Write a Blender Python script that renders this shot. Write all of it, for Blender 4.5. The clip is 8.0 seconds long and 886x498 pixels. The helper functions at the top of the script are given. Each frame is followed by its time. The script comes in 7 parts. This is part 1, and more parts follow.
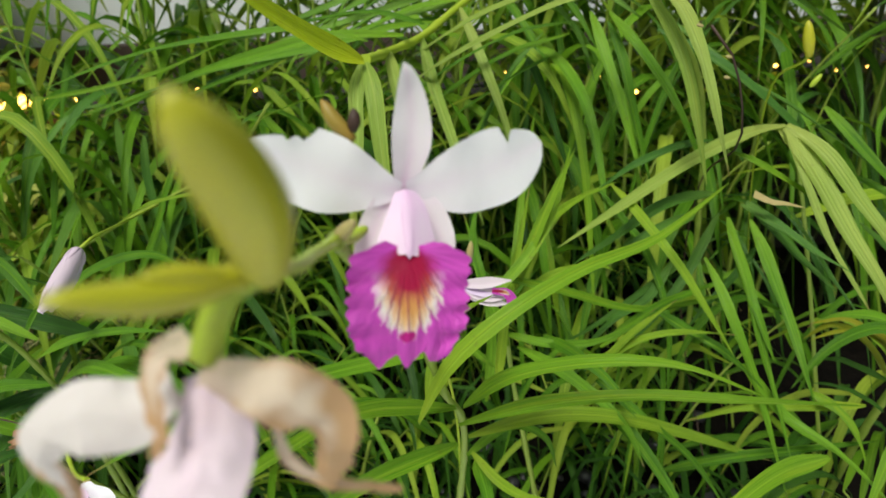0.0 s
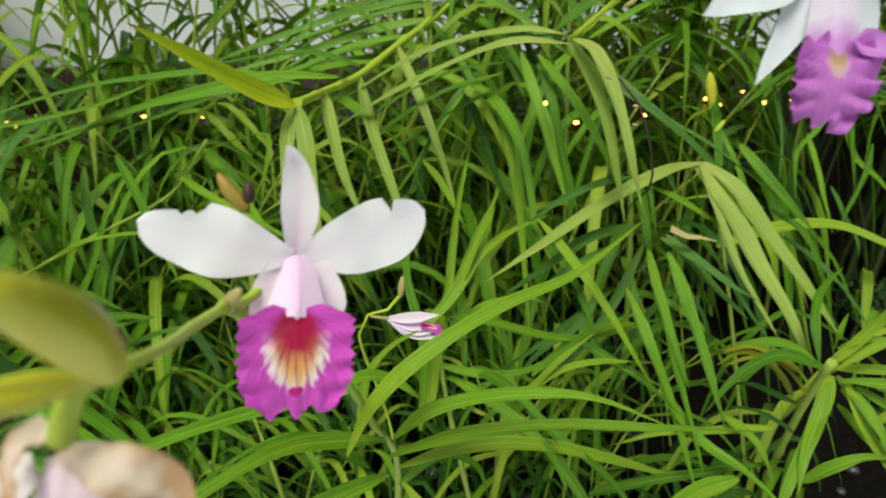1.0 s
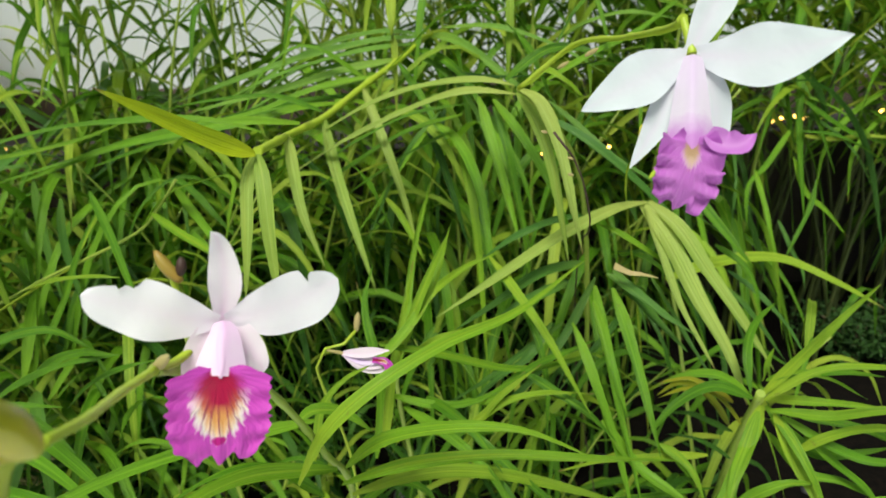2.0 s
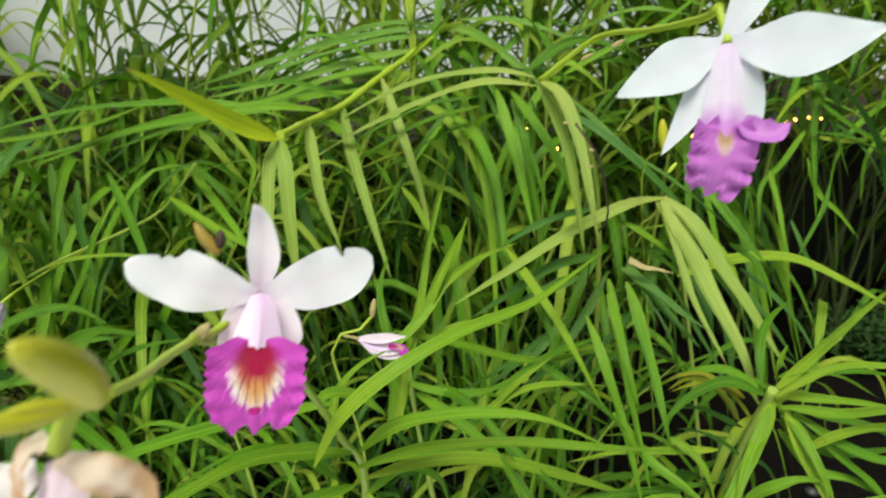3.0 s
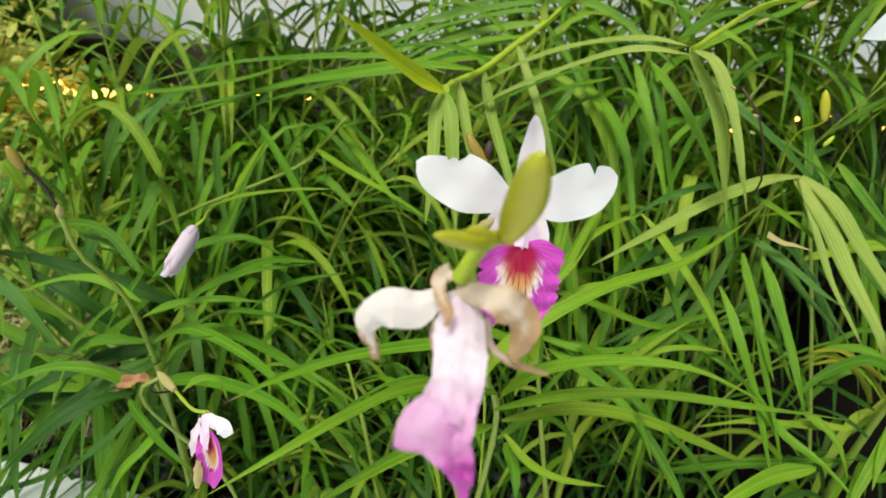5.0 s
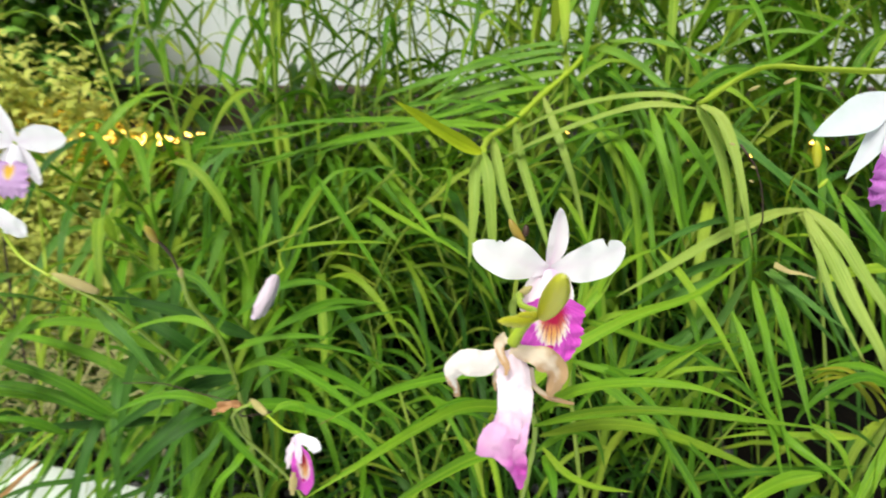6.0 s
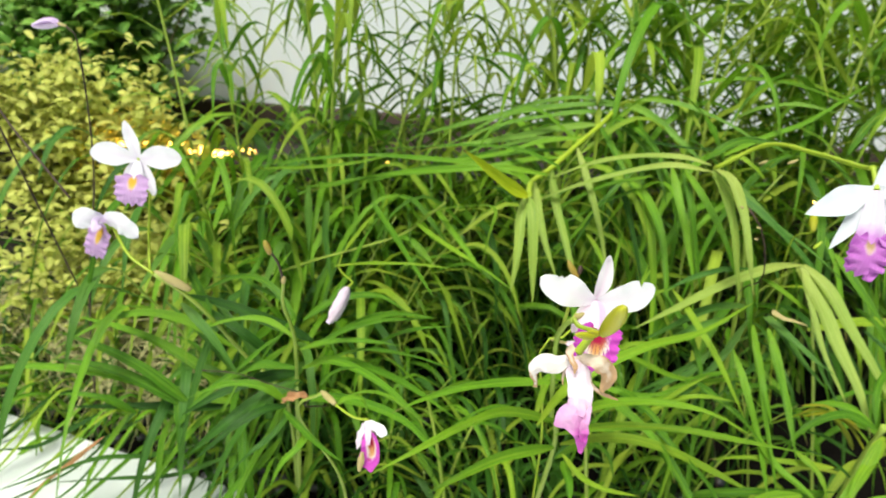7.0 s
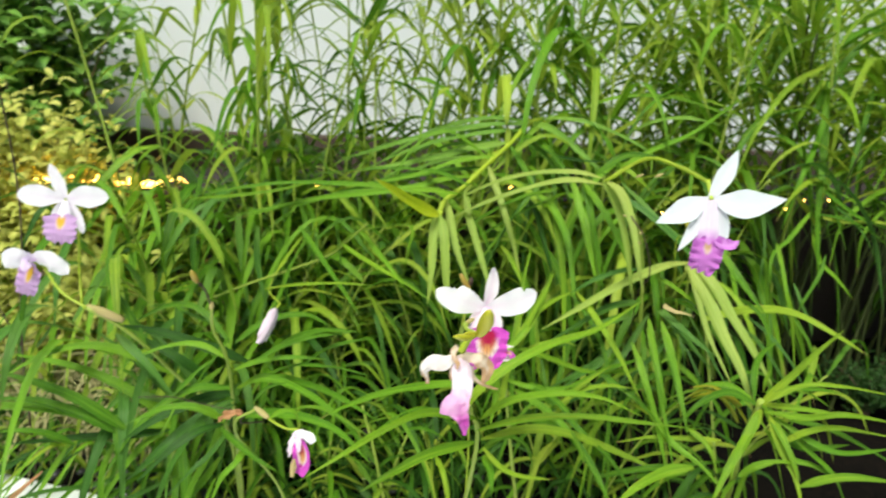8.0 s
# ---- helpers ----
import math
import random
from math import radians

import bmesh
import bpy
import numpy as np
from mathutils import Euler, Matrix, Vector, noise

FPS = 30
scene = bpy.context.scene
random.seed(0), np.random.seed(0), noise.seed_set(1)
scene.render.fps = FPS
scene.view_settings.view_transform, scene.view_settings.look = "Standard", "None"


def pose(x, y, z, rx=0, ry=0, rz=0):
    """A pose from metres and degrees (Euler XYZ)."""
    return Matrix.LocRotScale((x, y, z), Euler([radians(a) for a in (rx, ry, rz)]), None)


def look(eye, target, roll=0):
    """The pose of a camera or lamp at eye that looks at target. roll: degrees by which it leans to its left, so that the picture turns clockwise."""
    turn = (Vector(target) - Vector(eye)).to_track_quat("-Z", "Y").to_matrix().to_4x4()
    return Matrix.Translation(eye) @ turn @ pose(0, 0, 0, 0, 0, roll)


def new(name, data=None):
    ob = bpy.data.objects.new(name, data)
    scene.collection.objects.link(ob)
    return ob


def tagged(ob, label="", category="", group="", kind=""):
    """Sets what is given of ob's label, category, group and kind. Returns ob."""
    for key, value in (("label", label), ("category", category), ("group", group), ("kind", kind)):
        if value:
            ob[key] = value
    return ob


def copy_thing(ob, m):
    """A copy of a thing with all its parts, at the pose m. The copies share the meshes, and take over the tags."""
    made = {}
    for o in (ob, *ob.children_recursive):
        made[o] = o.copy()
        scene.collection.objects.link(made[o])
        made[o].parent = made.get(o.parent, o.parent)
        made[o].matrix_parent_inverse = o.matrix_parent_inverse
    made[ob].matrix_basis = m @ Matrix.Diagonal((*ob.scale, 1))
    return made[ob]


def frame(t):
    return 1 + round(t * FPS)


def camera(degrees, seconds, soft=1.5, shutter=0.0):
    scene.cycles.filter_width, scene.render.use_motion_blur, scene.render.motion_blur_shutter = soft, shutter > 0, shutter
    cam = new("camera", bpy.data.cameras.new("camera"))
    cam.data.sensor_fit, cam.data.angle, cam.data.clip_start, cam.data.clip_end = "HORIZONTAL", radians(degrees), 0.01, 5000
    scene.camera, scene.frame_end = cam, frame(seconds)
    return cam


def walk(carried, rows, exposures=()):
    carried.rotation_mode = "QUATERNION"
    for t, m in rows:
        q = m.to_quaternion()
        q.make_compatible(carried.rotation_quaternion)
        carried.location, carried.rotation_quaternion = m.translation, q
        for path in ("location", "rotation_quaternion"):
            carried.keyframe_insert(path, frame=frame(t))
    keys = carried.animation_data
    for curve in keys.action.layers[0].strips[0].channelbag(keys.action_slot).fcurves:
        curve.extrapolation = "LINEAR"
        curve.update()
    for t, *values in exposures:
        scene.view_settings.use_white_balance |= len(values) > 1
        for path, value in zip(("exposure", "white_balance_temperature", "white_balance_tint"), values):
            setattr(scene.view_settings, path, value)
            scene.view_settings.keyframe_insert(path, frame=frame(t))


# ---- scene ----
cam = camera(70.0, 8.0, shutter=0.35)
PATH = [
    (0, (0.0817, 0.0652, 0.5153), (-0.0752, 1.9309, -0.1878), -1.97),
    (0.2, (0.0787, 0.0655, 0.5212), (-0.0771, 1.9343, -0.1740), -1.53),
    (0.5, (0.0806, 0.0630, 0.5264), (-0.0582, 1.9390, -0.1512), -1.39),
    (1, (0.1027, 0.0550, 0.5309), (0.0697, 1.9460, -0.1205), -0.99),
    (1.5, (0.1191, 0.0451, 0.5431), (0.1330, 1.9446, -0.0828), -0.53),
    (1.7, (0.1272, 0.0400, 0.5486), (0.1363, 1.9440, -0.0650), -0.60),
    (2.8, (0.1295, 0.0280, 0.5602), (0.1258, 1.9360, -0.0379), 0.43),
    (3, (0.1187, 0.0296, 0.5503), (0.1125, 1.9326, -0.0649), 0.88),
    (3.5, (0.0903, 0.0212, 0.5367), (0.0140, 1.9148, -0.1022), 2.24),
    (4, (0.0647, 0.0110, 0.5299), (-0.0877, 1.8910, -0.1334), 2.71),
    (4.5, (0.0547, 0.0002, 0.5307), (-0.1500, 1.8796, -0.1219), 2.73),
    (4.7, (0.0563, 0.0022, 0.5280), (-0.1320, 1.8823, -0.1284), 3.15),
    (5.8, (0.0512, -0.0427, 0.5579), (-0.1623, 1.8452, -0.0669), 1.91),
    (6, (0.0518, -0.0640, 0.5722), (-0.2313, 1.8190, -0.0406), 0.54),
    (6.5, (0.0276, -0.1258, 0.5960), (-0.3940, 1.7387, 0.0075), 1.26),
    (7, (0.0221, -0.1534, 0.6004), (-0.2763, 1.7472, 0.0535), 4.87),
    (7.5, (0.0246, -0.1950, 0.6049), (-0.2003, 1.7200, 0.0736), 4.55),
    (8, (0.0556, -0.2016, 0.6212), (-0.0748, 1.7306, 0.1235), 2.92),
]
BASE_STOPS = -0.08
walk(cam, [(t, look(eye, target, roll)) for t, eye, target, roll in PATH],
     [(t, BASE_STOPS + e) for t, e in ((0, 0.0), (0.5, 0.0), (1.5, 0.2), (3.0, 0.28), (4.7, 0.22), (6.0, 0.5), (6.5, 0.62), (7.2, 0.58), (8.0, 0.56))])
cam.data.dof.use_dof = True
cam.data.dof.focus_distance = 0.30
cam.data.dof.aperture_fstop = 15.0

# ---- sky and light ----
world = bpy.data.worlds.new("sky")
scene.world = world
world.use_nodes = True
wn = world.node_tree.nodes
sky = wn.new("ShaderNodeTexSky")
sky.sky_type = 'NISHITA'
sky.sun_disc = False
sky.sun_elevation = radians(52)
sky.sun_rotation = radians(200)
sky.air_density = 1.0
sky.dust_density = 3.0
wn["Background"].inputs["Strength"].default_value = 0.055
world.node_tree.links.new(sky.outputs["Color"], wn["Background"].inputs["Color"])
sun = new("sun", bpy.data.lights.new("sun", 'SUN'))
sun.data.energy = 3.7
sun.data.angle = radians(24)
sun.data.color = (0.95, 0.97, 0.84)
sun.matrix_world = look((-0.5, -1.42, 3.0), (0, 0.4, 0))


# ---- materials ----
class Nodes:
    """A material and short ways to add nodes to it."""

    def __init__(self, name):
        self.mat = bpy.data.materials.new(name)
        self.mat.use_nodes = True
        self.t = self.mat.node_tree
        self.bsdf = self.t.nodes["Principled BSDF"]
        self.out = self.t.nodes["Material Output"]

    def add(self, kind):
        return self.t.nodes.new(kind)

    def link(self, a, b):
        self.t.links.new(a, b)

    def put(self, socket, v):
        if isinstance(v, bpy.types.NodeSocket):
            self.link(v, socket)
        else:
            socket.default_value = v

    def math(self, op, a, b=0.0, c=0.0, clamp=False):
        n = self.add("ShaderNodeMath")
        n.operation, n.use_clamp = op, clamp
        for i, v in enumerate((a, b, c)):
            self.put(n.inputs[i], v)
        return n.outputs[0]

    def ramp(self, fac, stops, mode='LINEAR'):
        n = self.add("ShaderNodeValToRGB")
        n.color_ramp.interpolation = mode
        while len(n.color_ramp.elements) < len(stops):
            n.color_ramp.elements.new(0.5)
        for e, (p, c) in zip(n.color_ramp.elements, stops):
            e.position, e.color = p, (*c, 1)
        self.link(fac, n.inputs[0])
        return n.outputs[0]

    def mix(self, fac, a, b, mode='MIX'):
        n = self.add("ShaderNodeMix")
        n.data_type, n.blend_type = 'RGBA', mode
        self.put(n.inputs[0], fac)
        for i, v in ((6, a), (7, b)):
            self.put(n.inputs[i], v if isinstance(v, bpy.types.NodeSocket) else (*v, 1))
        return n.outputs[2]

    def noise(self, scale, detail=3.0, vec=None, rough=0.55):
        n = self.add("ShaderNodeTexNoise")
        n.inputs["Scale"].default_value = scale
        n.inputs["Detail"].default_value = detail
        n.inputs["Roughness"].default_value = rough
        if vec is not None:
            self.link(vec, n.inputs["Vector"])
        return n.outputs["Fac"]

    def uv(self):
        tc = self.add("ShaderNodeTexCoord")
        sep = self.add("ShaderNodeSeparateXYZ")
        self.link(tc.outputs["UV"], sep.inputs[0])
        return tc, sep.outputs[0], sep.outputs[1]

    def finish(self, colour, rough=0.5, bump=None, depth=0.002, thin=0.0, glow=None, spec=0.5):
        self.put(self.bsdf.inputs["Base Color"], colour if isinstance(colour, bpy.types.NodeSocket) else (*colour, 1))
        self.put(self.bsdf.inputs["Roughness"], rough)
        self.bsdf.inputs["Specular IOR Level"].default_value = spec
        if bump is not None:
            b = self.add("ShaderNodeBump")
            b.inputs["Distance"].default_value = depth
            b.inputs["Strength"].default_value = 0.6
            self.link(bump, b.inputs["Height"])
            self.link(b.outputs[0], self.bsdf.inputs["Normal"])
        if thin:
            tr = self.add("ShaderNodeBsdfTranslucent")
            if isinstance(colour, bpy.types.NodeSocket):
                self.link(glow if glow is not None else colour, tr.inputs[0])
            else:
                tr.inputs[0].default_value = (*colour, 1)
            m = self.add("ShaderNodeMixShader")
            m.inputs[0].default_value = thin
            self.link(self.bsdf.outputs[0], m.inputs[1])
            self.link(tr.outputs[0], m.inputs[2])
            self.link(m.outputs[0], self.out.inputs[0])
        return self.mat


def leaf_material(name, dark, mid, light, rough=0.40, thin=0.26):
    """A parallel-veined leaf: each leaf its own green, pale midrib, fine stripes along it, browned here and there at the tip."""
    k = Nodes(name)
    tc, u, v = k.uv()
    info = k.add("ShaderNodeObjectInfo")
    isl = k.add("ShaderNodeNewGeometry")
    pick = k.math('FRACT', k.math('ADD', info.outputs["Random"], isl.outputs["Random Per Island"]))
    col = k.ramp(pick, [(0.0, dark), (0.5, mid), (1.0, light)])
    wide = k.noise(28.0, 2.0, tc.outputs["Object"])
    col = k.mix(k.math('MULTIPLY', wide, 0.5), col, k.mix(0.5, col, (light[0] * 1.2, light[1] * 1.1, light[2])), 'MIX')
    lengthwise = k.add("ShaderNodeCombineXYZ")
    k.link(k.math('MULTIPLY', u, 9.0), lengthwise.inputs[0])
    k.link(k.math('MULTIPLY', v, 1.6), lengthwise.inputs[1])
    k.link(k.math('MULTIPLY', pick, 40.0), lengthwise.inputs[2])
    streak = k.noise(1.6, 3.0, lengthwise.outputs[0])
    col = k.mix(k.ramp(streak, [(0.40, (0.40, 0.40, 0.40)), (0.56, (0, 0, 0))]), col, (dark[0] * 0.7, dark[1] * 0.7, dark[2] * 0.7))
    ageing = k.math('MULTIPLY', k.ramp(v, [(0.0, (0.75, 0.75, 0.75)), (0.35, (0, 0, 0))]), k.math('GREATER_THAN', pick, 0.4))
    col = k.mix(ageing, col, (light[0] * 1.15, light[1] * 1.0, light[2] * 1.0))
    fade = k.noise(0.9, 2.0, lengthwise.outputs[0])
    col = k.mix(k.ramp(fade, [(0.52, (0, 0, 0)), (0.70, (0.42, 0.42, 0.42))]), col, (min(0.6, light[0] * 1.35), light[1] * 1.1, light[2] * 0.9))
    stripe = k.math('SINE', k.math('MULTIPLY_ADD', streak, 9.0, k.math('MULTIPLY', u, 48.0)))
    col = k.mix(k.math('MULTIPLY_ADD', stripe, 0.07, 0.09), col, (light[0] * 1.3, light[1] * 1.25, light[2] * 1.6))
    rib = k.math('SUBTRACT', 1.0, k.math('MULTIPLY', k.math('ABSOLUTE', k.math('SUBTRACT', u, 0.5)), 14.0), clamp=True)
    col = k.mix(k.math('MULTIPLY', rib, 0.35), col, (light[0] * 1.5, light[1] * 1.4, light[2] * 2.0))
    spots = k.ramp(k.noise(160.0, 4.0, tc.outputs["Object"]), [(0.66, (0, 0, 0)), (0.74, (1, 1, 1))])
    col = k.mix(k.math('MULTIPLY', spots, 0.35), col, (0.16, 0.13, 0.03))
    tip = k.math('MULTIPLY', k.ramp(v, [(0.93, (0, 0, 0)), (0.99, (1, 1, 1))]), k.math('GREATER_THAN', pick, 0.72))
    col = k.mix(tip, col, (0.28, 0.19, 0.07))
    return k.finish(col, rough, k.math('MULTIPLY_ADD', stripe, 0.5, rib), 0.0008, thin, spec=0.32)


GREEN = leaf_material("leaf_green", (0.028, 0.130, 0.005), (0.076, 0.240, 0.008), (0.19, 0.405, 0.020))
FRESH = leaf_material("leaf_fresh", (0.090, 0.27, 0.009), (0.165, 0.365, 0.013), (0.30, 0.46, 0.03))
# Dark leaf green, deepened further to carry the shade low among the canes.
DEEP = leaf_material("leaf_deep_shade", (0.013, 0.062, 0.006), (0.028, 0.108, 0.009), (0.060, 0.175, 0.014))
YELLOW = leaf_material("leaf_yellow", (0.34, 0.49, 0.008), (0.38, 0.53, 0.010), (0.43, 0.56, 0.015))
# Leaf yellow toned down to olive, with the clump's shadow put into the colour.
DIMYELLOW = leaf_material("leaf_yellow_dim", (0.19, 0.27, 0.012), (0.26, 0.31, 0.016), (0.33, 0.33, 0.022))
REED = leaf_material("leaf_reed", (0.13, 0.29, 0.015), (0.25, 0.42, 0.026), (0.41, 0.55, 0.055), 0.44, 0.34)
BLUE = leaf_material("leaf_blue", (0.035, 0.14, 0.020), (0.070, 0.205, 0.026), (0.12, 0.27, 0.036))
SAGE = leaf_material("leaf_sage", (0.085, 0.25, 0.022), (0.15, 0.34, 0.036), (0.24, 0.43, 0.06), 0.42, 0.30)
STRAP = leaf_material("leaf_strap", (0.24, 0.40, 0.045), (0.31, 0.47, 0.07), (0.40, 0.53, 0.11), 0.42, 0.34)


def stem_material(name, a, b, rough=0.45):
    k = Nodes(name)
    tc = k.add("ShaderNodeTexCoord")
    n = k.noise(60.0, 3.0, tc.outputs["Object"])
    col = k.mix(n, a, b)
    spots = k.ramp(k.noise(260.0, 4.0, tc.outputs["Object"]), [(0.6, (0, 0, 0)), (0.72, (1, 1, 1))])
    col = k.mix(k.math('MULTIPLY', spots, 0.25), col, (0.2, 0.15, 0.05))
    return k.finish(col, rough, n, 0.0004, 0.08)


STEM = stem_material("stem_green", (0.20, 0.33, 0.03), (0.36, 0.44, 0.07))
STALK = stem_material("stalk_lime", (0.32, 0.46, 0.018), (0.42, 0.53, 0.04))
BUD = stem_material("bud_olive", (0.34, 0.38, 0.012), (0.54, 0.49, 0.03), 0.4)
SHEATH = stem_material("sheath_tan", (0.35, 0.33, 0.09), (0.48, 0.36, 0.18), 0.6)
STRAW = stem_material("straw", (0.26, 0.26, 0.09), (0.40, 0.36, 0.17), 0.7)
DRY = stem_material("dry_brown", (0.30, 0.13, 0.05), (0.48, 0.27, 0.12), 0.7)
TWIG = stem_material("twig_dark", (0.025, 0.014, 0.010), (0.075, 0.035, 0.022), 0.6)
# Cane green with the shade of the gap at the right put into its colour.
SHADESTEM = stem_material("stem_shaded", (0.035, 0.055, 0.012), (0.075, 0.10, 0.02), 0.6)
REDBUD = stem_material("bud_red", (0.36, 0.10, 0.03), (0.30, 0.36, 0.04), 0.45)


def petal_material(name, base, flush, back, edge=None):
    """A thin petal: white with a faint flush along the midline and towards its base, fine veins along it."""
    k = Nodes(name)
    tc, u, v = k.uv()
    mid = k.math('SUBTRACT', 1.0, k.math('MULTIPLY', k.math('ABSOLUTE', k.math('SUBTRACT', u, 0.5)), 4.0), clamp=True)
    low = k.ramp(v, [(0.0, (1, 1, 1)), (0.45, (0.25, 0.25, 0.25)), (1.0, (0, 0, 0))])
    f = k.math('MULTIPLY_ADD', mid, 0.45, k.math('MULTIPLY', low, 0.5), clamp=True)
    f = k.math('MULTIPLY', f, k.math('MULTIPLY_ADD', k.noise(90.0, 3.0, tc.outputs["Object"]), 0.9, 0.4), clamp=True)
    col = k.mix(f, base, flush)
    vein = k.math('SINE', k.math('MULTIPLY_ADD', u, 150.0, k.math('MULTIPLY', k.noise(70.0, 2.0, tc.outputs["Object"]), 5.0)))
    col = k.mix(k.math('MULTIPLY_ADD', vein, 0.02, 0.03), col, back)
    if edge:
        e = k.ramp(k.math('ADD', v, k.math('MULTIPLY', k.noise(120.0, 4.0, tc.outputs["Object"]), 0.35)), [(edge[1], (0, 0, 0)), (edge[2], (1, 1, 1))])
        col = k.mix(e, col, edge[0])
    soft = k.noise(55.0, 3.0, tc.outputs["Object"])
    return k.finish(col, 0.55, soft, 0.0020, 0.18, spec=0.3)


WHITE = petal_material("petal_white", (0.93, 0.92, 0.96), (0.92, 0.80, 0.92), (0.88, 0.85, 0.90))
# Petal white lowered to cool grey: the nodding flower's shading is in the colour.
SHADED = petal_material("petal_shaded", (0.66, 0.73, 0.76), (0.72, 0.66, 0.78), (0.60, 0.64, 0.70))
LAVENDER = petal_material("petal_lavender", (0.72, 0.66, 0.76), (0.64, 0.48, 0.72), (0.60, 0.46, 0.70), ((0.56, 0.25, 0.62), 0.80, 1.15))
VIOLET = petal_material("petal_violet", (0.50, 0.17, 0.55), (0.58, 0.28, 0.62), (0.42, 0.12, 0.48))
ROSY = petal_material("petal_rosy", (0.74, 0.64, 0.72), (0.68, 0.52, 0.66), (0.66, 0.50, 0.64))
BLUSH = petal_material("petal_blush", (0.92, 0.87, 0.91), (0.86, 0.64, 0.82), (0.80, 0.68, 0.79))
HOOD = petal_material("petal_hood", (0.84, 0.68, 0.84), (0.78, 0.46, 0.76), (0.78, 0.58, 0.78))
PALE = petal_material("petal_pale", (0.86, 0.85, 0.91), (0.80, 0.69, 0.85), (0.78, 0.74, 0.84))


def wilted_material(name, fresh, brown, start, rim):
    """A fading petal: still pale in the middle, browned from its edges and its tip inwards, with wrinkles."""
    k = Nodes(name)
    tc, u, v = k.uv()
    n = k.noise(260.0, 4.0, tc.outputs["Object"])
    m = k.noise(900.0, 3.0, tc.outputs["Object"])
    edge = k.math('MULTIPLY', k.math('ABSOLUTE', k.math('SUBTRACT', u, 0.5)), 2.0 * rim)
    f = k.math('ADD', k.math('ADD', edge, v), k.math('MULTIPLY', k.math('SUBTRACT', n, 0.5), 0.9))
    f = k.ramp(f, [(start, (0, 0, 0)), (min(1.0, start + 0.3), (1, 1, 1))])
    col = k.mix(f, fresh, brown)
    vein = k.math('SINE', k.math('MULTIPLY_ADD', u, 90.0, k.math('MULTIPLY', n, 9.0)))
    col = k.mix(k.math('MULTIPLY_ADD', vein, 0.04, 0.05), col, (brown[0] * 0.9, brown[1] * 0.85, brown[2] * 0.8))
    col = k.mix(k.math('MULTIPLY', m, 0.14), col, (brown[0] * 0.8, brown[1] * 0.75, brown[2] * 0.7))
    return k.finish(col, 0.6, k.math('MULTIPLY_ADD', vein, 0.08, n), 0.0008, 0.25, spec=0.2)


WILT = wilted_material("petal_wilted", (0.84, 0.79, 0.80), (0.62, 0.40, 0.24), 0.92, 0.22)
WILTDRY = wilted_material("petal_dried", (0.80, 0.67, 0.55), (0.60, 0.38, 0.21), 0.55, 0.45)
TUBE = petal_material("petal_tube", (0.80, 0.68, 0.77), (0.80, 0.62, 0.75), (0.80, 0.52, 0.74), ((0.60, 0.10, 0.50), 0.56, 1.12))
FOLD = petal_material("petal_fold", (0.74, 0.46, 0.66), (0.70, 0.36, 0.60), (0.58, 0.16, 0.48), ((0.58, 0.08, 0.46), 0.45, 1.0))
LILAC = petal_material("petal_lilac", (0.72, 0.60, 0.80), (0.64, 0.40, 0.74), (0.62, 0.45, 0.72))


def mean(a, b, f):
    return tuple(p + (q - p) * f for p, q in zip(a, b))


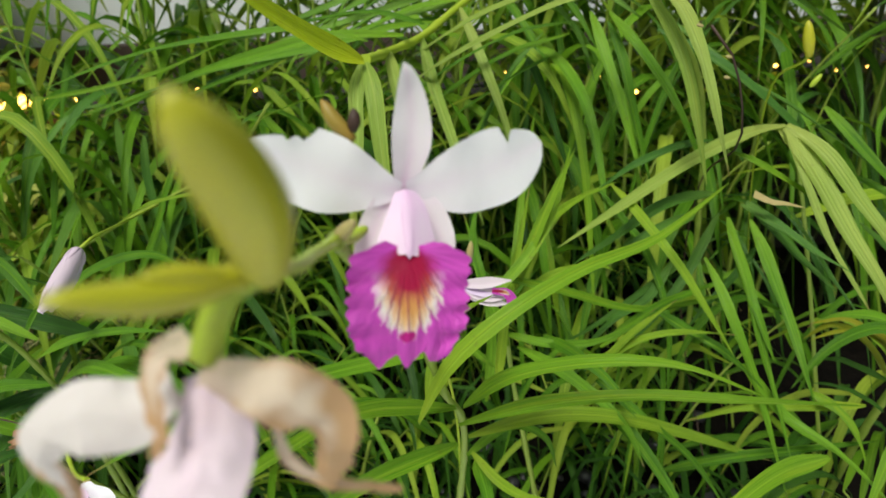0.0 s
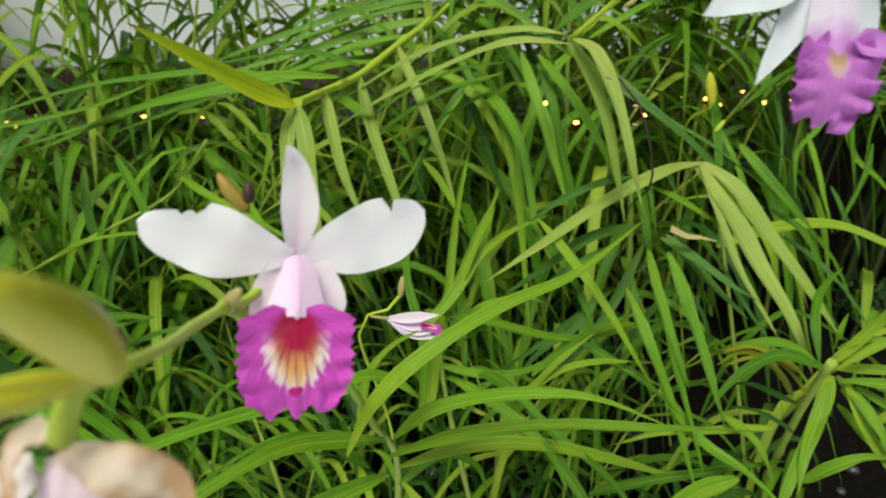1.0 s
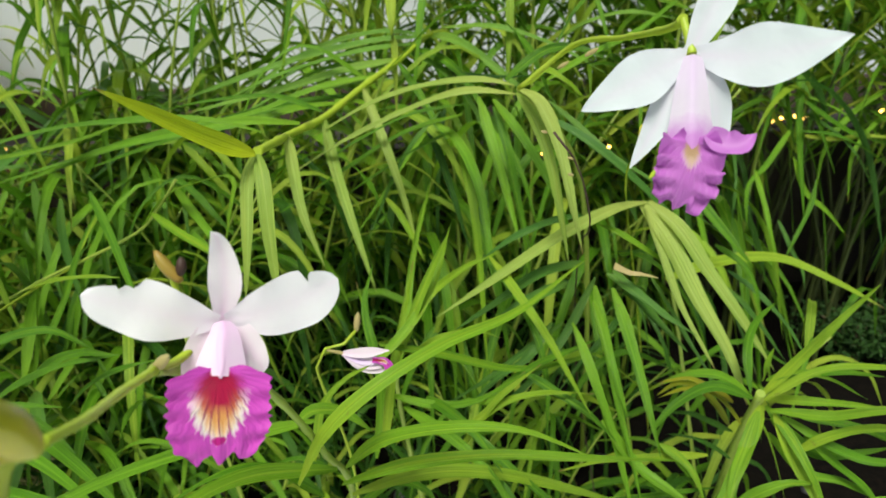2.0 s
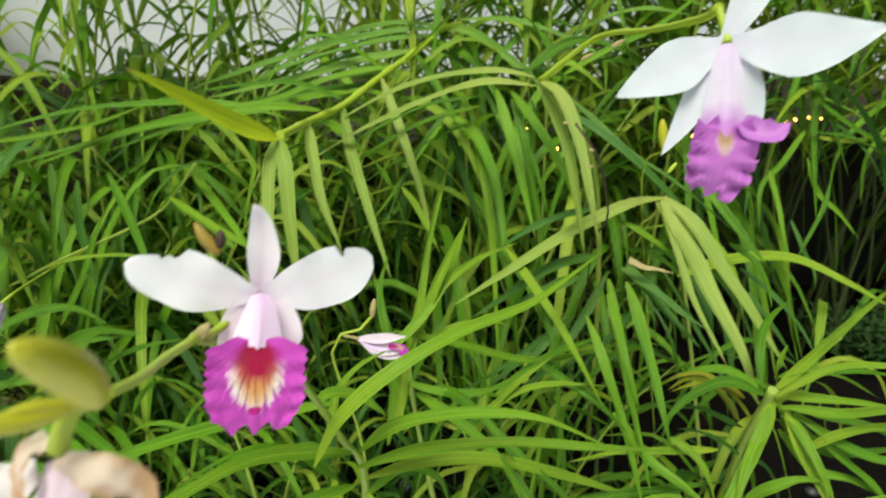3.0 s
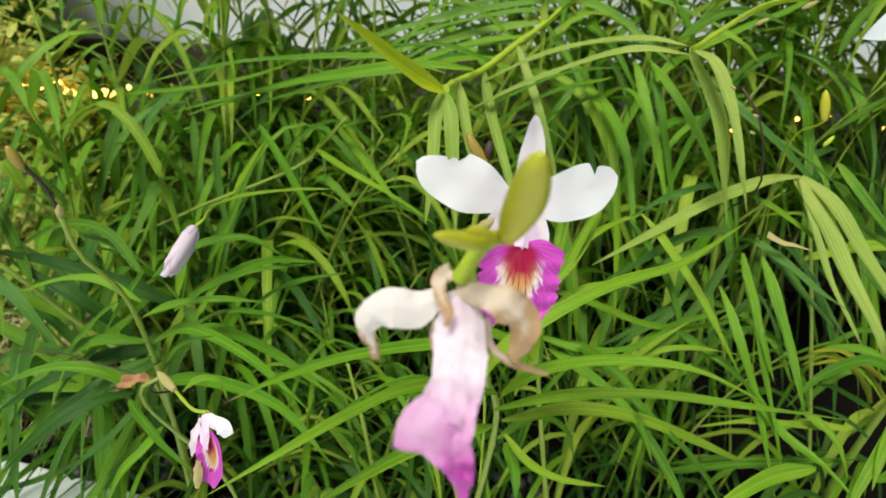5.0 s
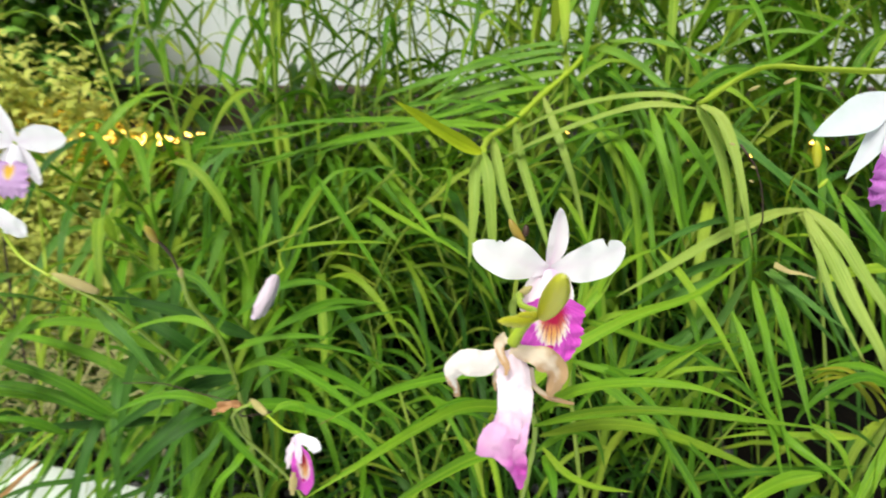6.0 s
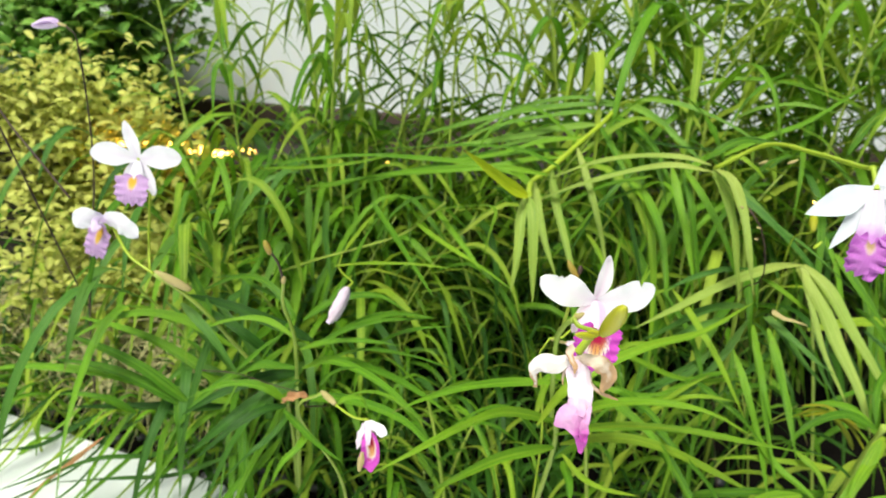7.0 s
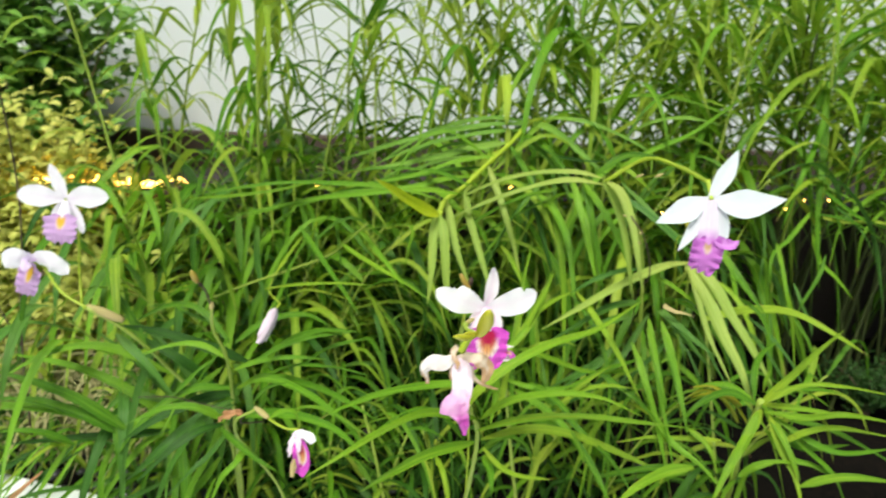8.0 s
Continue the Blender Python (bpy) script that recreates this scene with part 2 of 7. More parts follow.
def lip_material(name, rim, throat, gold, pale, veins=1.0, reach=1.0):
    """The lip of the orchid: crimson throat that frays into a white halo, a golden tongue below it, magenta apron with darker veins."""
    k = Nodes(name)
    tc, u, v = k.uv()
    x = k.math('MULTIPLY', k.math('SUBTRACT', u, 0.5), 2.0 / reach)
    y = k.math('MULTIPLY', k.math('SUBTRACT', v, 0.16), 2.15 / reach)
    wob = k.noise(170.0, 3.0, tc.outputs["Object"])
    ang = k.math('ARCTAN2', x, k.math('ADD', y, 0.34))
    fan = k.add("ShaderNodeCombineXYZ")
    k.link(k.math('MULTIPLY', ang, 9.0), fan.inputs[0])
    k.link(k.math('MULTIPLY', y, 0.5), fan.inputs[1])
    rays = k.math('MULTIPLY', k.math('SUBTRACT', k.noise(2.6, 2.0, fan.outputs[0]), 0.5), 3.4)
    rays = k.math('ADD', rays, k.math('MULTIPLY', k.math('SINE', k.math('MULTIPLY_ADD', wob, 2.0, k.math('MULTIPLY', ang, 44.0))), 0.35))
    ex = k.math('MULTIPLY', x, 1.0 / 0.62)
    ey = k.math('MULTIPLY', k.math('SUBTRACT', y, 0.22), 1.0 / 1.12)
    d = k.math('SQRT', k.math('ADD', k.math('MULTIPLY', ex, ex), k.math('MULTIPLY', ey, ey)))
    d2 = k.math('ADD', d, k.math('MULTIPLY_ADD', rays, 0.17, k.math('MULTIPLY', k.math('SUBTRACT', wob, 0.5), 0.14)))
    open_low = k.ramp(k.math('ADD', y, 0.3), [(0.40, (0, 0, 0)), (0.85, (1, 1, 1))])
    halo = k.ramp(d2, [(0.26, throat), (0.50, mean(throat, gold, 0.35)), (0.68, mean(gold, pale, 0.55)), (0.82, pale), (0.97, mean(pale, rim, 0.6)), (1.08, rim)])
    shut = k.ramp(d2, [(0.48, throat), (0.70, mean(throat, rim, 0.6)), (0.84, rim)])
    col = k.mix(open_low, shut, halo)
    tongue = k.math('ADD', k.math('POWER', k.math('MULTIPLY', x, 1.0 / 0.30), 2.0), k.math('POWER', k.math('MULTIPLY', k.math('SUBTRACT', y, 0.86), 1.0 / 0.42), 2.0))
    lick = k.ramp(k.math('ADD', tongue, k.math('MULTIPLY', rays, 0.25)), [(0.15, (0.62, 0.62, 0.62)), (1.05, (0, 0, 0))])
    col = k.mix(lick, col, gold)
    lines = k.math('MULTIPLY', k.ramp(rays, [(0.15, (0, 0, 0)), (0.5, (1, 1, 1))]), k.ramp(d, [(0.25, (0.5, 0.5, 0.5)), (0.50, (0.95, 0.95, 0.95)), (0.78, (0.75, 0.75, 0.75)), (0.96, (0, 0, 0))]))
    col = k.mix(k.math('MULTIPLY', lines, veins), col, (throat[0] * 0.72, throat[1] * 0.7, throat[2] * 1.1))
    dark = k.math('MULTIPLY', k.math('SMOOTH_MAX', rays, 0.0, 0.2), k.ramp(d, [(0.9, (0, 0, 0)), (1.0, (0.45, 0.45, 0.45))]))
    col = k.mix(k.math('MULTIPLY', dark, veins), col, (rim[0] * 0.62, rim[1] * 0.45, rim[2] * 0.72))
    sheen = k.math('MULTIPLY', k.math('SMOOTH_MAX', k.math('MULTIPLY', rays, -1.0), 0.0, 0.2), k.ramp(d, [(0.95, (0, 0, 0)), (1.2, (0.25, 0.25, 0.25))]))
    col = k.mix(sheen, col, (min(0.9, rim[0] * 1.35), rim[1] * 2.2, min(0.9, rim[2] * 1.35)))
    spot = k.math('ADD', k.math('POWER', k.math('MULTIPLY', k.math('SUBTRACT', x, 0.03), 1.0 / 0.16), 2.0), k.math('POWER', k.math('MULTIPLY', k.math('SUBTRACT', y, 1.28), 1.0 / 0.11), 2.0))
    col = k.mix(k.math('MULTIPLY', k.ramp(k.math('ADD', spot, k.math('MULTIPLY', rays, 0.3)), [(0.5, (1, 1, 1)), (1.0, (0, 0, 0))]), veins), col, (0.56, 0.012, 0.26))
    return k.finish(col, 0.5, rays, 0.0004, 0.28, spec=0.3)


LIP = lip_material("lip_magenta", (0.67, 0.080, 0.57), (0.43, 0.008, 0.060), (0.86, 0.47, 0.13), (0.90, 0.80, 0.80))
LIP2 = lip_material("lip_violet", (0.56, 0.17, 0.60), (0.55, 0.36, 0.20), (0.72, 0.52, 0.40), (0.66, 0.34, 0.66), 0.15, 0.55)
LIP3 = lip_material("lip_mauve", (0.60, 0.36, 0.68), (0.82, 0.48, 0.05), (0.84, 0.55, 0.08), (0.70, 0.50, 0.74), 0.3, 0.62)


def ground_material():
    k = Nodes("soil")
    tc = k.add("ShaderNodeTexCoord")
    a = k.noise(6.0, 4.0, tc.outputs["Object"])
    b = k.noise(90.0, 5.0, tc.outputs["Object"], 0.7)
    # Darker than real soil: the shade between the canes is put into this colour.
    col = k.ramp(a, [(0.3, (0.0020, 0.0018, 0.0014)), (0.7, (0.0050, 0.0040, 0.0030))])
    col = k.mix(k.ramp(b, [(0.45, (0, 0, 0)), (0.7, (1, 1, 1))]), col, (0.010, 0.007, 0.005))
    return k.finish(col, 0.9, b, 0.01, spec=0.08)


def plain_material(name, base, other, scale, rough, depth=0.001, fine=300.0):
    k = Nodes(name)
    tc = k.add("ShaderNodeTexCoord")
    a = k.noise(scale, 4.0, tc.outputs["Object"])
    b = k.noise(fine, 3.0, tc.outputs["Object"])
    col = k.mix(k.math('MULTIPLY_ADD', b, 0.35, k.math('MULTIPLY', a, 0.65)), base, other)
    return k.finish(col, rough, b, depth)


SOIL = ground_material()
PAVE = plain_material("paving_white", (0.76, 0.80, 0.80), (0.84, 0.86, 0.85), 5.0, 0.45)
WALL = plain_material("wall_white", (0.64, 0.69, 0.73), (0.74, 0.77, 0.79), 1.4, 0.6)
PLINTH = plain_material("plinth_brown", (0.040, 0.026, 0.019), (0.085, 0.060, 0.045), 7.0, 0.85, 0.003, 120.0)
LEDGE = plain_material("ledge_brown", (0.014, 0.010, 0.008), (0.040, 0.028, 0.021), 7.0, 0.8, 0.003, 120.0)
PEBBLE = plain_material("pebble_black", (0.025, 0.025, 0.028), (0.09, 0.09, 0.095), 60.0, 0.35)
BARK = plain_material("bark", (0.10, 0.07, 0.04), (0.22, 0.16, 0.10), 40.0, 0.85, 0.003)
CABLE = plain_material("cable_black", (0.02, 0.02, 0.02), (0.04, 0.04, 0.04), 50.0, 0.5)


def bulb_material():
    k = Nodes("bulb_warm")
    k.bsdf.inputs["Base Color"].default_value = (0.9, 0.6, 0.25, 1)
    k.bsdf.inputs["Emission Color"].default_value = (1.0, 0.50, 0.09, 1)
    k.bsdf.inputs["Emission Strength"].default_value = 9.0
    return k.mat


GLOW = bulb_material()


# ---- shapes ----
def spline(pts, n):
    """n + 1 places on a smooth line through the points."""
    p = [Vector(q) for q in pts]
    if len(p) == 2:
        return [p[0].lerp(p[1], i / n) for i in range(n + 1)]
    p = [p[0] * 2 - p[1], *p, p[-1] * 2 - p[-2]]
    gaps = [(p[i + 1] - p[i]).length for i in range(1, len(p) - 2)]
    total, out = sum(gaps), []
    for i in range(n + 1):
        d, j = total * i / n, 0
        while j < len(gaps) - 1 and d > gaps[j]:
            d -= gaps[j]
            j += 1
        t = min(1.0, d / max(gaps[j], 1e-9))
        a, b, c, e = p[j:j + 4]
        out.append(0.5 * (2 * b + (c - a) * t + (2 * a - 5 * b + 4 * c - e) * t * t + (3 * b - a - 3 * c + e) * t ** 3))
    return out


def sheet(bm, pts, half, facing, nv=14, nu=4, cup=0.0, ruffle=0.0, waves=5.0, seed=0.0, bite=None, turn=0.0, crumple=0.0):
    """A leaf or petal along a line: half(s) is half its width, its face looks along facing, cup lifts its edges (a share of the half width),
    ruffle waves them, bite(s, u) takes from its edge, turn twists it by that many degrees from base to tip."""
    uv = bm.loops.layers.uv.verify()
    line = spline(pts, nv)
    rows, facing = [], Vector(facing)
    for i, c in enumerate(line):
        s = i / nv
        t = (line[min(i + 1, nv)] - line[max(i - 1, 0)]).normalized()
        side = t.cross(facing)
        side = side.normalized() if side.length > 1e-4 else Vector((1, 0, 0))
        if turn:
            side = Matrix.Rotation(radians(turn * s), 3, t) @ side
        up = side.cross(t)
        w, row = half(s), []
        for j in range(nu + 1):
            u = 2 * j / nu - 1
            k = 1 - (bite(s, u) if bite else 0)
            lift = cup(s) if callable(cup) else cup
            z = lift * w * abs(u) ** 1.25 + ruffle * abs(u) ** 2 * math.sin(waves * 6.283 * s + seed + (2.1 if u > 0 else 0))
            p = c + side * (u * w * k) + up * z
            if crumple:
                q = p * 330
                p += (up * noise.noise(q) + side * 0.5 * noise.noise(q + Vector((9, 5, 2))) + up * 0.5 * noise.noise(q * 2.7)) * crumple
            row.append((bm.verts.new(p), (j / nu, s)))
        rows.append(row)
    for a, b in zip(rows, rows[1:]):
        for j in range(nu):
            q = (a[j], a[j + 1], b[j + 1], b[j])
            f = bm.faces.new([v for v, _ in q])
            f.smooth = True
            for loop, (_, xy) in zip(f.loops, q):
                loop[uv].uv = xy
    return bm


def tube(bm, pts, radius, n=16, sides=7, nodes=0, swell=0.25):
    """A stem along a line; radius(s) or a number; nodes: how many swollen rings it has."""
    line = spline(pts, n)
    rings, ref = [], Vector((0.31, 0.52, 0.8))
    for i, c in enumerate(line):
        s = i / n
        t = (line[min(i + 1, n)] - line[max(i - 1, 0)]).normalized()
        a = t.cross(ref).normalized()
        b = t.cross(a)
        r = radius(s) if callable(radius) else radius
        if nodes:
            r *= 1 + swell * max(0.0, math.cos(6.283 * s * nodes)) ** 8
        rings.append([bm.verts.new(c + (a * math.cos(6.283 * j / sides) + b * math.sin(6.283 * j / sides)) * r) for j in range(sides)])
    for p, q in zip(rings, rings[1:]):
        for j in range(sides):
            bm.faces.new((p[j], p[(j + 1) % sides], q[(j + 1) % sides], q[j])).smooth = True
    bm.faces.new(rings[0][::-1])
    bm.faces.new(rings[-1])
    return bm


def pod(bm, a, b, fat, sides=10, n=10, bend=(0, 0, 0)):
    """A bud: a spindle from a to b, fattest a little below its middle."""
    a, b = Vector(a), Vector(b)
    m = a.lerp(b, 0.5) + Vector(bend)
    return tube(bm, [a, m, b], lambda s: fat * max(0.10, math.sin(math.pi * min(1, 0.10 + s * 0.87)) ** 0.6) * (1.0 if s < 0.97 else 0.6), n, sides)


def box(bm, x0, x1, y0, y1, z0, z1, bevel=0.0):
    made = bmesh.ops.create_cube(bm, size=1.0)
    bmesh.ops.scale(bm, vec=(x1 - x0, y1 - y0, z1 - z0), verts=made["verts"])
    bmesh.ops.translate(bm, vec=((x0 + x1) / 2, (y0 + y1) / 2, (z0 + z1) / 2), verts=made["verts"])
    if bevel:
        bmesh.ops.bevel(bm, geom=bm.edges[:], offset=bevel, segments=2, affect='EDGES', profile=0.5)
    return bm


def part(name, bm, material, parent, label=""):
    """A mesh in world metres, linked as one object under a thing or a part of it."""
    root = parent
    while root is not None and root.parent is not None:
        root = root.parent
    if root is not None:
        bmesh.ops.translate(bm, vec=-root.location, verts=bm.verts)
    me = bpy.data.meshes.new(name)
    bm.to_mesh(me)
    bm.free()
    me.materials.append(material)
    ob = new(name, me)
    ob.parent = parent
    return tagged(ob, label) if label else ob


def thing(name, base, label, category, group="", kind=""):
    ob = new(name)
    ob.location = base
    ob.empty_display_size = 0.02
    return tagged(ob, label, category, group, kind)


def blade_half(w):
    return lambda s: w / 2 * (0.22 + 0.78 * math.sin(min(1, s / 0.24) * 1.5708) ** 0.8) * max(0.0, 1 - s ** 2.4) ** 0.9 + 0.00015


LIGHTWARD = Vector((0.0, -0.55, 0.83))
leaf_count = [0]


def leaf(plant, width, mat, *pts, turn=None, face=None):
    """One strap-like leaf of a plant, from its base through its bends to its tip."""
    leaf_count[0] += 1
    r = random.Random(leaf_count[0] * 7 + 3)
    f = Vector(face) if face else LIGHTWARD + Vector((r.uniform(-.35, .35), r.uniform(-.25, .25), r.uniform(-.2, .2)))
    t = r.uniform(-35, 35) if turn is None else turn
    return part("leaf", sheet(bmesh.new(), pts, blade_half(width * 0.85), f, 22, 6, r.uniform(0.28, 0.5), 0.0004, 2.5, r.uniform(0, 6), turn=t), mat, plant)


def cane(plant, radius, mat, *pts, nodes=8, n=40, name="cane"):
    return part(name, tube(bmesh.new(), pts, radius, n, 8, nodes), mat, plant)


def bud(plant, mat, a, b, fat, bend=(0, 0, 0), label=""):
    return part("bud", pod(bmesh.new(), a, b, fat, bend=bend), mat, plant, label)


# ---- the setting ----
def ground_height(x, y):
    rise = max(0.0, min(1.0, (y - 0.62) / 0.55))
    rise = rise * rise * (3 - 2 * rise)
    low = 1 - 0.75 * max(0.0, min(1.0, (x - 0.35) / 0.3))
    edge = 0.592 - 0.165 * (x + 0.5)
    return (-0.10 if y < edge else -0.035) + 0.16 * rise * low + 0.008 * noise.noise(Vector((x * 9, y * 9, 0)))


def make_ground():
    far = [-60, -20, -8, -4, -2.5]
    xs = far + [-2 + 0.05 * i for i in range(81)] + [-f for f in far[::-1]]
    ys = [-60, -20, -8, -3, -1.5, -0.6, 0.0] + [0.3 + 0.04 * i for i in range(46)] + [2.5, 4, 8, 20, 60]
    bm = bmesh.new()
    grid = [[bm.verts.new((x, y, ground_height(x, y))) for x in xs] for y in ys]
    for a, b in zip(grid, grid[1:]):
        for j in range(len(xs) - 1):
            bm.faces.new((a[j], a[j + 1], b[j + 1], b[j])).smooth = True
    return tagged(part("ground", bm, SOIL, None), "dark brown garden soil, darkened further for shade between the canes", "ground", kind="structure")


make_ground()

# the white wall behind the bed runs a little away to the right, with a brown plinth and a ledge at its foot
WALL_TURN = math.atan2(0.395, 1.47)
AT_WALL = Matrix.Translation((-0.59, 1.03, 0)) @ Matrix.Rotation(WALL_TURN, 4, 'Z')


def along_wall(bm):
    bmesh.ops.transform(bm, matrix=AT_WALL, verts=bm.verts)
    return bm


tagged(part("wall_back", along_wall(box(bmesh.new(), -3.5, 5.0, 0.52, 0.70, -0.2, 2.6)), WALL, None), "smooth white rendered garden wall behind the bed", "wall", kind="structure")
tagged(part("plinth", along_wall(box(bmesh.new(), -3.5, 5.0, 0.46, 0.519, -0.2, 0.47, 0.006)), PLINTH, None), "grey-brown plinth along the foot of the white wall", "plinth", kind="structure")
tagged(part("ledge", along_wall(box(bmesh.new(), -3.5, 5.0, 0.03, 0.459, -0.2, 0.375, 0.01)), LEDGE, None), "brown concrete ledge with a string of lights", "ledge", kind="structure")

# pale paving in front of the bed
EDGE_TURN = math.atan2(-0.165, 1.0)
AT_EDGE = Matrix.Translation((-0.5, 0.592, 0)) @ Matrix.Rotation(EDGE_TURN, 4, 'Z')


def make_paving():
    bed = box(bmesh.new(), -3.0, 3.6, -2.4, -0.004, -0.12, -0.035)
    bmesh.ops.transform(bed, matrix=AT_EDGE, verts=bed.verts)
    base = tagged(part("paving", bed, PLINTH, None), "white stone paving along the edge of the bed", "paving", kind="structure")
    me = None
    for i in range(-5, 6):
        for j in range(4):
            if me is None:
                bm = box(bmesh.new(), 0.002, 0.598, -0.598, -0.002, -0.034, 0.0, 0.004)
                me = bpy.data.meshes.new("paving_slab")
                bm.to_mesh(me)
                bm.free()
                me.materials.append(PAVE)
            ob = new("paving_slab", me)
            ob.parent = base
            ob.matrix_basis = AT_EDGE @ Matrix.Translation((0.6 * i + 0.13, -0.6 * j, 0))


make_paving()


# ---- flowers ----
MM = 0.001


def frame_of(origin, right, up):
    """A flower's own axes: x to its right, y up, z out of its face."""
    x = Vector(right).normalized()
    z = x.cross(Vector(up)).normalized()
    y = z.cross(x)
    m = Matrix((x, y, z)).transposed().to_4x4()
    m.translation = Vector(origin)
    return m


def petal(flower, name, m, pts, half, mat, cup=0.12, ruffle=0.3, waves=3.0, facing=(0, 0, 1), nv=22, nu=8, bite=None, seed=0.0, turn=0.0, label=""):
    """A petal, sepal or lip in millimetres of the flower's axes."""
    world = [m @ (Vector(p) * MM) for p in pts]
    bm = sheet(bmesh.new(), world, lambda s: half(s) * MM, m.to_3x3() @ Vector(facing), nv, nu, cup, ruffle * MM, waves, seed, bite, turn)
    return part(name, bm, mat, flower, label)


def oval(w, fat=0.55, base=0.25, blunt=2.6, point=0.6):
    """Half widths of a petal: narrow at its base, fattest at the share fat, rounded at the tip."""
    def half(s):
        a = base + (1 - base) * math.sin(min(1, s / fat) * math.pi / 2) ** 1.3
        b = 1.0 if s < fat else max(0.0, 1 - ((s - fat) / (1 - fat)) ** blunt) ** point
        return w * a * b + 0.12
    return half


def notch(side, *cuts):
    """Torn places along one edge: each cut is (share along the petal, breadth, depth)."""
    def take(s, u):
        if u * side <= 0.1:
            return 0.0
        return max([0.0] + [d * max(0.0, 1 - abs(s - c) / b) for c, b, d in cuts]) * min(1, (u * side) ** 0.7)
    return take


def torn(side, start, level, *cuts):
    """A petal torn along one edge: past start a strip is gone, with deeper cuts as in notch()."""
    cut = notch(side, *cuts)
    return lambda s, u: max(cut(s, u), level * max(0.0, u * side) if s > start else 0.0)


def profile(*rows):
    """Half widths that run smoothly through (share along the line, half width) pairs."""
    def half(s):
        for (a, p), (b, q) in zip(rows, rows[1:]):
            if s <= b:
                t = (s - a) / (b - a)
                return p + (q - p) * t * t * (3 - 2 * t)
        return rows[-1][1]
    return half


def lip_half(w):
    def half(s):
        if s < 0.05:
            return w * (0.40 + 0.20 * s / 0.05)
        if s < 0.13:
            k = (s - 0.05) / 0.08
            return w * (0.60 + 0.38 * k * k * (3 - 2 * k))
        return w * max(0.10, 1.0 - max(0, (s - 0.60) / 0.40) ** 2.2 * 0.36) * (1 + 0.035 * math.sin(s * 60))
    return half


def ragged(s, u):
    return 0.035 * math.sin(s * 47 + u * 3) * max(0.0, math.sin(s * 17 + u)) if abs(u) > 0.8 else 0.0


def lip_of(flower, m, pts, w, mat, facing, ruffle=1.1, label=""):
    """The lip: a trough round the column that opens into a ruffled apron with a scalloped lower edge."""
    world = [m @ (Vector(p) * MM) for p in pts]
    bm = bmesh.new()
    sheet(bm, world, lambda s: lip_half(w)(s) * MM, m.to_3x3() @ Vector(facing), 40, 24, lambda s: 0.55 * max(0.0, 1 - s / 0.30) - 0.14 * max(0, s - 0.4), ruffle * MM, 4.5, 0.4, ragged)
    uv = bm.loops.layers.uv.active
    end = (world[-1] - world[-2]).normalized()
    out = m.to_3x3() @ Vector(facing)
    seen = {}
    for f in bm.faces:
        for loop in f.loops:
            seen[loop.vert] = loop[uv].uv.copy()
    for v, q in seen.items():
        k = max(0.0, (q.y - 0.55) / 0.45)
        u = 2 * q.x - 1
        v.co += end * (k ** 2 * (1.8 * math.cos(u * 8.5) + 0.3 * u * u + 0.5 * math.sin(u * 19)) * MM)
        v.co += out * (k * 0.6 * math.sin(u * 13 + 1.0) * MM)
    return part("lip", bm, mat, flower, label)


def ovary(plant, name, pts, r0, r1, mat, label=""):
    """The flower's stalk and ovary, the mesh that carries its petals."""
    return part(name, tube(bmesh.new(), pts, lambda s: r0 + (r1 - r0) * s, 18, 8), mat, plant, label)


# ---- the orchid cane in front, with one open flower, one wilted flower and green buds ----
front = thing("bamboo_orchid", (0.0321, 0.5200, -0.0300), "orchid cane with open flower, wilted flower and green buds", "orchid", "bamboo orchids in the bed")
J1 = Vector((0.0470, 0.1950, 0.4685))
J2 = Vector((0.0556, 0.1330, 0.4870))
cane(front, lambda s: 0.0030 - 0.0013 * s, STEM, (0.0321, 0.5200, -0.0300), (0.0612, 0.4300, 0.2277), (0.0520, 0.3850, 0.3057), (0.0436, 0.3000, 0.4031), J1 + Vector((-0.004, 0.035, -0.020)), J1, nodes=12, n=60)
cane(front, lambda s: 0.0013 - 0.0002 * s, STALK, J1, J1.lerp(J2, 0.35) + Vector((-0.002, 0, -0.0015)), J1.lerp(J2, 0.7) + Vector((0, 0, -0.001)), J2, nodes=3, n=20, name="flower_stalk")
bud(front, SHEATH, J1 + Vector((-0.001, 0.002, -0.001)), J1 + Vector((0.005, -0.001, 0.005)), 0.0017, label="yellow-green bract")
red = Vector((0.0444, 0.2196, 0.4900))
cane(front, 0.0011, STALK, J1 + Vector((-0.004, 0.035, -0.020)), red.lerp(J1, 0.3) + Vector((0, 0.01, -0.01)), red, nodes=2, n=12, name="flower_stalk")
bud(front, REDBUD, red + Vector((0.003, 0, -0.004)), red + Vector((-0.0045, 0.001, 0.006)), 0.0021, (-0.0004, 0, -0.0006), label="small red-tipped bud")
bud(front, TWIG, red + Vector((0.0028, 0, -0.002)), red + Vector((0.0034, 0.001, 0.0038)), 0.0017, (0.0003, 0, 0), label="small dark brown bud")

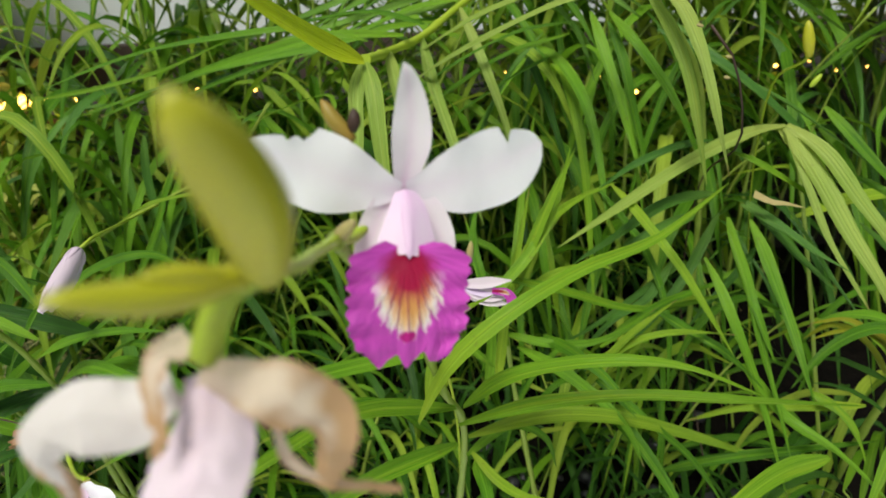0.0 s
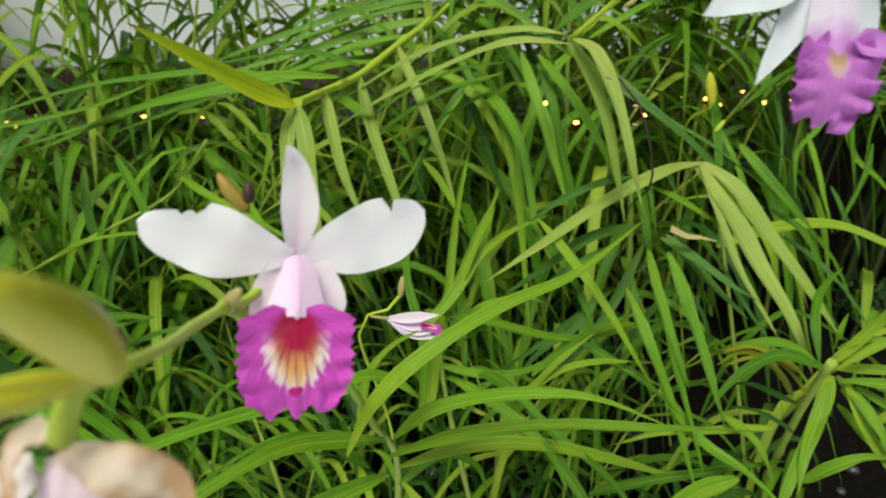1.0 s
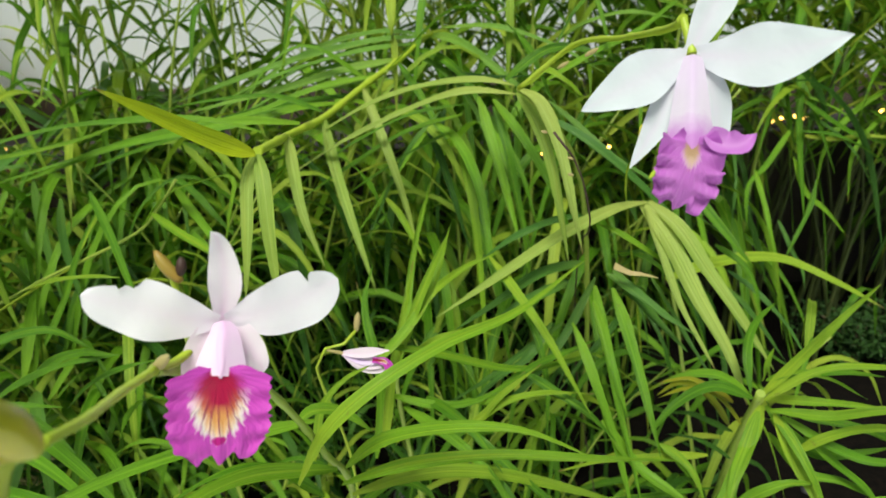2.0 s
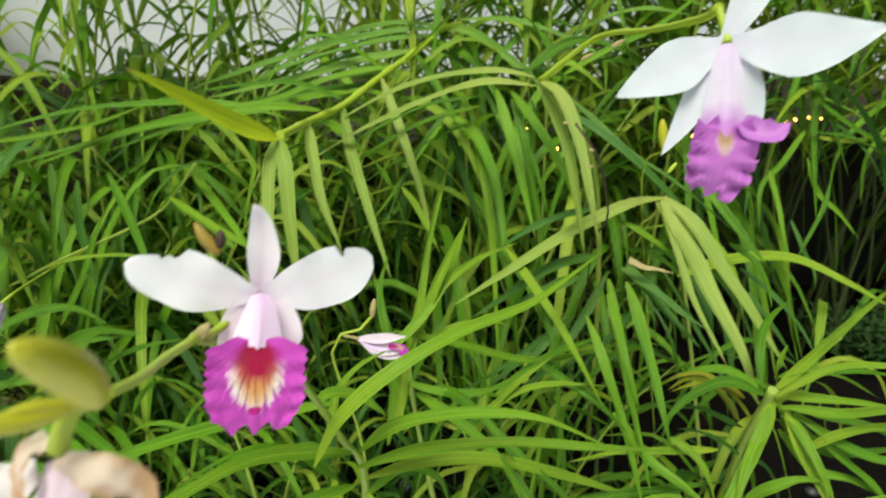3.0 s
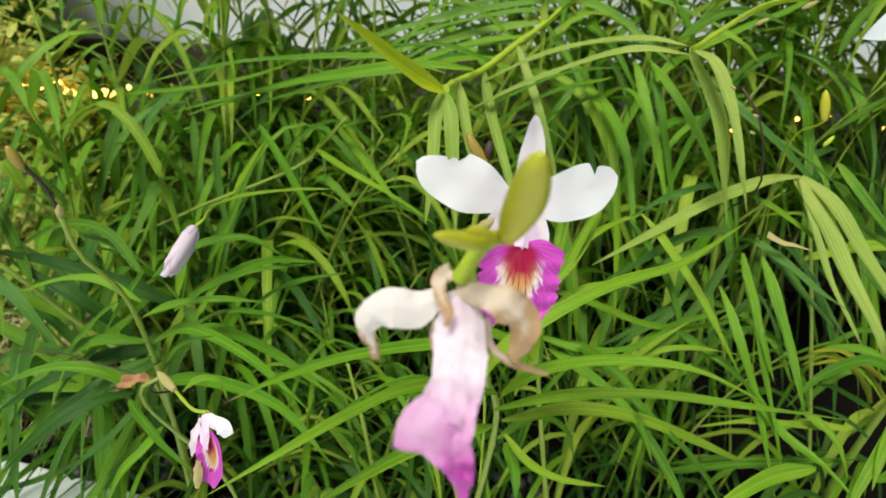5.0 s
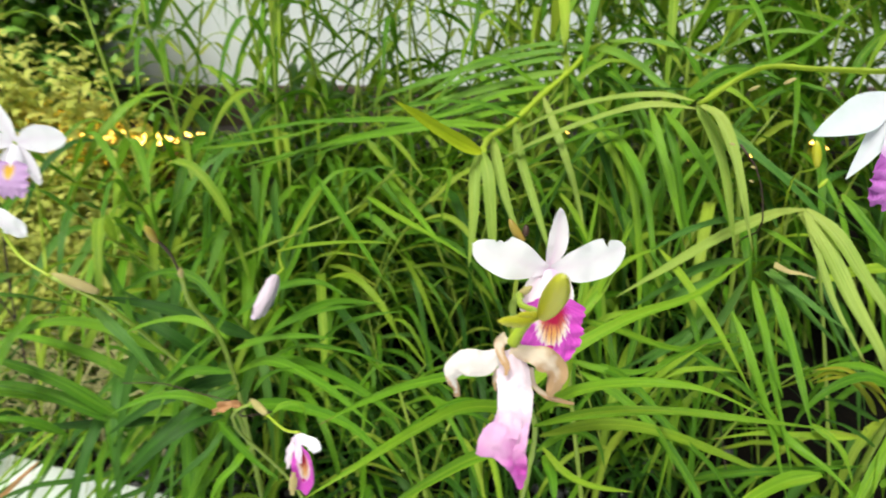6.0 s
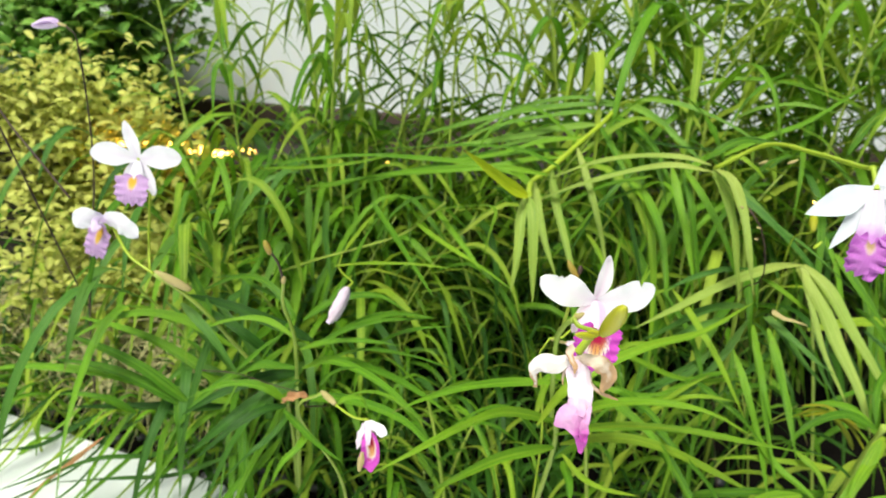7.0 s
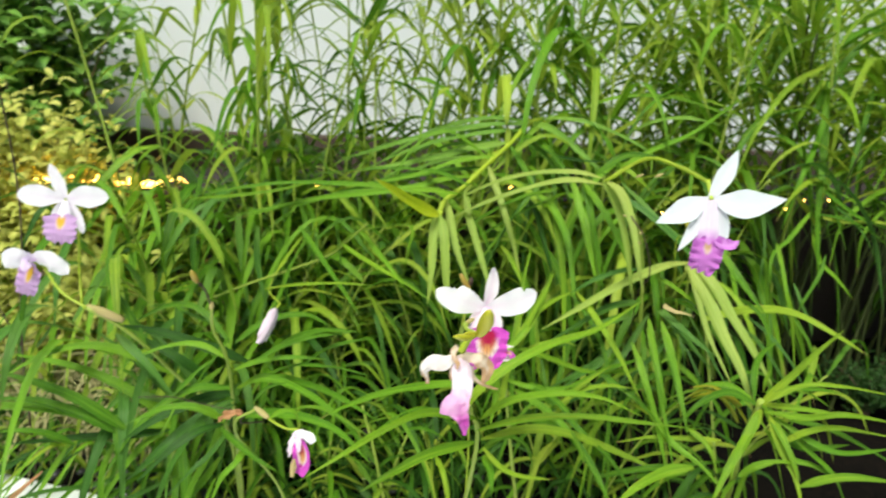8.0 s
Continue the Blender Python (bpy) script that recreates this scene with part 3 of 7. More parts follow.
M1 = frame_of((0.0597, 0.2172, 0.4764), (0.0669, 0.0260, -0.0040), (0.02, -0.13, 1))
open_flower = ovary(front, "flower", [J1, J1 + Vector((0.0015, 0.016, -0.004)), M1 @ Vector((0.0, -0.006, -0.009)), M1 @ Vector((0, -0.003, -0.0045))], 0.0013, 0.0016, STALK, "open white and magenta orchid flower with torn petals")
petal(open_flower, "petal", M1, [(-1, -3, 0), (-13, 0.5, 1), (-25, 5.2, 0), (-38, 9.5, -1)], oval(9.7, 0.50, 0.25, 2.6), WHITE, 0.06, 0.5, 2.4, bite=torn(1, 0.66, 0.30, (0.665, 0.030, 0.62), (0.76, 0.035, 0.50), (0.83, 0.02, 0.42)), nv=34, nu=12)
petal(open_flower, "petal", M1, [(1, -3, 0), (13, -0.5, 1), (25, 3.0, 0.5), (36.5, 8.5, 0)], oval(10.5, 0.52, 0.25, 2.9), WHITE, 0.06, 0.5, 2.4, bite=torn(-1, 0.75, 0.12, (0.765, 0.024, 0.50), (0.80, 0.018, 0.36), (0.90, 0.02, 0.25)), seed=1.7, nv=34, nu=12)
petal(open_flower, "sepal", M1, [(0, -2, -0.5), (1.2, 8, 0.5), (1.0, 18, 0.5), (-0.4, 26, 1.5), (-2.0, 29.5, 4.5)], oval(4.9, 0.42, 0.50, 1.5, 0.9), BLUSH, 0.22, 0.15)
petal(open_flower, "sepal", M1, [(-0.5, -1, -1.5), (-6, -9, 1.0), (-9.5, -18, 3), (-11, -24, 3)], oval(4.6, 0.5, 0.5, 1.8), BLUSH, 0.15, 0.2)
petal(open_flower, "sepal", M1, [(0.5, -1, -1.5), (6, -9, 1.0), (10, -17, 3), (12, -22, 3)], oval(4.6, 0.5, 0.5, 1.8), BLUSH, 0.15, 0.2)
petal(open_flower, "hood", M1, [(0, -1.5, 2.5), (0, -4.5, 7.0), (-1.0, -8.6, 12.0), (-2.0, -12.8, 15.6)], lambda s: (2.6 + 5.6 * s ** 0.7) * (1 - 0.5 * max(0, (s - 0.78) / 0.22) ** 2), HOOD, -0.5, 0.1, 1.0, facing=(0, 0.65, 0.75), nu=12)
part("column", pod(bmesh.new(), M1 @ (Vector((0, -3.2, 2.4)) * MM), M1 @ (Vector((-1.9, -13.8, 15.6)) * MM), 0.0021, 12, 14), HOOD, open_flower, "pale pink column with a white tip")
lip_of(open_flower, M1, [(-2, -12.5, 12.5), (-2.3, -15, 15.5), (-2.6, -19, 18.5), (-3, -25, 21.5), (-3.2, -31, 23), (-3.4, -37.5, 23.5)], 14.6, LIP, (0, 0.42, 0.9), label="magenta lip with crimson throat and golden tongue")

# green buds at the end of the stalk
bud(front, BUD, J2 + Vector((0.0005, -0.003, 0.001)), (0.0604, 0.1062, 0.5108), 0.0041, (0.0010, 0.001, 0.0003), "plump olive-green flower bud")
bud(front, BUD, J2 + Vector((-0.0015, -0.002, 0.001)), (0.0425, 0.1120, 0.4930), 0.0021, (0.0005, -0.0005, -0.001), "smaller green flower bud")
bud(front, BUD, J2 + Vector((-0.002, -0.004, 0.0)), (0.0480, 0.1185, 0.4925), 0.0013, (0, -0.0005, 0.001), "smaller green flower bud")

# the wilted flower below the buds
WT = Vector((0.0465, 0.1310, 0.4767))
wilted = ovary(front, "flower", [J2 + Vector((0, 0, 0.0005)), (0.0514, 0.1300, 0.4859), (0.0487, 0.1300, 0.4817), WT], 0.0015, 0.0022, STALK, "wilted flower with browned drooping petals and a magenta lip")


def wpetal(name, mat, half, face, *pts, cup=0.2, ruffle=0.0006, waves=3.0, bite=None, turn=0.0, label="", nv=40, nu=14, crumple=0.00035):
    return part(name, sheet(bmesh.new(), pts, half, face, nv, nu, cup, ruffle, waves, 0.5, bite, turn, crumple), mat, wilted, label)


wpetal("petal", WILT, profile((0, 0.0026), (0.22, 0.0045), (0.42, 0.0047), (0.60, 0.0036), (0.74, 0.0018), (0.88, 0.0011), (1, 0.0010)), (0.1, -0.8, 0.6), (0.0423, 0.1300, 0.4728), (0.0371, 0.1270, 0.4709), (0.0319, 0.1250, 0.4715), (0.0280, 0.1240, 0.4692), (0.0270, 0.1240, 0.4652), (0.0284, 0.1250, 0.4612), (0.0285, 0.1260, 0.4574), cup=-0.35, label="drooping white petal, brown at its curled tip")
wpetal("petal", WILTDRY, profile((0, 0.0016), (0.2, 0.0030), (0.45, 0.0043), (0.65, 0.0040), (0.85, 0.0026), (1, 0.0010)), (-0.1, -0.8, 0.6), (0.0457, 0.1300, 0.4748), (0.0519, 0.1270, 0.4755), (0.0571, 0.1260, 0.4745), (0.0610, 0.1270, 0.4702), (0.0611, 0.1290, 0.4638), (0.0600, 0.1310, 0.4577), cup=-0.35, ruffle=0.0009, label="drooping dried brown petal")
wpetal("sepal", WILTDRY, profile((0, 0.0007), (0.4, 0.0010), (0.75, 0.0009), (1, 0.0004)), (0, -0.9, 0.3), (0.0532, 0.1320, 0.4677), (0.0544, 0.1320, 0.4615), (0.0581, 0.1320, 0.4577), (0.0635, 0.1340, 0.4547), (0.0689, 0.1360, 0.4525), ruffle=0.0003, label="shrivelled brown sepal")
wpetal("sepal", WILTDRY, profile((0, 0.0008), (0.5, 0.0007), (1, 0.0003)), (0, -0.9, 0.3), (0.0415, 0.1310, 0.4669), (0.0410, 0.1300, 0.4624), (0.0415, 0.1300, 0.4587), ruffle=0.0003, label="shrivelled brown sepal")
wpetal("sepal", WILTDRY, profile((0, 0.0017), (0.25, 0.0021), (0.5, 0.0014), (0.75, 0.0013), (1, 0.0005)), (0, -0.95, 0.2), (0.0443, 0.1320, 0.4786), (0.0424, 0.1280, 0.4776), (0.0435, 0.1230, 0.4753), (0.0453, 0.1210, 0.4734), (0.0452, 0.1190, 0.4709), ruffle=0.0005, waves=4, label="crumpled brown sepal")
wpetal("lip", TUBE, profile((0, 0.0034), (0.13, 0.0056), (0.28, 0.0058), (0.44, 0.0054), (0.56, 0.0053), (0.65, 0.0056), (0.73, 0.0046), (0.84, 0.0029), (1, 0.0012)), (0.05, -0.85, 0.5), (0.0460, 0.1310, 0.4748), (0.0472, 0.1250, 0.4709), (0.0483, 0.1180, 0.4674), (0.0488, 0.1100, 0.4643), (0.0479, 0.1040, 0.4618), (0.0465, 0.1010, 0.4597), (0.0482, 0.1010, 0.4554), (0.0505, 0.1020, 0.4500), (0.0518, 0.1040, 0.4400), cup=lambda s: -0.75 * max(0.0, 1 - s / 0.62), ruffle=0.0011, waves=3.5, crumple=0.0008, bite=lambda s, u: -0.75 * max(0.0, 1 - abs(s - 0.655) / 0.075) * u * u if u > 0 else 0.0, nv=64, nu=24, label="collapsed lip, pale pink above and magenta below")

wpetal("lip_fold", FOLD, profile((0, 0.0005), (0.3, 0.0016), (0.65, 0.0021), (1, 0.0010)), (0.1, -0.9, 0.4), (0.0527, 0.1035, 0.4640), (0.0517, 0.1000, 0.4609), (0.0509, 0.0990, 0.4560), (0.0518, 0.1005, 0.4481), cup=0.3, ruffle=0.0006, crumple=0.0006, label="deep pink fold of the collapsed lip")

# leaves of the front cane
leaf(front, 0.0125, FRESH, (0.0632, 0.3950, 0.2870), (0.0917, 0.3750, 0.3206), (0.1301, 0.3550, 0.3422), (0.1719, 0.3450, 0.3473), (0.2099, 0.3350, 0.3375))
leaf(front, 0.0125, FRESH, (0.0600, 0.3950, 0.2734), (0.1095, 0.3800, 0.2993), (0.1594, 0.3700, 0.3122), (0.2135, 0.3600, 0.3173), (0.2720, 0.3550, 0.3185))
leaf(front, 0.0120, FRESH, (0.0657, 0.4000, 0.2613), (0.1091, 0.4000, 0.2768), (0.1528, 0.4100, 0.2715), (0.2102, 0.4300, 0.2443), (0.2795, 0.4500, 0.2070))
leaf(front, 0.0130, FRESH, (0.0595, 0.3850, 0.2933), (0.0124, 0.3500, 0.3141), (-0.0217, 0.3100, 0.3171), (-0.0545, 0.2700, 0.3113), (-0.0850, 0.2500, 0.2979))
leaf(front, 0.0125, FRESH, (0.0596, 0.3900, 0.2633), (0.0142, 0.3500, 0.2695), (-0.0168, 0.3200, 0.2662), (-0.0434, 0.2900, 0.2623))
leaf(front, 0.0100, GREEN, (0.0528, 0.3600, 0.3456), (0.0137, 0.3300, 0.3537), (-0.0230, 0.2900, 0.3631), (-0.0488, 0.2600, 0.3641), (-0.0657, 0.2400, 0.3620))
leaf(front, 0.0075, FRESH, (0.0681, 0.3900, 0.2573), (0.0850, 0.3750, 0.2470), (0.1055, 0.3600, 0.2478), (0.1368, 0.3500, 0.2539))
leaf(front, 0.0110, GREEN, (0.0703, 0.4000, 0.2432), (0.0770, 0.3800, 0.2348), (0.0794, 0.3600, 0.2227))
leaf(front, 0.0125, FRESH, (0.0401, 0.3600, 0.3003), (0.0589, 0.3600, 0.3368), (0.0895, 0.3650, 0.3649), (0.1302, 0.3900, 0.3795), (0.1812, 0.4300, 0.3845), (0.2359, 0.4800, 0.4041))
leaf(front, 0.0100, FRESH, (0.0826, 0.4500, 0.3504), (0.1243, 0.4700, 0.3319), (0.1858, 0.5000, 0.3024), (0.2310, 0.5150, 0.3004), (0.2834, 0.5300, 0.3081))
leaf(front, 0.0120, GREEN, (0.0460, 0.4000, 0.2610), (0.0169, 0.3700, 0.3051), (-0.0076, 0.3400, 0.3185), (-0.0313, 0.3100, 0.3153))
leaf(front, 0.0100, FRESH, (0.0400, 0.3700, 0.3381), (0.0488, 0.3800, 0.3401), (0.0651, 0.3900, 0.3323), (0.0832, 0.3900, 0.3178))
leaf(front, 0.0080, GREEN, (0.0639, 0.4100, 0.2389), (0.0921, 0.4200, 0.2560), (0.1169, 0.4300, 0.2388), (0.1258, 0.4300, 0.2131))

# ---- the drooping cane behind, with its tip of yellow and hanging leaves ----
droop = thing("bamboo_orchid", (0.20, 1.02, 0.06), "arching bamboo orchid cane with a yellow leaf at its tip", "orchid", "bamboo orchids in the bed")
cane(droop, lambda s: 0.0042 - 0.0013 * s, STALK, (0.20, 1.02, 0.06), (0.175, 1.00, 0.35), (0.15, 0.93, 0.55), (0.1199, 0.8600, 0.5717), (0.0826, 0.7600, 0.5422), (0.0498, 0.6800, 0.5175), (0.0241, 0.6160, 0.4965), (0.0052, 0.5500, 0.4887), (0.0050, 0.4600, 0.4893), nodes=16, n=80)
leaf(droop, 0.0170, YELLOW, (0.0048, 0.4560, 0.4884), (-0.0125, 0.4320, 0.4995), (-0.0300, 0.4030, 0.5165), (-0.0500, 0.3700, 0.5370), turn=0, face=(0.35, -0.8, 0.5))
leaf(droop, 0.0105, GREEN, (0.0017, 0.4900, 0.4984), (-0.0436, 0.5000, 0.5067), (-0.1193, 0.5400, 0.5014), (-0.2281, 0.6000, 0.4863), (-0.4018, 0.6800, 0.4425))
leaf(droop, 0.0115, GREEN, (0.0202, 0.5300, 0.5002), (-0.0323, 0.5400, 0.5004), (-0.0953, 0.5600, 0.4890), (-0.1840, 0.6000, 0.4661), (-0.2881, 0.6340, 0.4301))
leaf(droop, 0.0100, GREEN, (0.0321, 0.5600, 0.5066), (-0.0218, 0.6000, 0.5155), (-0.1104, 0.6600, 0.5046), (-0.2374, 0.7200, 0.4800))
leaf(droop, 0.0125, STRAP, (0.0056, 0.4600, 0.4878), (0.0120, 0.4450, 0.4713), (0.0168, 0.4300, 0.4366), (0.0224, 0.4200, 0.3926), face=(0.1, -1, 0.1), turn=0)
leaf(droop, 0.0120, STRAP, (0.0021, 0.4600, 0.4870), (0.0016, 0.4450, 0.4674), (0.0026, 0.4300, 0.4364), (0.0004, 0.4200, 0.4004), face=(-0.2, -1, 0.1), turn=0)
leaf(droop, 0.0110, STRAP, (0.0063, 0.5450, 0.4898), (0.0147, 0.5200, 0.4662), (0.0264, 0.4900, 0.4374), (0.0435, 0.4700, 0.4041), face=(0.2, -1, 0.2), turn=0)
leaf(droop, 0.0120, STRAP, (0.0238, 0.6120, 0.4969), (0.0339, 0.5900, 0.4596), (0.0540, 0.5500, 0.4133), (0.0750, 0.5200, 0.3633), face=(0.2, -1, 0.2), turn=-10)
leaf(droop, 0.0115, STRAP, (0.0531, 0.6750, 0.5178), (0.0686, 0.6500, 0.4832), (0.0891, 0.6200, 0.4340), (0.1075, 0.6000, 0.3733), face=(0.3, -1, 0.2), turn=-10)
leaf(droop, 0.0110, GREEN, (0.0828, 0.7550, 0.5411), (0.1084, 0.7200, 0.5057), (0.1327, 0.6900, 0.4623), (0.1538, 0.6700, 0.4072), face=(0.3, -1, 0.2))
leaf(droop, 0.0161, SAGE, (0.1165, 0.8400, 0.5679), (0.0479, 0.8400, 0.5627), (-0.0565, 0.8400, 0.5399), (-0.1998, 0.8200, 0.4925))
leaf(droop, 0.0161, SAGE, (0.1065, 0.8200, 0.5610), (0.0314, 0.8000, 0.5494), (-0.0597, 0.7900, 0.5248), (-0.1591, 0.7800, 0.4797))
leaf(droop, 0.0149, SAGE, (0.0853, 0.7700, 0.5440), (0.0243, 0.7500, 0.5317), (-0.0489, 0.7400, 0.5117), (-0.1499, 0.7400, 0.4895))
leaf(droop, 0.0120, GREEN, (0.0637, 0.7200, 0.5283), (0.0071, 0.7000, 0.5172), (-0.0647, 0.6800, 0.4926), (-0.1593, 0.6700, 0.4785))
leaf(droop, 0.0120, GREEN, (0.0365, 0.6500, 0.5068), (-0.0010, 0.6200, 0.5035), (-0.0478, 0.6000, 0.4922), (-0.1560, 0.6000, 0.4736), (-0.3051, 0.6200, 0.4321))
leaf(droop, 0.0149, SAGE, (0.1127, 0.8600, 0.5712), (0.1505, 0.8200, 0.5616), (0.1936, 0.7800, 0.5321), (0.2321, 0.7500, 0.5016))
leaf(droop, 0.0120, GREEN, (0.0881, 0.8200, 0.5558), (0.1290, 0.7800, 0.5443), (0.1584, 0.7400, 0.5190), (0.1819, 0.7000, 0.4758))
leaf(droop, 0.0126, SAGE, (0.1316, 0.8600, 0.5798), (0.2011, 0.8200, 0.5766), (0.2693, 0.8000, 0.5532), (0.3280, 0.7800, 0.5202))
leaf(droop, 0.0138, SAGE, (0.1154, 0.8500, 0.5703), (0.0420, 0.8600, 0.5721), (-0.0499, 0.8600, 0.5440), (-0.1396, 0.8400, 0.4844))
leaf(droop, 0.0138, SAGE, (0.1064, 0.8300, 0.5593), (0.0163, 0.8400, 0.5508), (-0.0629, 0.8200, 0.5188), (-0.1496, 0.8000, 0.4519))

leaf(droop, 0.0120, GREEN, (0.2008, 0.8800, 0.5965), (0.2598, 0.8800, 0.6169), (0.3443, 0.8600, 0.6198), (0.4507, 0.8400, 0.5913))
leaf(droop, 0.0144, SAGE, (0.2680, 0.8400, 0.5590), (0.3043, 0.8200, 0.5823), (0.3486, 0.8000, 0.5916), (0.4038, 0.8000, 0.5838))
leaf(droop, 0.0080, DEEP, (0.1199, 0.8000, 0.5384), (0.1649, 0.7600, 0.5251), (0.2439, 0.7400, 0.5279), (0.3700, 0.7600, 0.5581))
leaf(droop, 0.0120, GREEN, (0.2409, 0.7200, 0.5218), (0.2898, 0.7400, 0.5469), (0.3477, 0.7600, 0.5731), (0.4291, 0.8000, 0.6316))
leaf(droop, 0.0138, SAGE, (0.0802, 0.8000, 0.5422), (-0.0074, 0.8000, 0.5309), (-0.0749, 0.7800, 0.4954), (-0.1590, 0.7600, 0.4485))
leaf(droop, 0.0126, SAGE, (0.0639, 0.7600, 0.5233), (-0.0207, 0.7600, 0.5096), (-0.0860, 0.7400, 0.4840), (-0.1758, 0.7200, 0.4581))
leaf(droop, 0.0110, GREEN, (0.0485, 0.7200, 0.5099), (-0.0313, 0.7000, 0.4992), (-0.1089, 0.6800, 0.4809), (-0.2335, 0.6600, 0.4396))
leaf(droop, 0.0126, SAGE, (0.0841, 0.8200, 0.5542), (0.1324, 0.7800, 0.5297), (0.1663, 0.7400, 0.4898), (0.1831, 0.7000, 0.4396))

# ---- the canes that stand to the right of the nodding flower ----
aside = thing("bamboo_orchid", (0.62, 1.02, 0.0), "tall bamboo orchid cane with broad drooping leaves", "orchid", "bamboo orchids in the bed")
cane(aside, lambda s: 0.0036 - 0.0014 * s, STEM, (0.62, 1.02, 0.0), (0.60, 0.98, 0.35), (0.6191, 0.9500, 0.6146), (0.6082, 0.9500, 0.7420), nodes=9, n=40)
leaf(aside, 0.0150, GREEN, (0.6148, 0.9500, 0.6609), (0.5919, 0.9000, 0.5828), (0.5469, 0.8400, 0.5088), (0.5141, 0.8000, 0.4310), face=(0.2, -1, 0.2), turn=10)
leaf(aside, 0.0150, GREEN, (0.6138, 0.9500, 0.6423), (0.6041, 0.9000, 0.5420), (0.5927, 0.8600, 0.4536), (0.5985, 0.8200, 0.3316), face=(-0.2, -1, 0.2), turn=-10)
leaf(aside, 0.0140, GREEN, (0.7056, 0.9800, 0.6565), (0.6843, 0.9500, 0.5898), (0.6631, 0.9200, 0.5246), (0.6527, 0.9000, 0.4790), face=(0.2, -1, 0.2))
leaf(aside, 0.0120, FRESH, (0.6096, 0.9500, 0.6881), (0.5396, 0.9200, 0.6476), (0.4821, 0.8800, 0.5732), (0.4486, 0.8500, 0.4921))
leaf(aside, 0.0120, GREEN, (0.6133, 0.9500, 0.7155), (0.6773, 0.9800, 0.7478), (0.7471, 1.0000, 0.7342), (0.8056, 1.0000, 0.6808))
leaf(aside, 0.0110, GREEN, (0.6002, 0.8800, 0.4882), (0.6557, 0.8600, 0.4485), (0.6933, 0.8600, 0.4370), (0.7503, 0.8600, 0.4175))
leaf(aside, 0.0100, GREEN, (0.5790, 0.8500, 0.4545), (0.5382, 0.8200, 0.4118), (0.5082, 0.8000, 0.3869), (0.5043, 0.7800, 0.3371))
leaf(aside, 0.0110, GREEN, (0.5886, 0.8500, 0.4505), (0.6377, 0.8400, 0.4420), (0.6801, 0.8300, 0.4195), (0.7154, 0.8200, 0.3877))
leaf(aside, 0.0090, BLUE, (0.5110, 0.9000, 0.4746), (0.5196, 0.8700, 0.4084), (0.5118, 0.8400, 0.3574), (0.5038, 0.8200, 0.3048), face=(0.2, -1, 0.2))
leaf(aside, 0.0110, GREEN, (0.5860, 0.9000, 0.4937), (0.6233, 0.8800, 0.4850), (0.6721, 0.8600, 0.4543), (0.7115, 0.8400, 0.4007))
leaf(aside, 0.0100, BLUE, (0.5985, 0.9000, 0.4754), (0.6385, 0.8800, 0.4529), (0.6701, 0.8600, 0.4213), (0.6957, 0.8500, 0.3780))
leaf(aside, 0.0100, GREEN, (0.7502, 0.9200, 0.5014), (0.6905, 0.9000, 0.4719), (0.6441, 0.8800, 0.4246), (0.6285, 0.8600, 0.3605))
leaf(aside, 0.0090, GREEN, (0.7767, 0.9200, 0.4645), (0.7213, 0.9000, 0.4547), (0.6827, 0.8800, 0.4128), (0.6749, 0.8600, 0.3543))
leaf(aside, 0.0090, REED, (0.6047, 0.8800, 0.4411), (0.6456, 0.8700, 0.4364), (0.6924, 0.8600, 0.4417), (0.7407, 0.8500, 0.4332))
leaf(aside, 0.0090, GREEN, (0.5859, 0.8500, 0.4176), (0.6027, 0.8400, 0.3738), (0.6289, 0.8300, 0.3500), (0.6567, 0.8200, 0.3170))

leaf(aside, 0.0108, REED, (0.6837, 0.9900, 0.5228), (0.7043, 0.9700, 0.5450), (0.7423, 0.9500, 0.4995), (0.7747, 0.9300, 0.4128))
leaf(aside, 0.0126, GREEN, (0.6895, 0.9900, 0.4885), (0.7053, 0.9700, 0.5074), (0.7380, 0.9500, 0.4575), (0.7547, 0.9300, 0.4185))
leaf(aside, 0.0114, BLUE, (0.7533, 1.0400, 0.5057), (0.7172, 1.0200, 0.5122), (0.6886, 1.0000, 0.4683), (0.6781, 0.9800, 0.3841))
leaf(aside, 0.0101, GREEN, (0.7708, 1.0200, 0.4988), (0.7826, 1.0000, 0.5186), (0.8137, 0.9800, 0.4633), (0.8377, 0.9600, 0.3868))
leaf(aside, 0.0118, FRESH, (0.7361, 1.0300, 0.5433), (0.7546, 1.0100, 0.5625), (0.7928, 0.9900, 0.5113), (0.8182, 0.9700, 0.4501))
leaf(aside, 0.0127, FRESH, (0.7639, 1.0400, 0.4936), (0.7126, 1.0200, 0.5150), (0.6692, 1.0000, 0.4765), (0.6543, 0.9800, 0.3675))
leaf(aside, 0.0103, REED, (0.7589, 1.0400, 0.5081), (0.7135, 1.0200, 0.5202), (0.6719, 1.0000, 0.4932), (0.6568, 0.9800, 0.4070))
leaf(aside, 0.0111, GREEN, (0.7514, 0.9800, 0.5380), (0.7161, 0.9600, 0.5525), (0.6885, 0.9400, 0.5248), (0.6818, 0.9200, 0.4364))
leaf(aside, 0.0128, GREEN, (0.7593, 1.0400, 0.5208), (0.7735, 1.0200, 0.5373), (0.8010, 1.0000, 0.5146), (0.8292, 0.9800, 0.4242))
leaf(aside, 0.0111, REED, (0.7478, 0.9400, 0.5505), (0.7508, 0.9200, 0.5768), (0.7714, 0.9000, 0.5363), (0.7956, 0.8800, 0.4408))
leaf(aside, 0.0128, GREEN, (0.7892, 1.0300, 0.5372), (0.7428, 1.0100, 0.5537), (0.7058, 0.9900, 0.5100), (0.6905, 0.9700, 0.4219))
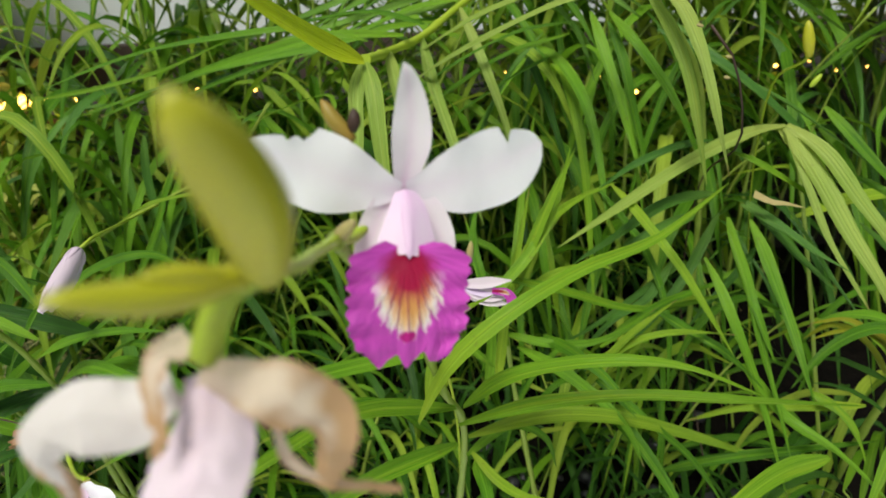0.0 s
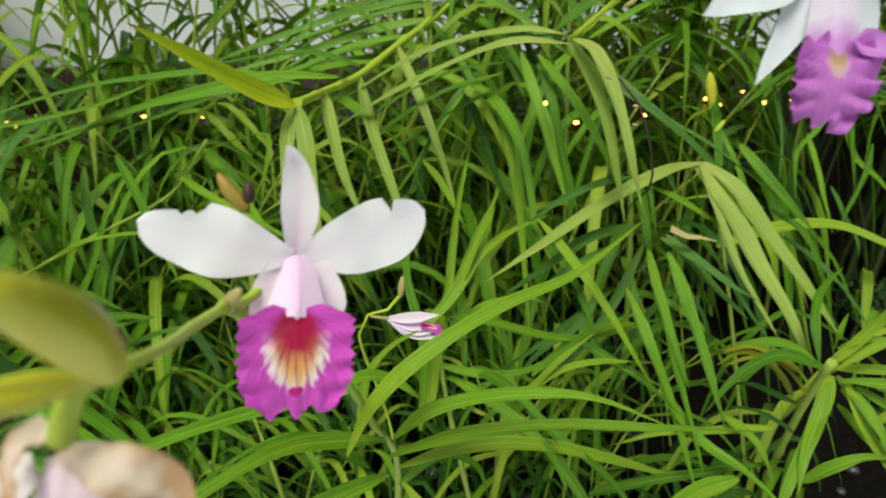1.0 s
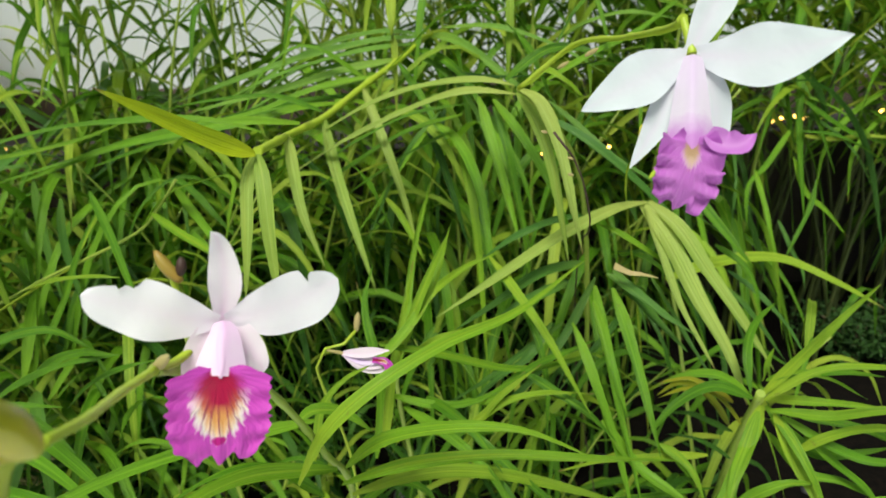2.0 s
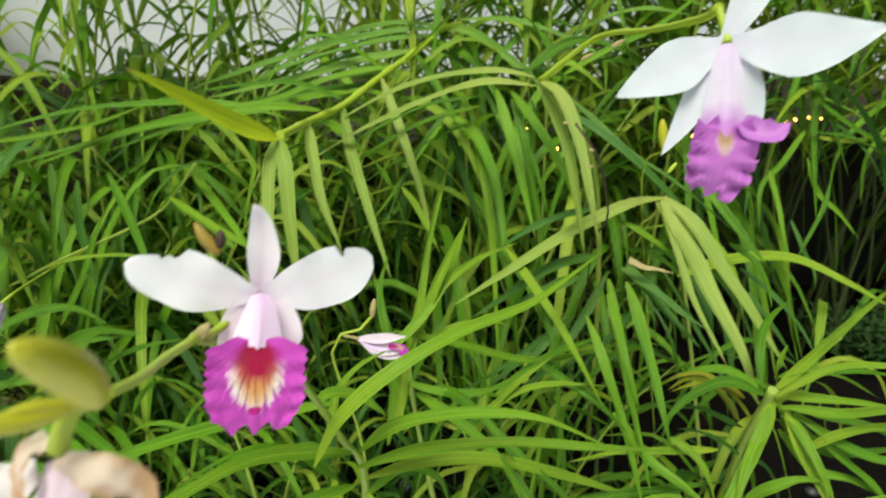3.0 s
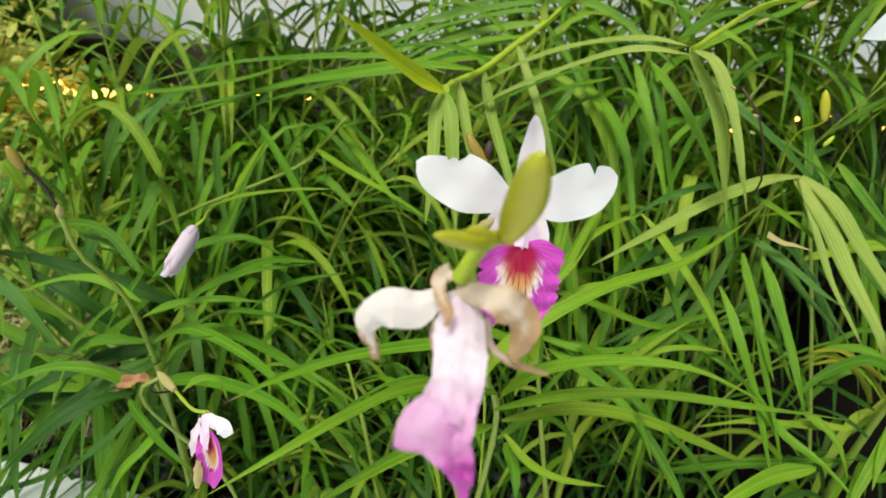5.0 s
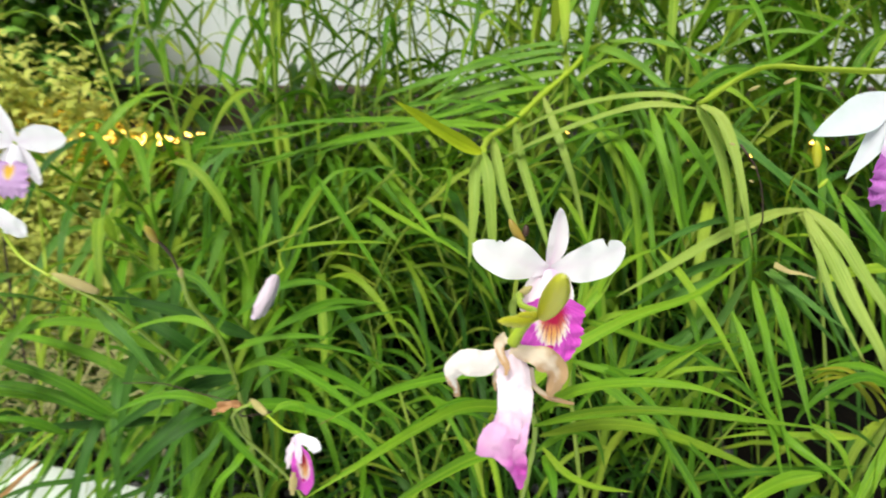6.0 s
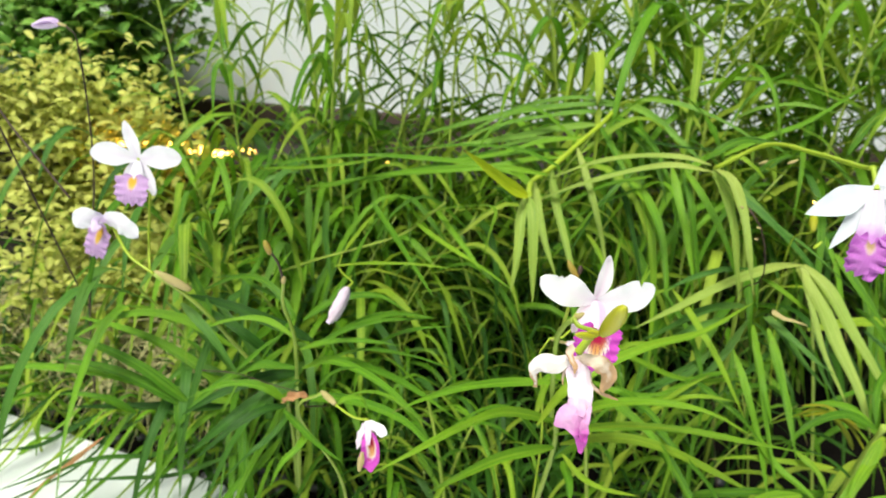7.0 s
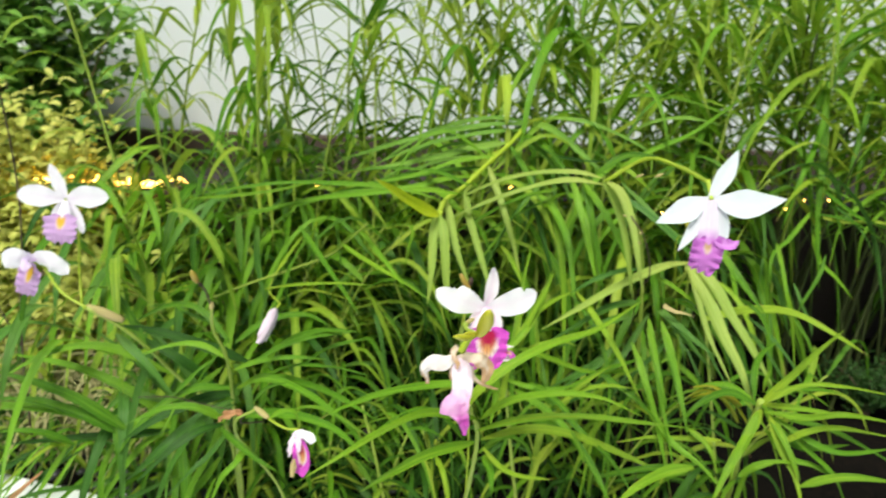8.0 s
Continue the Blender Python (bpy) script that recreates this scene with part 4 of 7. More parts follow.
leaf(aside, 0.0118, FRESH, (0.6790, 0.9400, 0.5483), (0.6919, 0.9200, 0.5659), (0.7203, 0.9000, 0.5267), (0.7354, 0.8800, 0.4922))
leaf(aside, 0.0118, GREEN, (0.6809, 1.0100, 0.5132), (0.6958, 0.9900, 0.5306), (0.7270, 0.9700, 0.4857), (0.7507, 0.9500, 0.4107))
leaf(aside, 0.0123, BLUE, (0.7710, 0.9900, 0.5670), (0.7788, 0.9700, 0.5883), (0.8014, 0.9500, 0.5518), (0.8200, 0.9300, 0.4870))

# ---- the cane whose flower hangs at the end of a long stalk ----
second = thing("bamboo_orchid", (0.32, 0.78, 0.02), "bamboo orchid with a nodding white and violet flower", "orchid", "bamboo orchids in the bed")
CN = Vector((0.1904, 0.5400, 0.5246))
cane(second, lambda s: 0.0034 - 0.0012 * s, STEM, (0.32, 0.78, 0.02), (0.30, 0.72, 0.25), (0.26, 0.63, 0.44), CN, nodes=12, n=50)
F2 = Vector((0.2150, 0.2600, 0.5520))
cane(second, lambda s: 0.0021 - 0.0006 * s, STALK, CN, (0.2229, 0.5000, 0.5560), (0.2300, 0.4000, 0.5596), (0.2198, 0.3000, 0.5616), (0.2135, 0.268, 0.5640), nodes=5, n=40, name="flower_stalk")
for a in (0.35, 0.55):
    q = CN.lerp(Vector((0.2135, 0.268, 0.564)), a) + Vector((0.004, 0, 0.004))
    bud(second, SHEATH, q, q + Vector((0.006, -0.004, 0.004)), 0.0013, label="tan bract")
leaf(second, 0.0150, STRAP, (0.1859, 0.5400, 0.5267), (0.1579, 0.5500, 0.5294), (0.1128, 0.5700, 0.5236), (0.0688, 0.5900, 0.5089), (0.0153, 0.6100, 0.4809))
leaf(second, 0.0135, STRAP, (0.1869, 0.5350, 0.5206), (0.1485, 0.5400, 0.5221), (0.1038, 0.5600, 0.5070), (0.0497, 0.5800, 0.4809), (-0.0076, 0.6000, 0.4472))
leaf(second, 0.0140, STRAP, (0.1910, 0.5350, 0.5241), (0.2031, 0.5200, 0.5155), (0.2150, 0.5050, 0.4880), (0.2220, 0.4850, 0.4537), (0.2303, 0.4660, 0.4121), face=(0.3, -1, 0.4), turn=-15)
leaf(second, 0.0115, STRAP, (0.1883, 0.5400, 0.5216), (0.2037, 0.5300, 0.4976), (0.2145, 0.5100, 0.4615), (0.2252, 0.4900, 0.3998), face=(0.1, -1, 0.3), turn=0)
leaf(second, 0.0120, GREEN, (0.1642, 0.6400, 0.5115), (0.1726, 0.6200, 0.4825), (0.1843, 0.5900, 0.4410), (0.1985, 0.5600, 0.3868), face=(0.2, -1, 0.2), turn=0)
leaf(second, 0.0125, GREEN, (0.1235, 0.6850, 0.4829), (0.1462, 0.6650, 0.4658), (0.1659, 0.6200, 0.4240), (0.1765, 0.5600, 0.3440), face=(0.2, -1, 0.3), turn=0)
leaf(second, 0.0105, GREEN, (0.1766, 0.6200, 0.5104), (0.1986, 0.6000, 0.4826), (0.2210, 0.5700, 0.4454), (0.2427, 0.5500, 0.3956), face=(0.2, -1, 0.3), turn=0)
leaf(second, 0.0080, FRESH, (0.1947, 0.5400, 0.5268), (0.2093, 0.5400, 0.5376), (0.2231, 0.5300, 0.5309), (0.2403, 0.5300, 0.5169))
leaf(second, 0.0120, BLUE, (0.2252, 0.6600, 0.4947), (0.2728, 0.6300, 0.4666), (0.3188, 0.6100, 0.4280), (0.3694, 0.6000, 0.3766))
leaf(second, 0.0120, BLUE, (0.2364, 0.6800, 0.5041), (0.2927, 0.6400, 0.4545), (0.3383, 0.6200, 0.4261), (0.4189, 0.6000, 0.3660))
leaf(second, 0.0100, GREEN, (0.1802, 0.5500, 0.5305), (0.2119, 0.5600, 0.5522), (0.2364, 0.5500, 0.5545), (0.2566, 0.5400, 0.5464))

M2 = frame_of(F2, (0.30, -0.06, 0.03), (0.12, 0.10, 1))
nodding = ovary(second, "flower", [(0.2135, 0.268, 0.5640), F2 + Vector((-0.0005, 0.004, 0.006)), F2], 0.0014, 0.0018, STALK, "nodding white orchid flower with a violet lip")
petal(nodding, "petal", M2, [(-1, 0, 0), (-11, -4, 4), (-22, -9, 8), (-38, -16, 12)], oval(8.8, 0.48, 0.3, 1.3, 0.9), SHADED, 0.10, 0.4)
petal(nodding, "petal", M2, [(1, 0, 0), (14, -2.5, 4), (29, -2.5, 7), (47, 0.5, 8)], oval(10.2, 0.48, 0.25, 1.25, 0.95), SHADED, 0.08, 0.5, seed=1.0)
petal(nodding, "sepal", M2, [(0, 1, 0), (5, 11, 0), (11, 22, 0), (16.5, 35, 1)], oval(6.0, 0.5, 0.45, 1.4, 0.9), SHADED, 0.15, 0.2)
petal(nodding, "sepal", M2, [(-1, -1, 0), (-7, -13, 2), (-14, -25, 3), (-22, -37, 4)], oval(5.2, 0.45, 0.5, 1.3, 0.9), SHADED, 0.12, 0.2)
petal(nodding, "sepal", M2, [(1, -1, 0), (6, -12, 0), (8, -24, -1), (7, -36, -2)], oval(5.2, 0.45, 0.5, 1.6), SHADED, 0.12, 0.2)
petal(nodding, "hood", M2, [(0, 0, 2), (-1, -9, 7), (-2, -21, 11), (-3, -33, 15)], lambda s: 3.6 + 5.0 * s, LAVENDER, -0.6, 0.1, 1.0, facing=(0, 0.35, 0.95), nu=12)
lip_of(nodding, M2, [(-2, -28, 11), (-3, -32, 15), (-4, -36, 18.5), (-5.5, -41, 19.5), (-7, -46, 18), (-8.5, -50, 15)], 10.4, LIP2, (0.1, 0.35, 0.9), 3.4, "violet ruffled lip, tan in the throat")
petal(nodding, "lip_lobe", M2, [(2, -27, 13), (7, -31, 15), (12, -31, 15), (17, -28, 12)], oval(4.6, 0.45, 0.6, 1.4, 0.9), VIOLET, 0.5, 1.0, 2.0, facing=(0.1, 0.5, 0.85), nv=14, nu=8, label="violet side lobe of the lip")

# small bud on its thread and the thin dark twig beside it
small = thing("bamboo_orchid", (0.42, 0.80, 0.02), "thin orchid stalk with a single yellow-green bud", "orchid", "bamboo orchids in the bed")
BU = Vector((0.2700, 0.4767, 0.4935))
cane(small, 0.0008, STALK, (0.42, 0.80, 0.02), (0.36, 0.74, 0.28), (0.285, 0.56, 0.445), BU + Vector((0.002, 0, -0.011)), nodes=6, n=40)
bud(small, BUD, BU + Vector((0.002, 0, -0.011)), BU + Vector((-0.002, 0, 0.010)), 0.0035, label="yellow-green bud")
bud(small, STALK, BU + Vector((0.010, 0.01, -0.030)), BU + Vector((0.016, 0.01, -0.022)), 0.0018)
twig = thing("dry_twig", (0.30, 0.60, 0.05), "thin dark dried flower stalk with pale bracts", "twig")
cane(twig, 0.0007, TWIG, (0.30, 0.60, 0.05), (0.285, 0.70, 0.20), (0.262, 0.62, 0.36), (0.2363, 0.4750, 0.4300), (0.2244, 0.4500, 0.4669), (0.2137, 0.4400, 0.4881), (0.2009, 0.4400, 0.5034), nodes=4, n=30)
for px in ((0.2141, 0.4400, 0.4863), (0.2160, 0.4450, 0.4747), (0.1967, 0.4400, 0.5032)):
    bud(twig, SHEATH, px, Vector(px) + Vector((-0.004, -0.001, 0.001)), 0.0010, label="pale dried bract")

# ---- the clump with the folded leaf ----
clump = thing("bamboo_orchid", (0.42, 0.62, -0.02), "clump of bamboo orchid with a long folded leaf", "orchid", "bamboo orchids in the bed")
BR = Vector((0.3659, 0.4500, 0.3078))
cane(clump, lambda s: 0.0040 - 0.0012 * s, STEM, (0.42, 0.62, -0.02), (0.40, 0.56, 0.12), (0.375, 0.49, 0.24), BR, nodes=7, n=30)
leaf(clump, 0.0150, STRAP, (0.3125, 0.5850, 0.4219), (0.2774, 0.5700, 0.4184), (0.2170, 0.5300, 0.4013), (0.1632, 0.4900, 0.3806), (0.1238, 0.4600, 0.3667), turn=0)
leaf(clump, 0.0250, STRAP, (0.3064, 0.5850, 0.4219), (0.3240, 0.5600, 0.3936), (0.3425, 0.5300, 0.3528), (0.3614, 0.5000, 0.3152), (0.3716, 0.4750, 0.2804), turn=0, face=(0.35, -0.8, 0.4))
leaf(clump, 0.0185, STRAP, (0.3156, 0.5900, 0.4218), (0.3360, 0.5650, 0.4026), (0.3562, 0.5400, 0.3697), (0.3761, 0.5150, 0.3390), (0.3978, 0.4900, 0.3030), turn=0, face=(0.2, -0.8, 0.5))
leaf(clump, 0.0130, STRAP, (0.3090, 0.5800, 0.4210), (0.3135, 0.5500, 0.3914), (0.3277, 0.5200, 0.3464), (0.3495, 0.4900, 0.3048), turn=0, face=(0.5, -0.8, 0.3))
cane(clump, 0.0019, STEM, (0.40, 0.60, 0.10), (0.365, 0.61, 0.28), (0.335, 0.605, 0.39), (0.3110, 0.5860, 0.4215), nodes=5, n=24)
leaf(clump, 0.0175, FRESH, (0.3496, 0.6200, 0.3349), (0.4069, 0.6400, 0.3454), (0.4808, 0.6600, 0.3426), (0.5317, 0.6400, 0.3237), (0.5754, 0.6200, 0.3014))
leaf(clump, 0.0095, FRESH, (0.3681, 0.4520, 0.3056), (0.3901, 0.4500, 0.3363), (0.4029, 0.4400, 0.3660), (0.4237, 0.4300, 0.4021))
leaf(clump, 0.0080, GREEN, (0.3710, 0.4550, 0.3049), (0.3929, 0.4500, 0.3214), (0.4143, 0.4400, 0.3305), (0.4398, 0.4300, 0.3318))
leaf(clump, 0.0085, FRESH, (0.3689, 0.4500, 0.3030), (0.3902, 0.4400, 0.3069), (0.4125, 0.4300, 0.3100), (0.4416, 0.4200, 0.3120))
leaf(clump, 0.0095, FRESH, (0.3711, 0.4500, 0.2972), (0.3782, 0.4300, 0.2870), (0.3841, 0.4100, 0.2728), (0.3907, 0.3900, 0.2511))
leaf(clump, 0.0130, FRESH, (0.3677, 0.4500, 0.2972), (0.3523, 0.4300, 0.2818), (0.3352, 0.4100, 0.2673), (0.3219, 0.3900, 0.2453))
leaf(clump, 0.0100, GREEN, (0.3662, 0.4600, 0.2970), (0.3445, 0.4700, 0.3107), (0.3179, 0.4700, 0.3127), (0.2970, 0.4700, 0.3040))
leaf(clump, 0.0090, DIMYELLOW, (0.3555, 0.4700, 0.2678), (0.3335, 0.4700, 0.2956), (0.3123, 0.4700, 0.3053), (0.2959, 0.4700, 0.2950))
leaf(clump, 0.0090, GREEN, (0.3632, 0.4600, 0.3019), (0.3666, 0.4800, 0.3254), (0.3803, 0.5000, 0.3407), (0.4068, 0.5200, 0.3526))
leaf(clump, 0.0120, GREEN, (0.3761, 0.4500, 0.2860), (0.4022, 0.4400, 0.2659), (0.4211, 0.4300, 0.2684), (0.4488, 0.4200, 0.2807))
leaf(clump, 0.0100, GREEN, (0.3761, 0.4500, 0.2736), (0.3949, 0.4300, 0.2532), (0.4186, 0.4200, 0.2513), (0.4474, 0.4100, 0.2401))
leaf(clump, 0.0085, FRESH, (0.3691, 0.4400, 0.2995), (0.3993, 0.4200, 0.3069), (0.4249, 0.4000, 0.3236), (0.4672, 0.3900, 0.3241))
leaf(clump, 0.0075, FRESH, (0.3645, 0.4400, 0.3091), (0.3928, 0.4300, 0.3364), (0.4256, 0.4200, 0.3444), (0.4693, 0.4100, 0.3442))
leaf(clump, 0.0120, FRESH, (0.3604, 0.4400, 0.2987), (0.3427, 0.4200, 0.2718), (0.3219, 0.4000, 0.2492), (0.3026, 0.3800, 0.2214))
leaf(clump, 0.0095, FRESH, (0.3725, 0.4400, 0.2965), (0.3806, 0.4200, 0.2690), (0.3895, 0.4000, 0.2498), (0.3933, 0.3800, 0.2251))
leaf(clump, 0.0100, GREEN, (0.3788, 0.4400, 0.2938), (0.4102, 0.4200, 0.2787), (0.4398, 0.4100, 0.2748), (0.4802, 0.4000, 0.2915))
leaf(clump, 0.0100, GREEN, (0.3605, 0.4500, 0.3034), (0.3291, 0.4500, 0.3139), (0.3016, 0.4500, 0.2978), (0.2780, 0.4400, 0.2738))

# ---- upright and crossing leaves in the middle of the bed ----
middle = thing("bamboo_orchid", (0.14, 0.56, -0.03), "bamboo orchid shoot with upright narrow leaves", "orchid", "bamboo orchids in the bed")
cane(middle, lambda s: 0.0030 - 0.0015 * s, STEM, (0.14, 0.56, -0.03), (0.0944, 0.5000, 0.2583), (0.0946, 0.5000, 0.3217), nodes=6, n=24)
leaf(middle, 0.0085, FRESH, (0.0924, 0.4800, 0.3066), (0.0988, 0.5100, 0.3476), (0.1055, 0.5500, 0.3939), (0.1221, 0.6300, 0.4488), face=(0.3, -1, 0.2))
leaf(middle, 0.0090, FRESH, (0.0966, 0.4600, 0.3365), (0.1090, 0.4650, 0.3712), (0.1212, 0.4700, 0.4007), (0.1353, 0.4750, 0.4305), face=(-0.3, -1, 0.2))
leaf(middle, 0.0085, FRESH, (0.1675, 0.5200, 0.3940), (0.1853, 0.4900, 0.3762), (0.2084, 0.4600, 0.3473), (0.2346, 0.4300, 0.3037), face=(0.2, -0.8, 0.5))
leaf(middle, 0.0125, GREEN, (0.2691, 0.5200, 0.3659), (0.2749, 0.4900, 0.3389), (0.2794, 0.4500, 0.3065), (0.2846, 0.4200, 0.2734), face=(0.2, -1, 0.2), turn=0)
leaf(middle, 0.0140, BLUE, (0.2691, 0.5400, 0.3712), (0.2883, 0.5200, 0.3611), (0.3082, 0.5050, 0.3475), (0.3305, 0.4900, 0.3357))
leaf(middle, 0.0090, FRESH, (0.0933, 0.4800, 0.3117), (0.1243, 0.4800, 0.3391), (0.1558, 0.4900, 0.3413), (0.1775, 0.5000, 0.3305))
leaf(middle, 0.0090, GREEN, (0.0900, 0.4600, 0.3028), (0.1247, 0.4500, 0.2995), (0.1586, 0.4500, 0.3048), (0.1929, 0.4600, 0.3236))
leaf(middle, 0.0095, GREEN, (0.0921, 0.4600, 0.2930), (0.0756, 0.4800, 0.3312), (0.0675, 0.5000, 0.3612), (0.0730, 0.5200, 0.3880))
leaf(middle, 0.0100, GREEN, (0.0986, 0.4600, 0.2931), (0.1372, 0.4300, 0.2834), (0.1651, 0.4100, 0.2646), (0.1773, 0.4000, 0.2392))
leaf(middle, 0.0085, GREEN, (0.1636, 0.5000, 0.2702), (0.1998, 0.5000, 0.3026), (0.2337, 0.5100, 0.3136), (0.2593, 0.5200, 0.3196))
leaf(middle, 0.0090, BLUE, (0.2261, 0.5500, 0.3215), (0.2044, 0.5300, 0.2978), (0.1745, 0.5200, 0.2807), (0.1454, 0.5100, 0.2528))
leaf(middle, 0.0100, GREEN, (0.2333, 0.5000, 0.3441), (0.2430, 0.4700, 0.3165), (0.2572, 0.4400, 0.2717), (0.2702, 0.4000, 0.2100), face=(0.2, -1, 0.3))
leaf(middle, 0.0100, GREEN, (0.2031, 0.4500, 0.1962), (0.2429, 0.4400, 0.2158), (0.2900, 0.4300, 0.2329), (0.3289, 0.4200, 0.2489))
leaf(middle, 0.0090, GREEN, (0.1314, 0.4600, 0.2903), (0.1745, 0.4300, 0.2624), (0.2102, 0.4100, 0.2375), (0.2334, 0.3900, 0.2064))
leaf(middle, 0.0090, BLUE, (0.3119, 0.5600, 0.3635), (0.3362, 0.5300, 0.3187), (0.3501, 0.5000, 0.2906), (0.3568, 0.4800, 0.2443))
leaf(middle, 0.0090, FRESH, (0.0772, 0.4400, 0.3356), (0.1063, 0.4600, 0.3630), (0.1238, 0.4800, 0.3904), (0.1349, 0.5000, 0.4251))
leaf(middle, 0.0100, BLUE, (0.2754, 0.6000, 0.3460), (0.2374, 0.5600, 0.2967), (0.1965, 0.5400, 0.2559), (0.1409, 0.5200, 0.2301))
leaf(middle, 0.0085, GREEN, (0.1680, 0.5800, 0.3750), (0.2040, 0.5500, 0.3285), (0.2179, 0.5200, 0.2831), (0.2177, 0.5000, 0.2260))
leaf(middle, 0.0080, FRESH, (0.1027, 0.5000, 0.3472), (0.1252, 0.5200, 0.3673), (0.1516, 0.5500, 0.3756), (0.1833, 0.5700, 0.3830))
tear = Vector((0.2690, 0.5190, 0.3855))
part("dry_leaf_tip", sheet(bmesh.new(), [tear, tear + Vector((0.013, -0.001, -0.006)), tear + Vector((0.022, -0.001, -0.007)), tear + Vector((0.037, 0, -0.011))], lambda s: 0.0030 * (1 - s) ** 0.8 + 0.0002, (0, -0.7, 0.7), 10, 2), SHEATH, middle, "pale dried leaf tip")

# the small pink flower and bud low in the leaves
low = thing("bamboo_orchid", (0.05, 0.54, -0.03), "low orchid stalk with a closed pink flower and a bud", "orchid", "bamboo orchids in the bed")
BS = Vector((0.0655, 0.4600, 0.3640))
cane(low, 0.0011, STALK, (0.05, 0.54, -0.03), (0.052, 0.50, 0.20), (0.0365, 0.4500, 0.3337), (0.0551, 0.4550, 0.3476), BS + Vector((0, 0, -0.006)), nodes=5, n=30)
bud(low, SHEATH, BS + Vector((0, 0, -0.007)), BS + Vector((0.002, 0, 0.008)), 0.0025, label="tan and green bud")
pink = ovary(low, "flower", [(0.0453, 0.4500, 0.3467), (0.0606, 0.4300, 0.3539)], 0.0010, 0.0014, SHEATH, "small closed pale pink flower")
for dz, w, mt in ((0.004, 0.0036, ROSY), (-0.003, 0.0040, ROSY), (-0.001, 0.0034, LILAC), (-0.006, 0.0034, ROSY)):
    part("petal", sheet(bmesh.new(), [(0.0598, 0.4300, 0.3543), Vector((0.0737, 0.4250, 0.3527)) + Vector((0, 0, dz)), Vector((0.0928, 0.4200, 0.3546)) + Vector((0, 0, dz * 1.6))], lambda s, w=w: w * (0.4 + 0.6 * math.sin(min(1, s / 0.5) * 1.57)) * max(0.15, 1 - max(0, (s - 0.6) / 0.4) ** 1.5), (0, -0.9, 0.4 + dz * 60), 12, 6, 0.3), mt, pink)
part("lip", sheet(bmesh.new(), [(0.0811, 0.4210, 0.3535), (0.0898, 0.4180, 0.3538), (0.0937, 0.4170, 0.3484)], lambda s: 0.0035 * (0.5 + 0.5 * s), (0, -0.95, 0.3), 8, 6, 0.2, 0.0005), LIP, pink, "magenta lip tip")

# ---- more leaves of the canes above, in the order in which they cross the bed ----
leaf(second, 0.0100, GREEN, (0.1779, 0.6300, 0.5031), (0.1875, 0.6100, 0.4736), (0.1960, 0.5900, 0.4308), (0.2096, 0.5700, 0.3759), face=(0.2, -1, 0.2), turn=0)
leaf(second, 0.0100, DEEP, (0.1104, 0.7200, 0.4851), (0.1271, 0.7000, 0.4490), (0.1424, 0.6800, 0.4048), (0.1590, 0.6600, 0.3522), face=(0.2, -1, 0.2), turn=0)
leaf(second, 0.0085, GREEN, (0.1560, 0.6600, 0.5037), (0.1017, 0.6400, 0.4952), (0.0446, 0.6200, 0.4696), (-0.0031, 0.6000, 0.4342))
leaf(second, 0.0080, GREEN, (0.1513, 0.6700, 0.4930), (0.0905, 0.6500, 0.4753), (0.0373, 0.6300, 0.4451), (-0.0225, 0.6100, 0.4088))
leaf(second, 0.0070, GREEN, (0.1465, 0.6800, 0.4780), (0.1069, 0.6600, 0.4604), (0.0633, 0.6400, 0.4365), (0.0130, 0.6200, 0.4046))
leaf(second, 0.0060, BLUE, (0.1290, 0.6800, 0.4947), (0.1038, 0.6700, 0.4675), (0.0814, 0.6600, 0.4318), (0.0557, 0.6500, 0.3722))
leaf(second, 0.0060, GREEN, (0.1236, 0.7000, 0.4842), (0.0916, 0.6900, 0.4442), (0.0653, 0.6800, 0.4039), (0.0296, 0.6700, 0.3569))
leaf(second, 0.0110, BLUE, (0.2529, 0.5700, 0.4146), (0.2217, 0.5600, 0.4102), (0.1916, 0.5500, 0.4010), (0.1624, 0.5400, 0.3851))
leaf(second, 0.0115, GREEN, (0.3671, 0.6400, 0.4277), (0.3811, 0.6200, 0.4073), (0.3973, 0.6000, 0.3852), (0.4143, 0.5800, 0.3616))
leaf(second, 0.0080, GREEN, (0.3947, 0.6200, 0.3707), (0.4120, 0.6000, 0.3591), (0.4225, 0.5900, 0.3412), (0.4266, 0.5800, 0.3196), face=(0.2, -1, 0.3))
leaf(second, 0.0090, BLUE, (0.4097, 0.6200, 0.3446), (0.4305, 0.6000, 0.3288), (0.4514, 0.5800, 0.3055), (0.4707, 0.5600, 0.2717))
leaf(second, 0.0075, BLUE, (0.4161, 0.6400, 0.3222), (0.4380, 0.6300, 0.3015), (0.4539, 0.6200, 0.2811), (0.4775, 0.6100, 0.2483))
leaf(second, 0.0075, FRESH, (0.2688, 0.5800, 0.4039), (0.2897, 0.5700, 0.3954), (0.3185, 0.5600, 0.3779), (0.3496, 0.5500, 0.3581))
leaf(second, 0.0090, GREEN, (0.4876, 0.7500, 0.4197), (0.4934, 0.7300, 0.3847), (0.4975, 0.7100, 0.3507), (0.5053, 0.7000, 0.3208), face=(0.2, -1, 0.2))
leaf(second, 0.0085, GREEN, (0.5611, 0.7500, 0.4074), (0.5457, 0.7300, 0.3788), (0.5240, 0.7100, 0.3510), (0.5084, 0.7000, 0.3208), face=(0.2, -1, 0.2))
leaf(second, 0.0080, BLUE, (0.5185, 0.7400, 0.3624), (0.5260, 0.7200, 0.3345), (0.5379, 0.7100, 0.3109), (0.5401, 0.7000, 0.2873), face=(0.2, -1, 0.2))
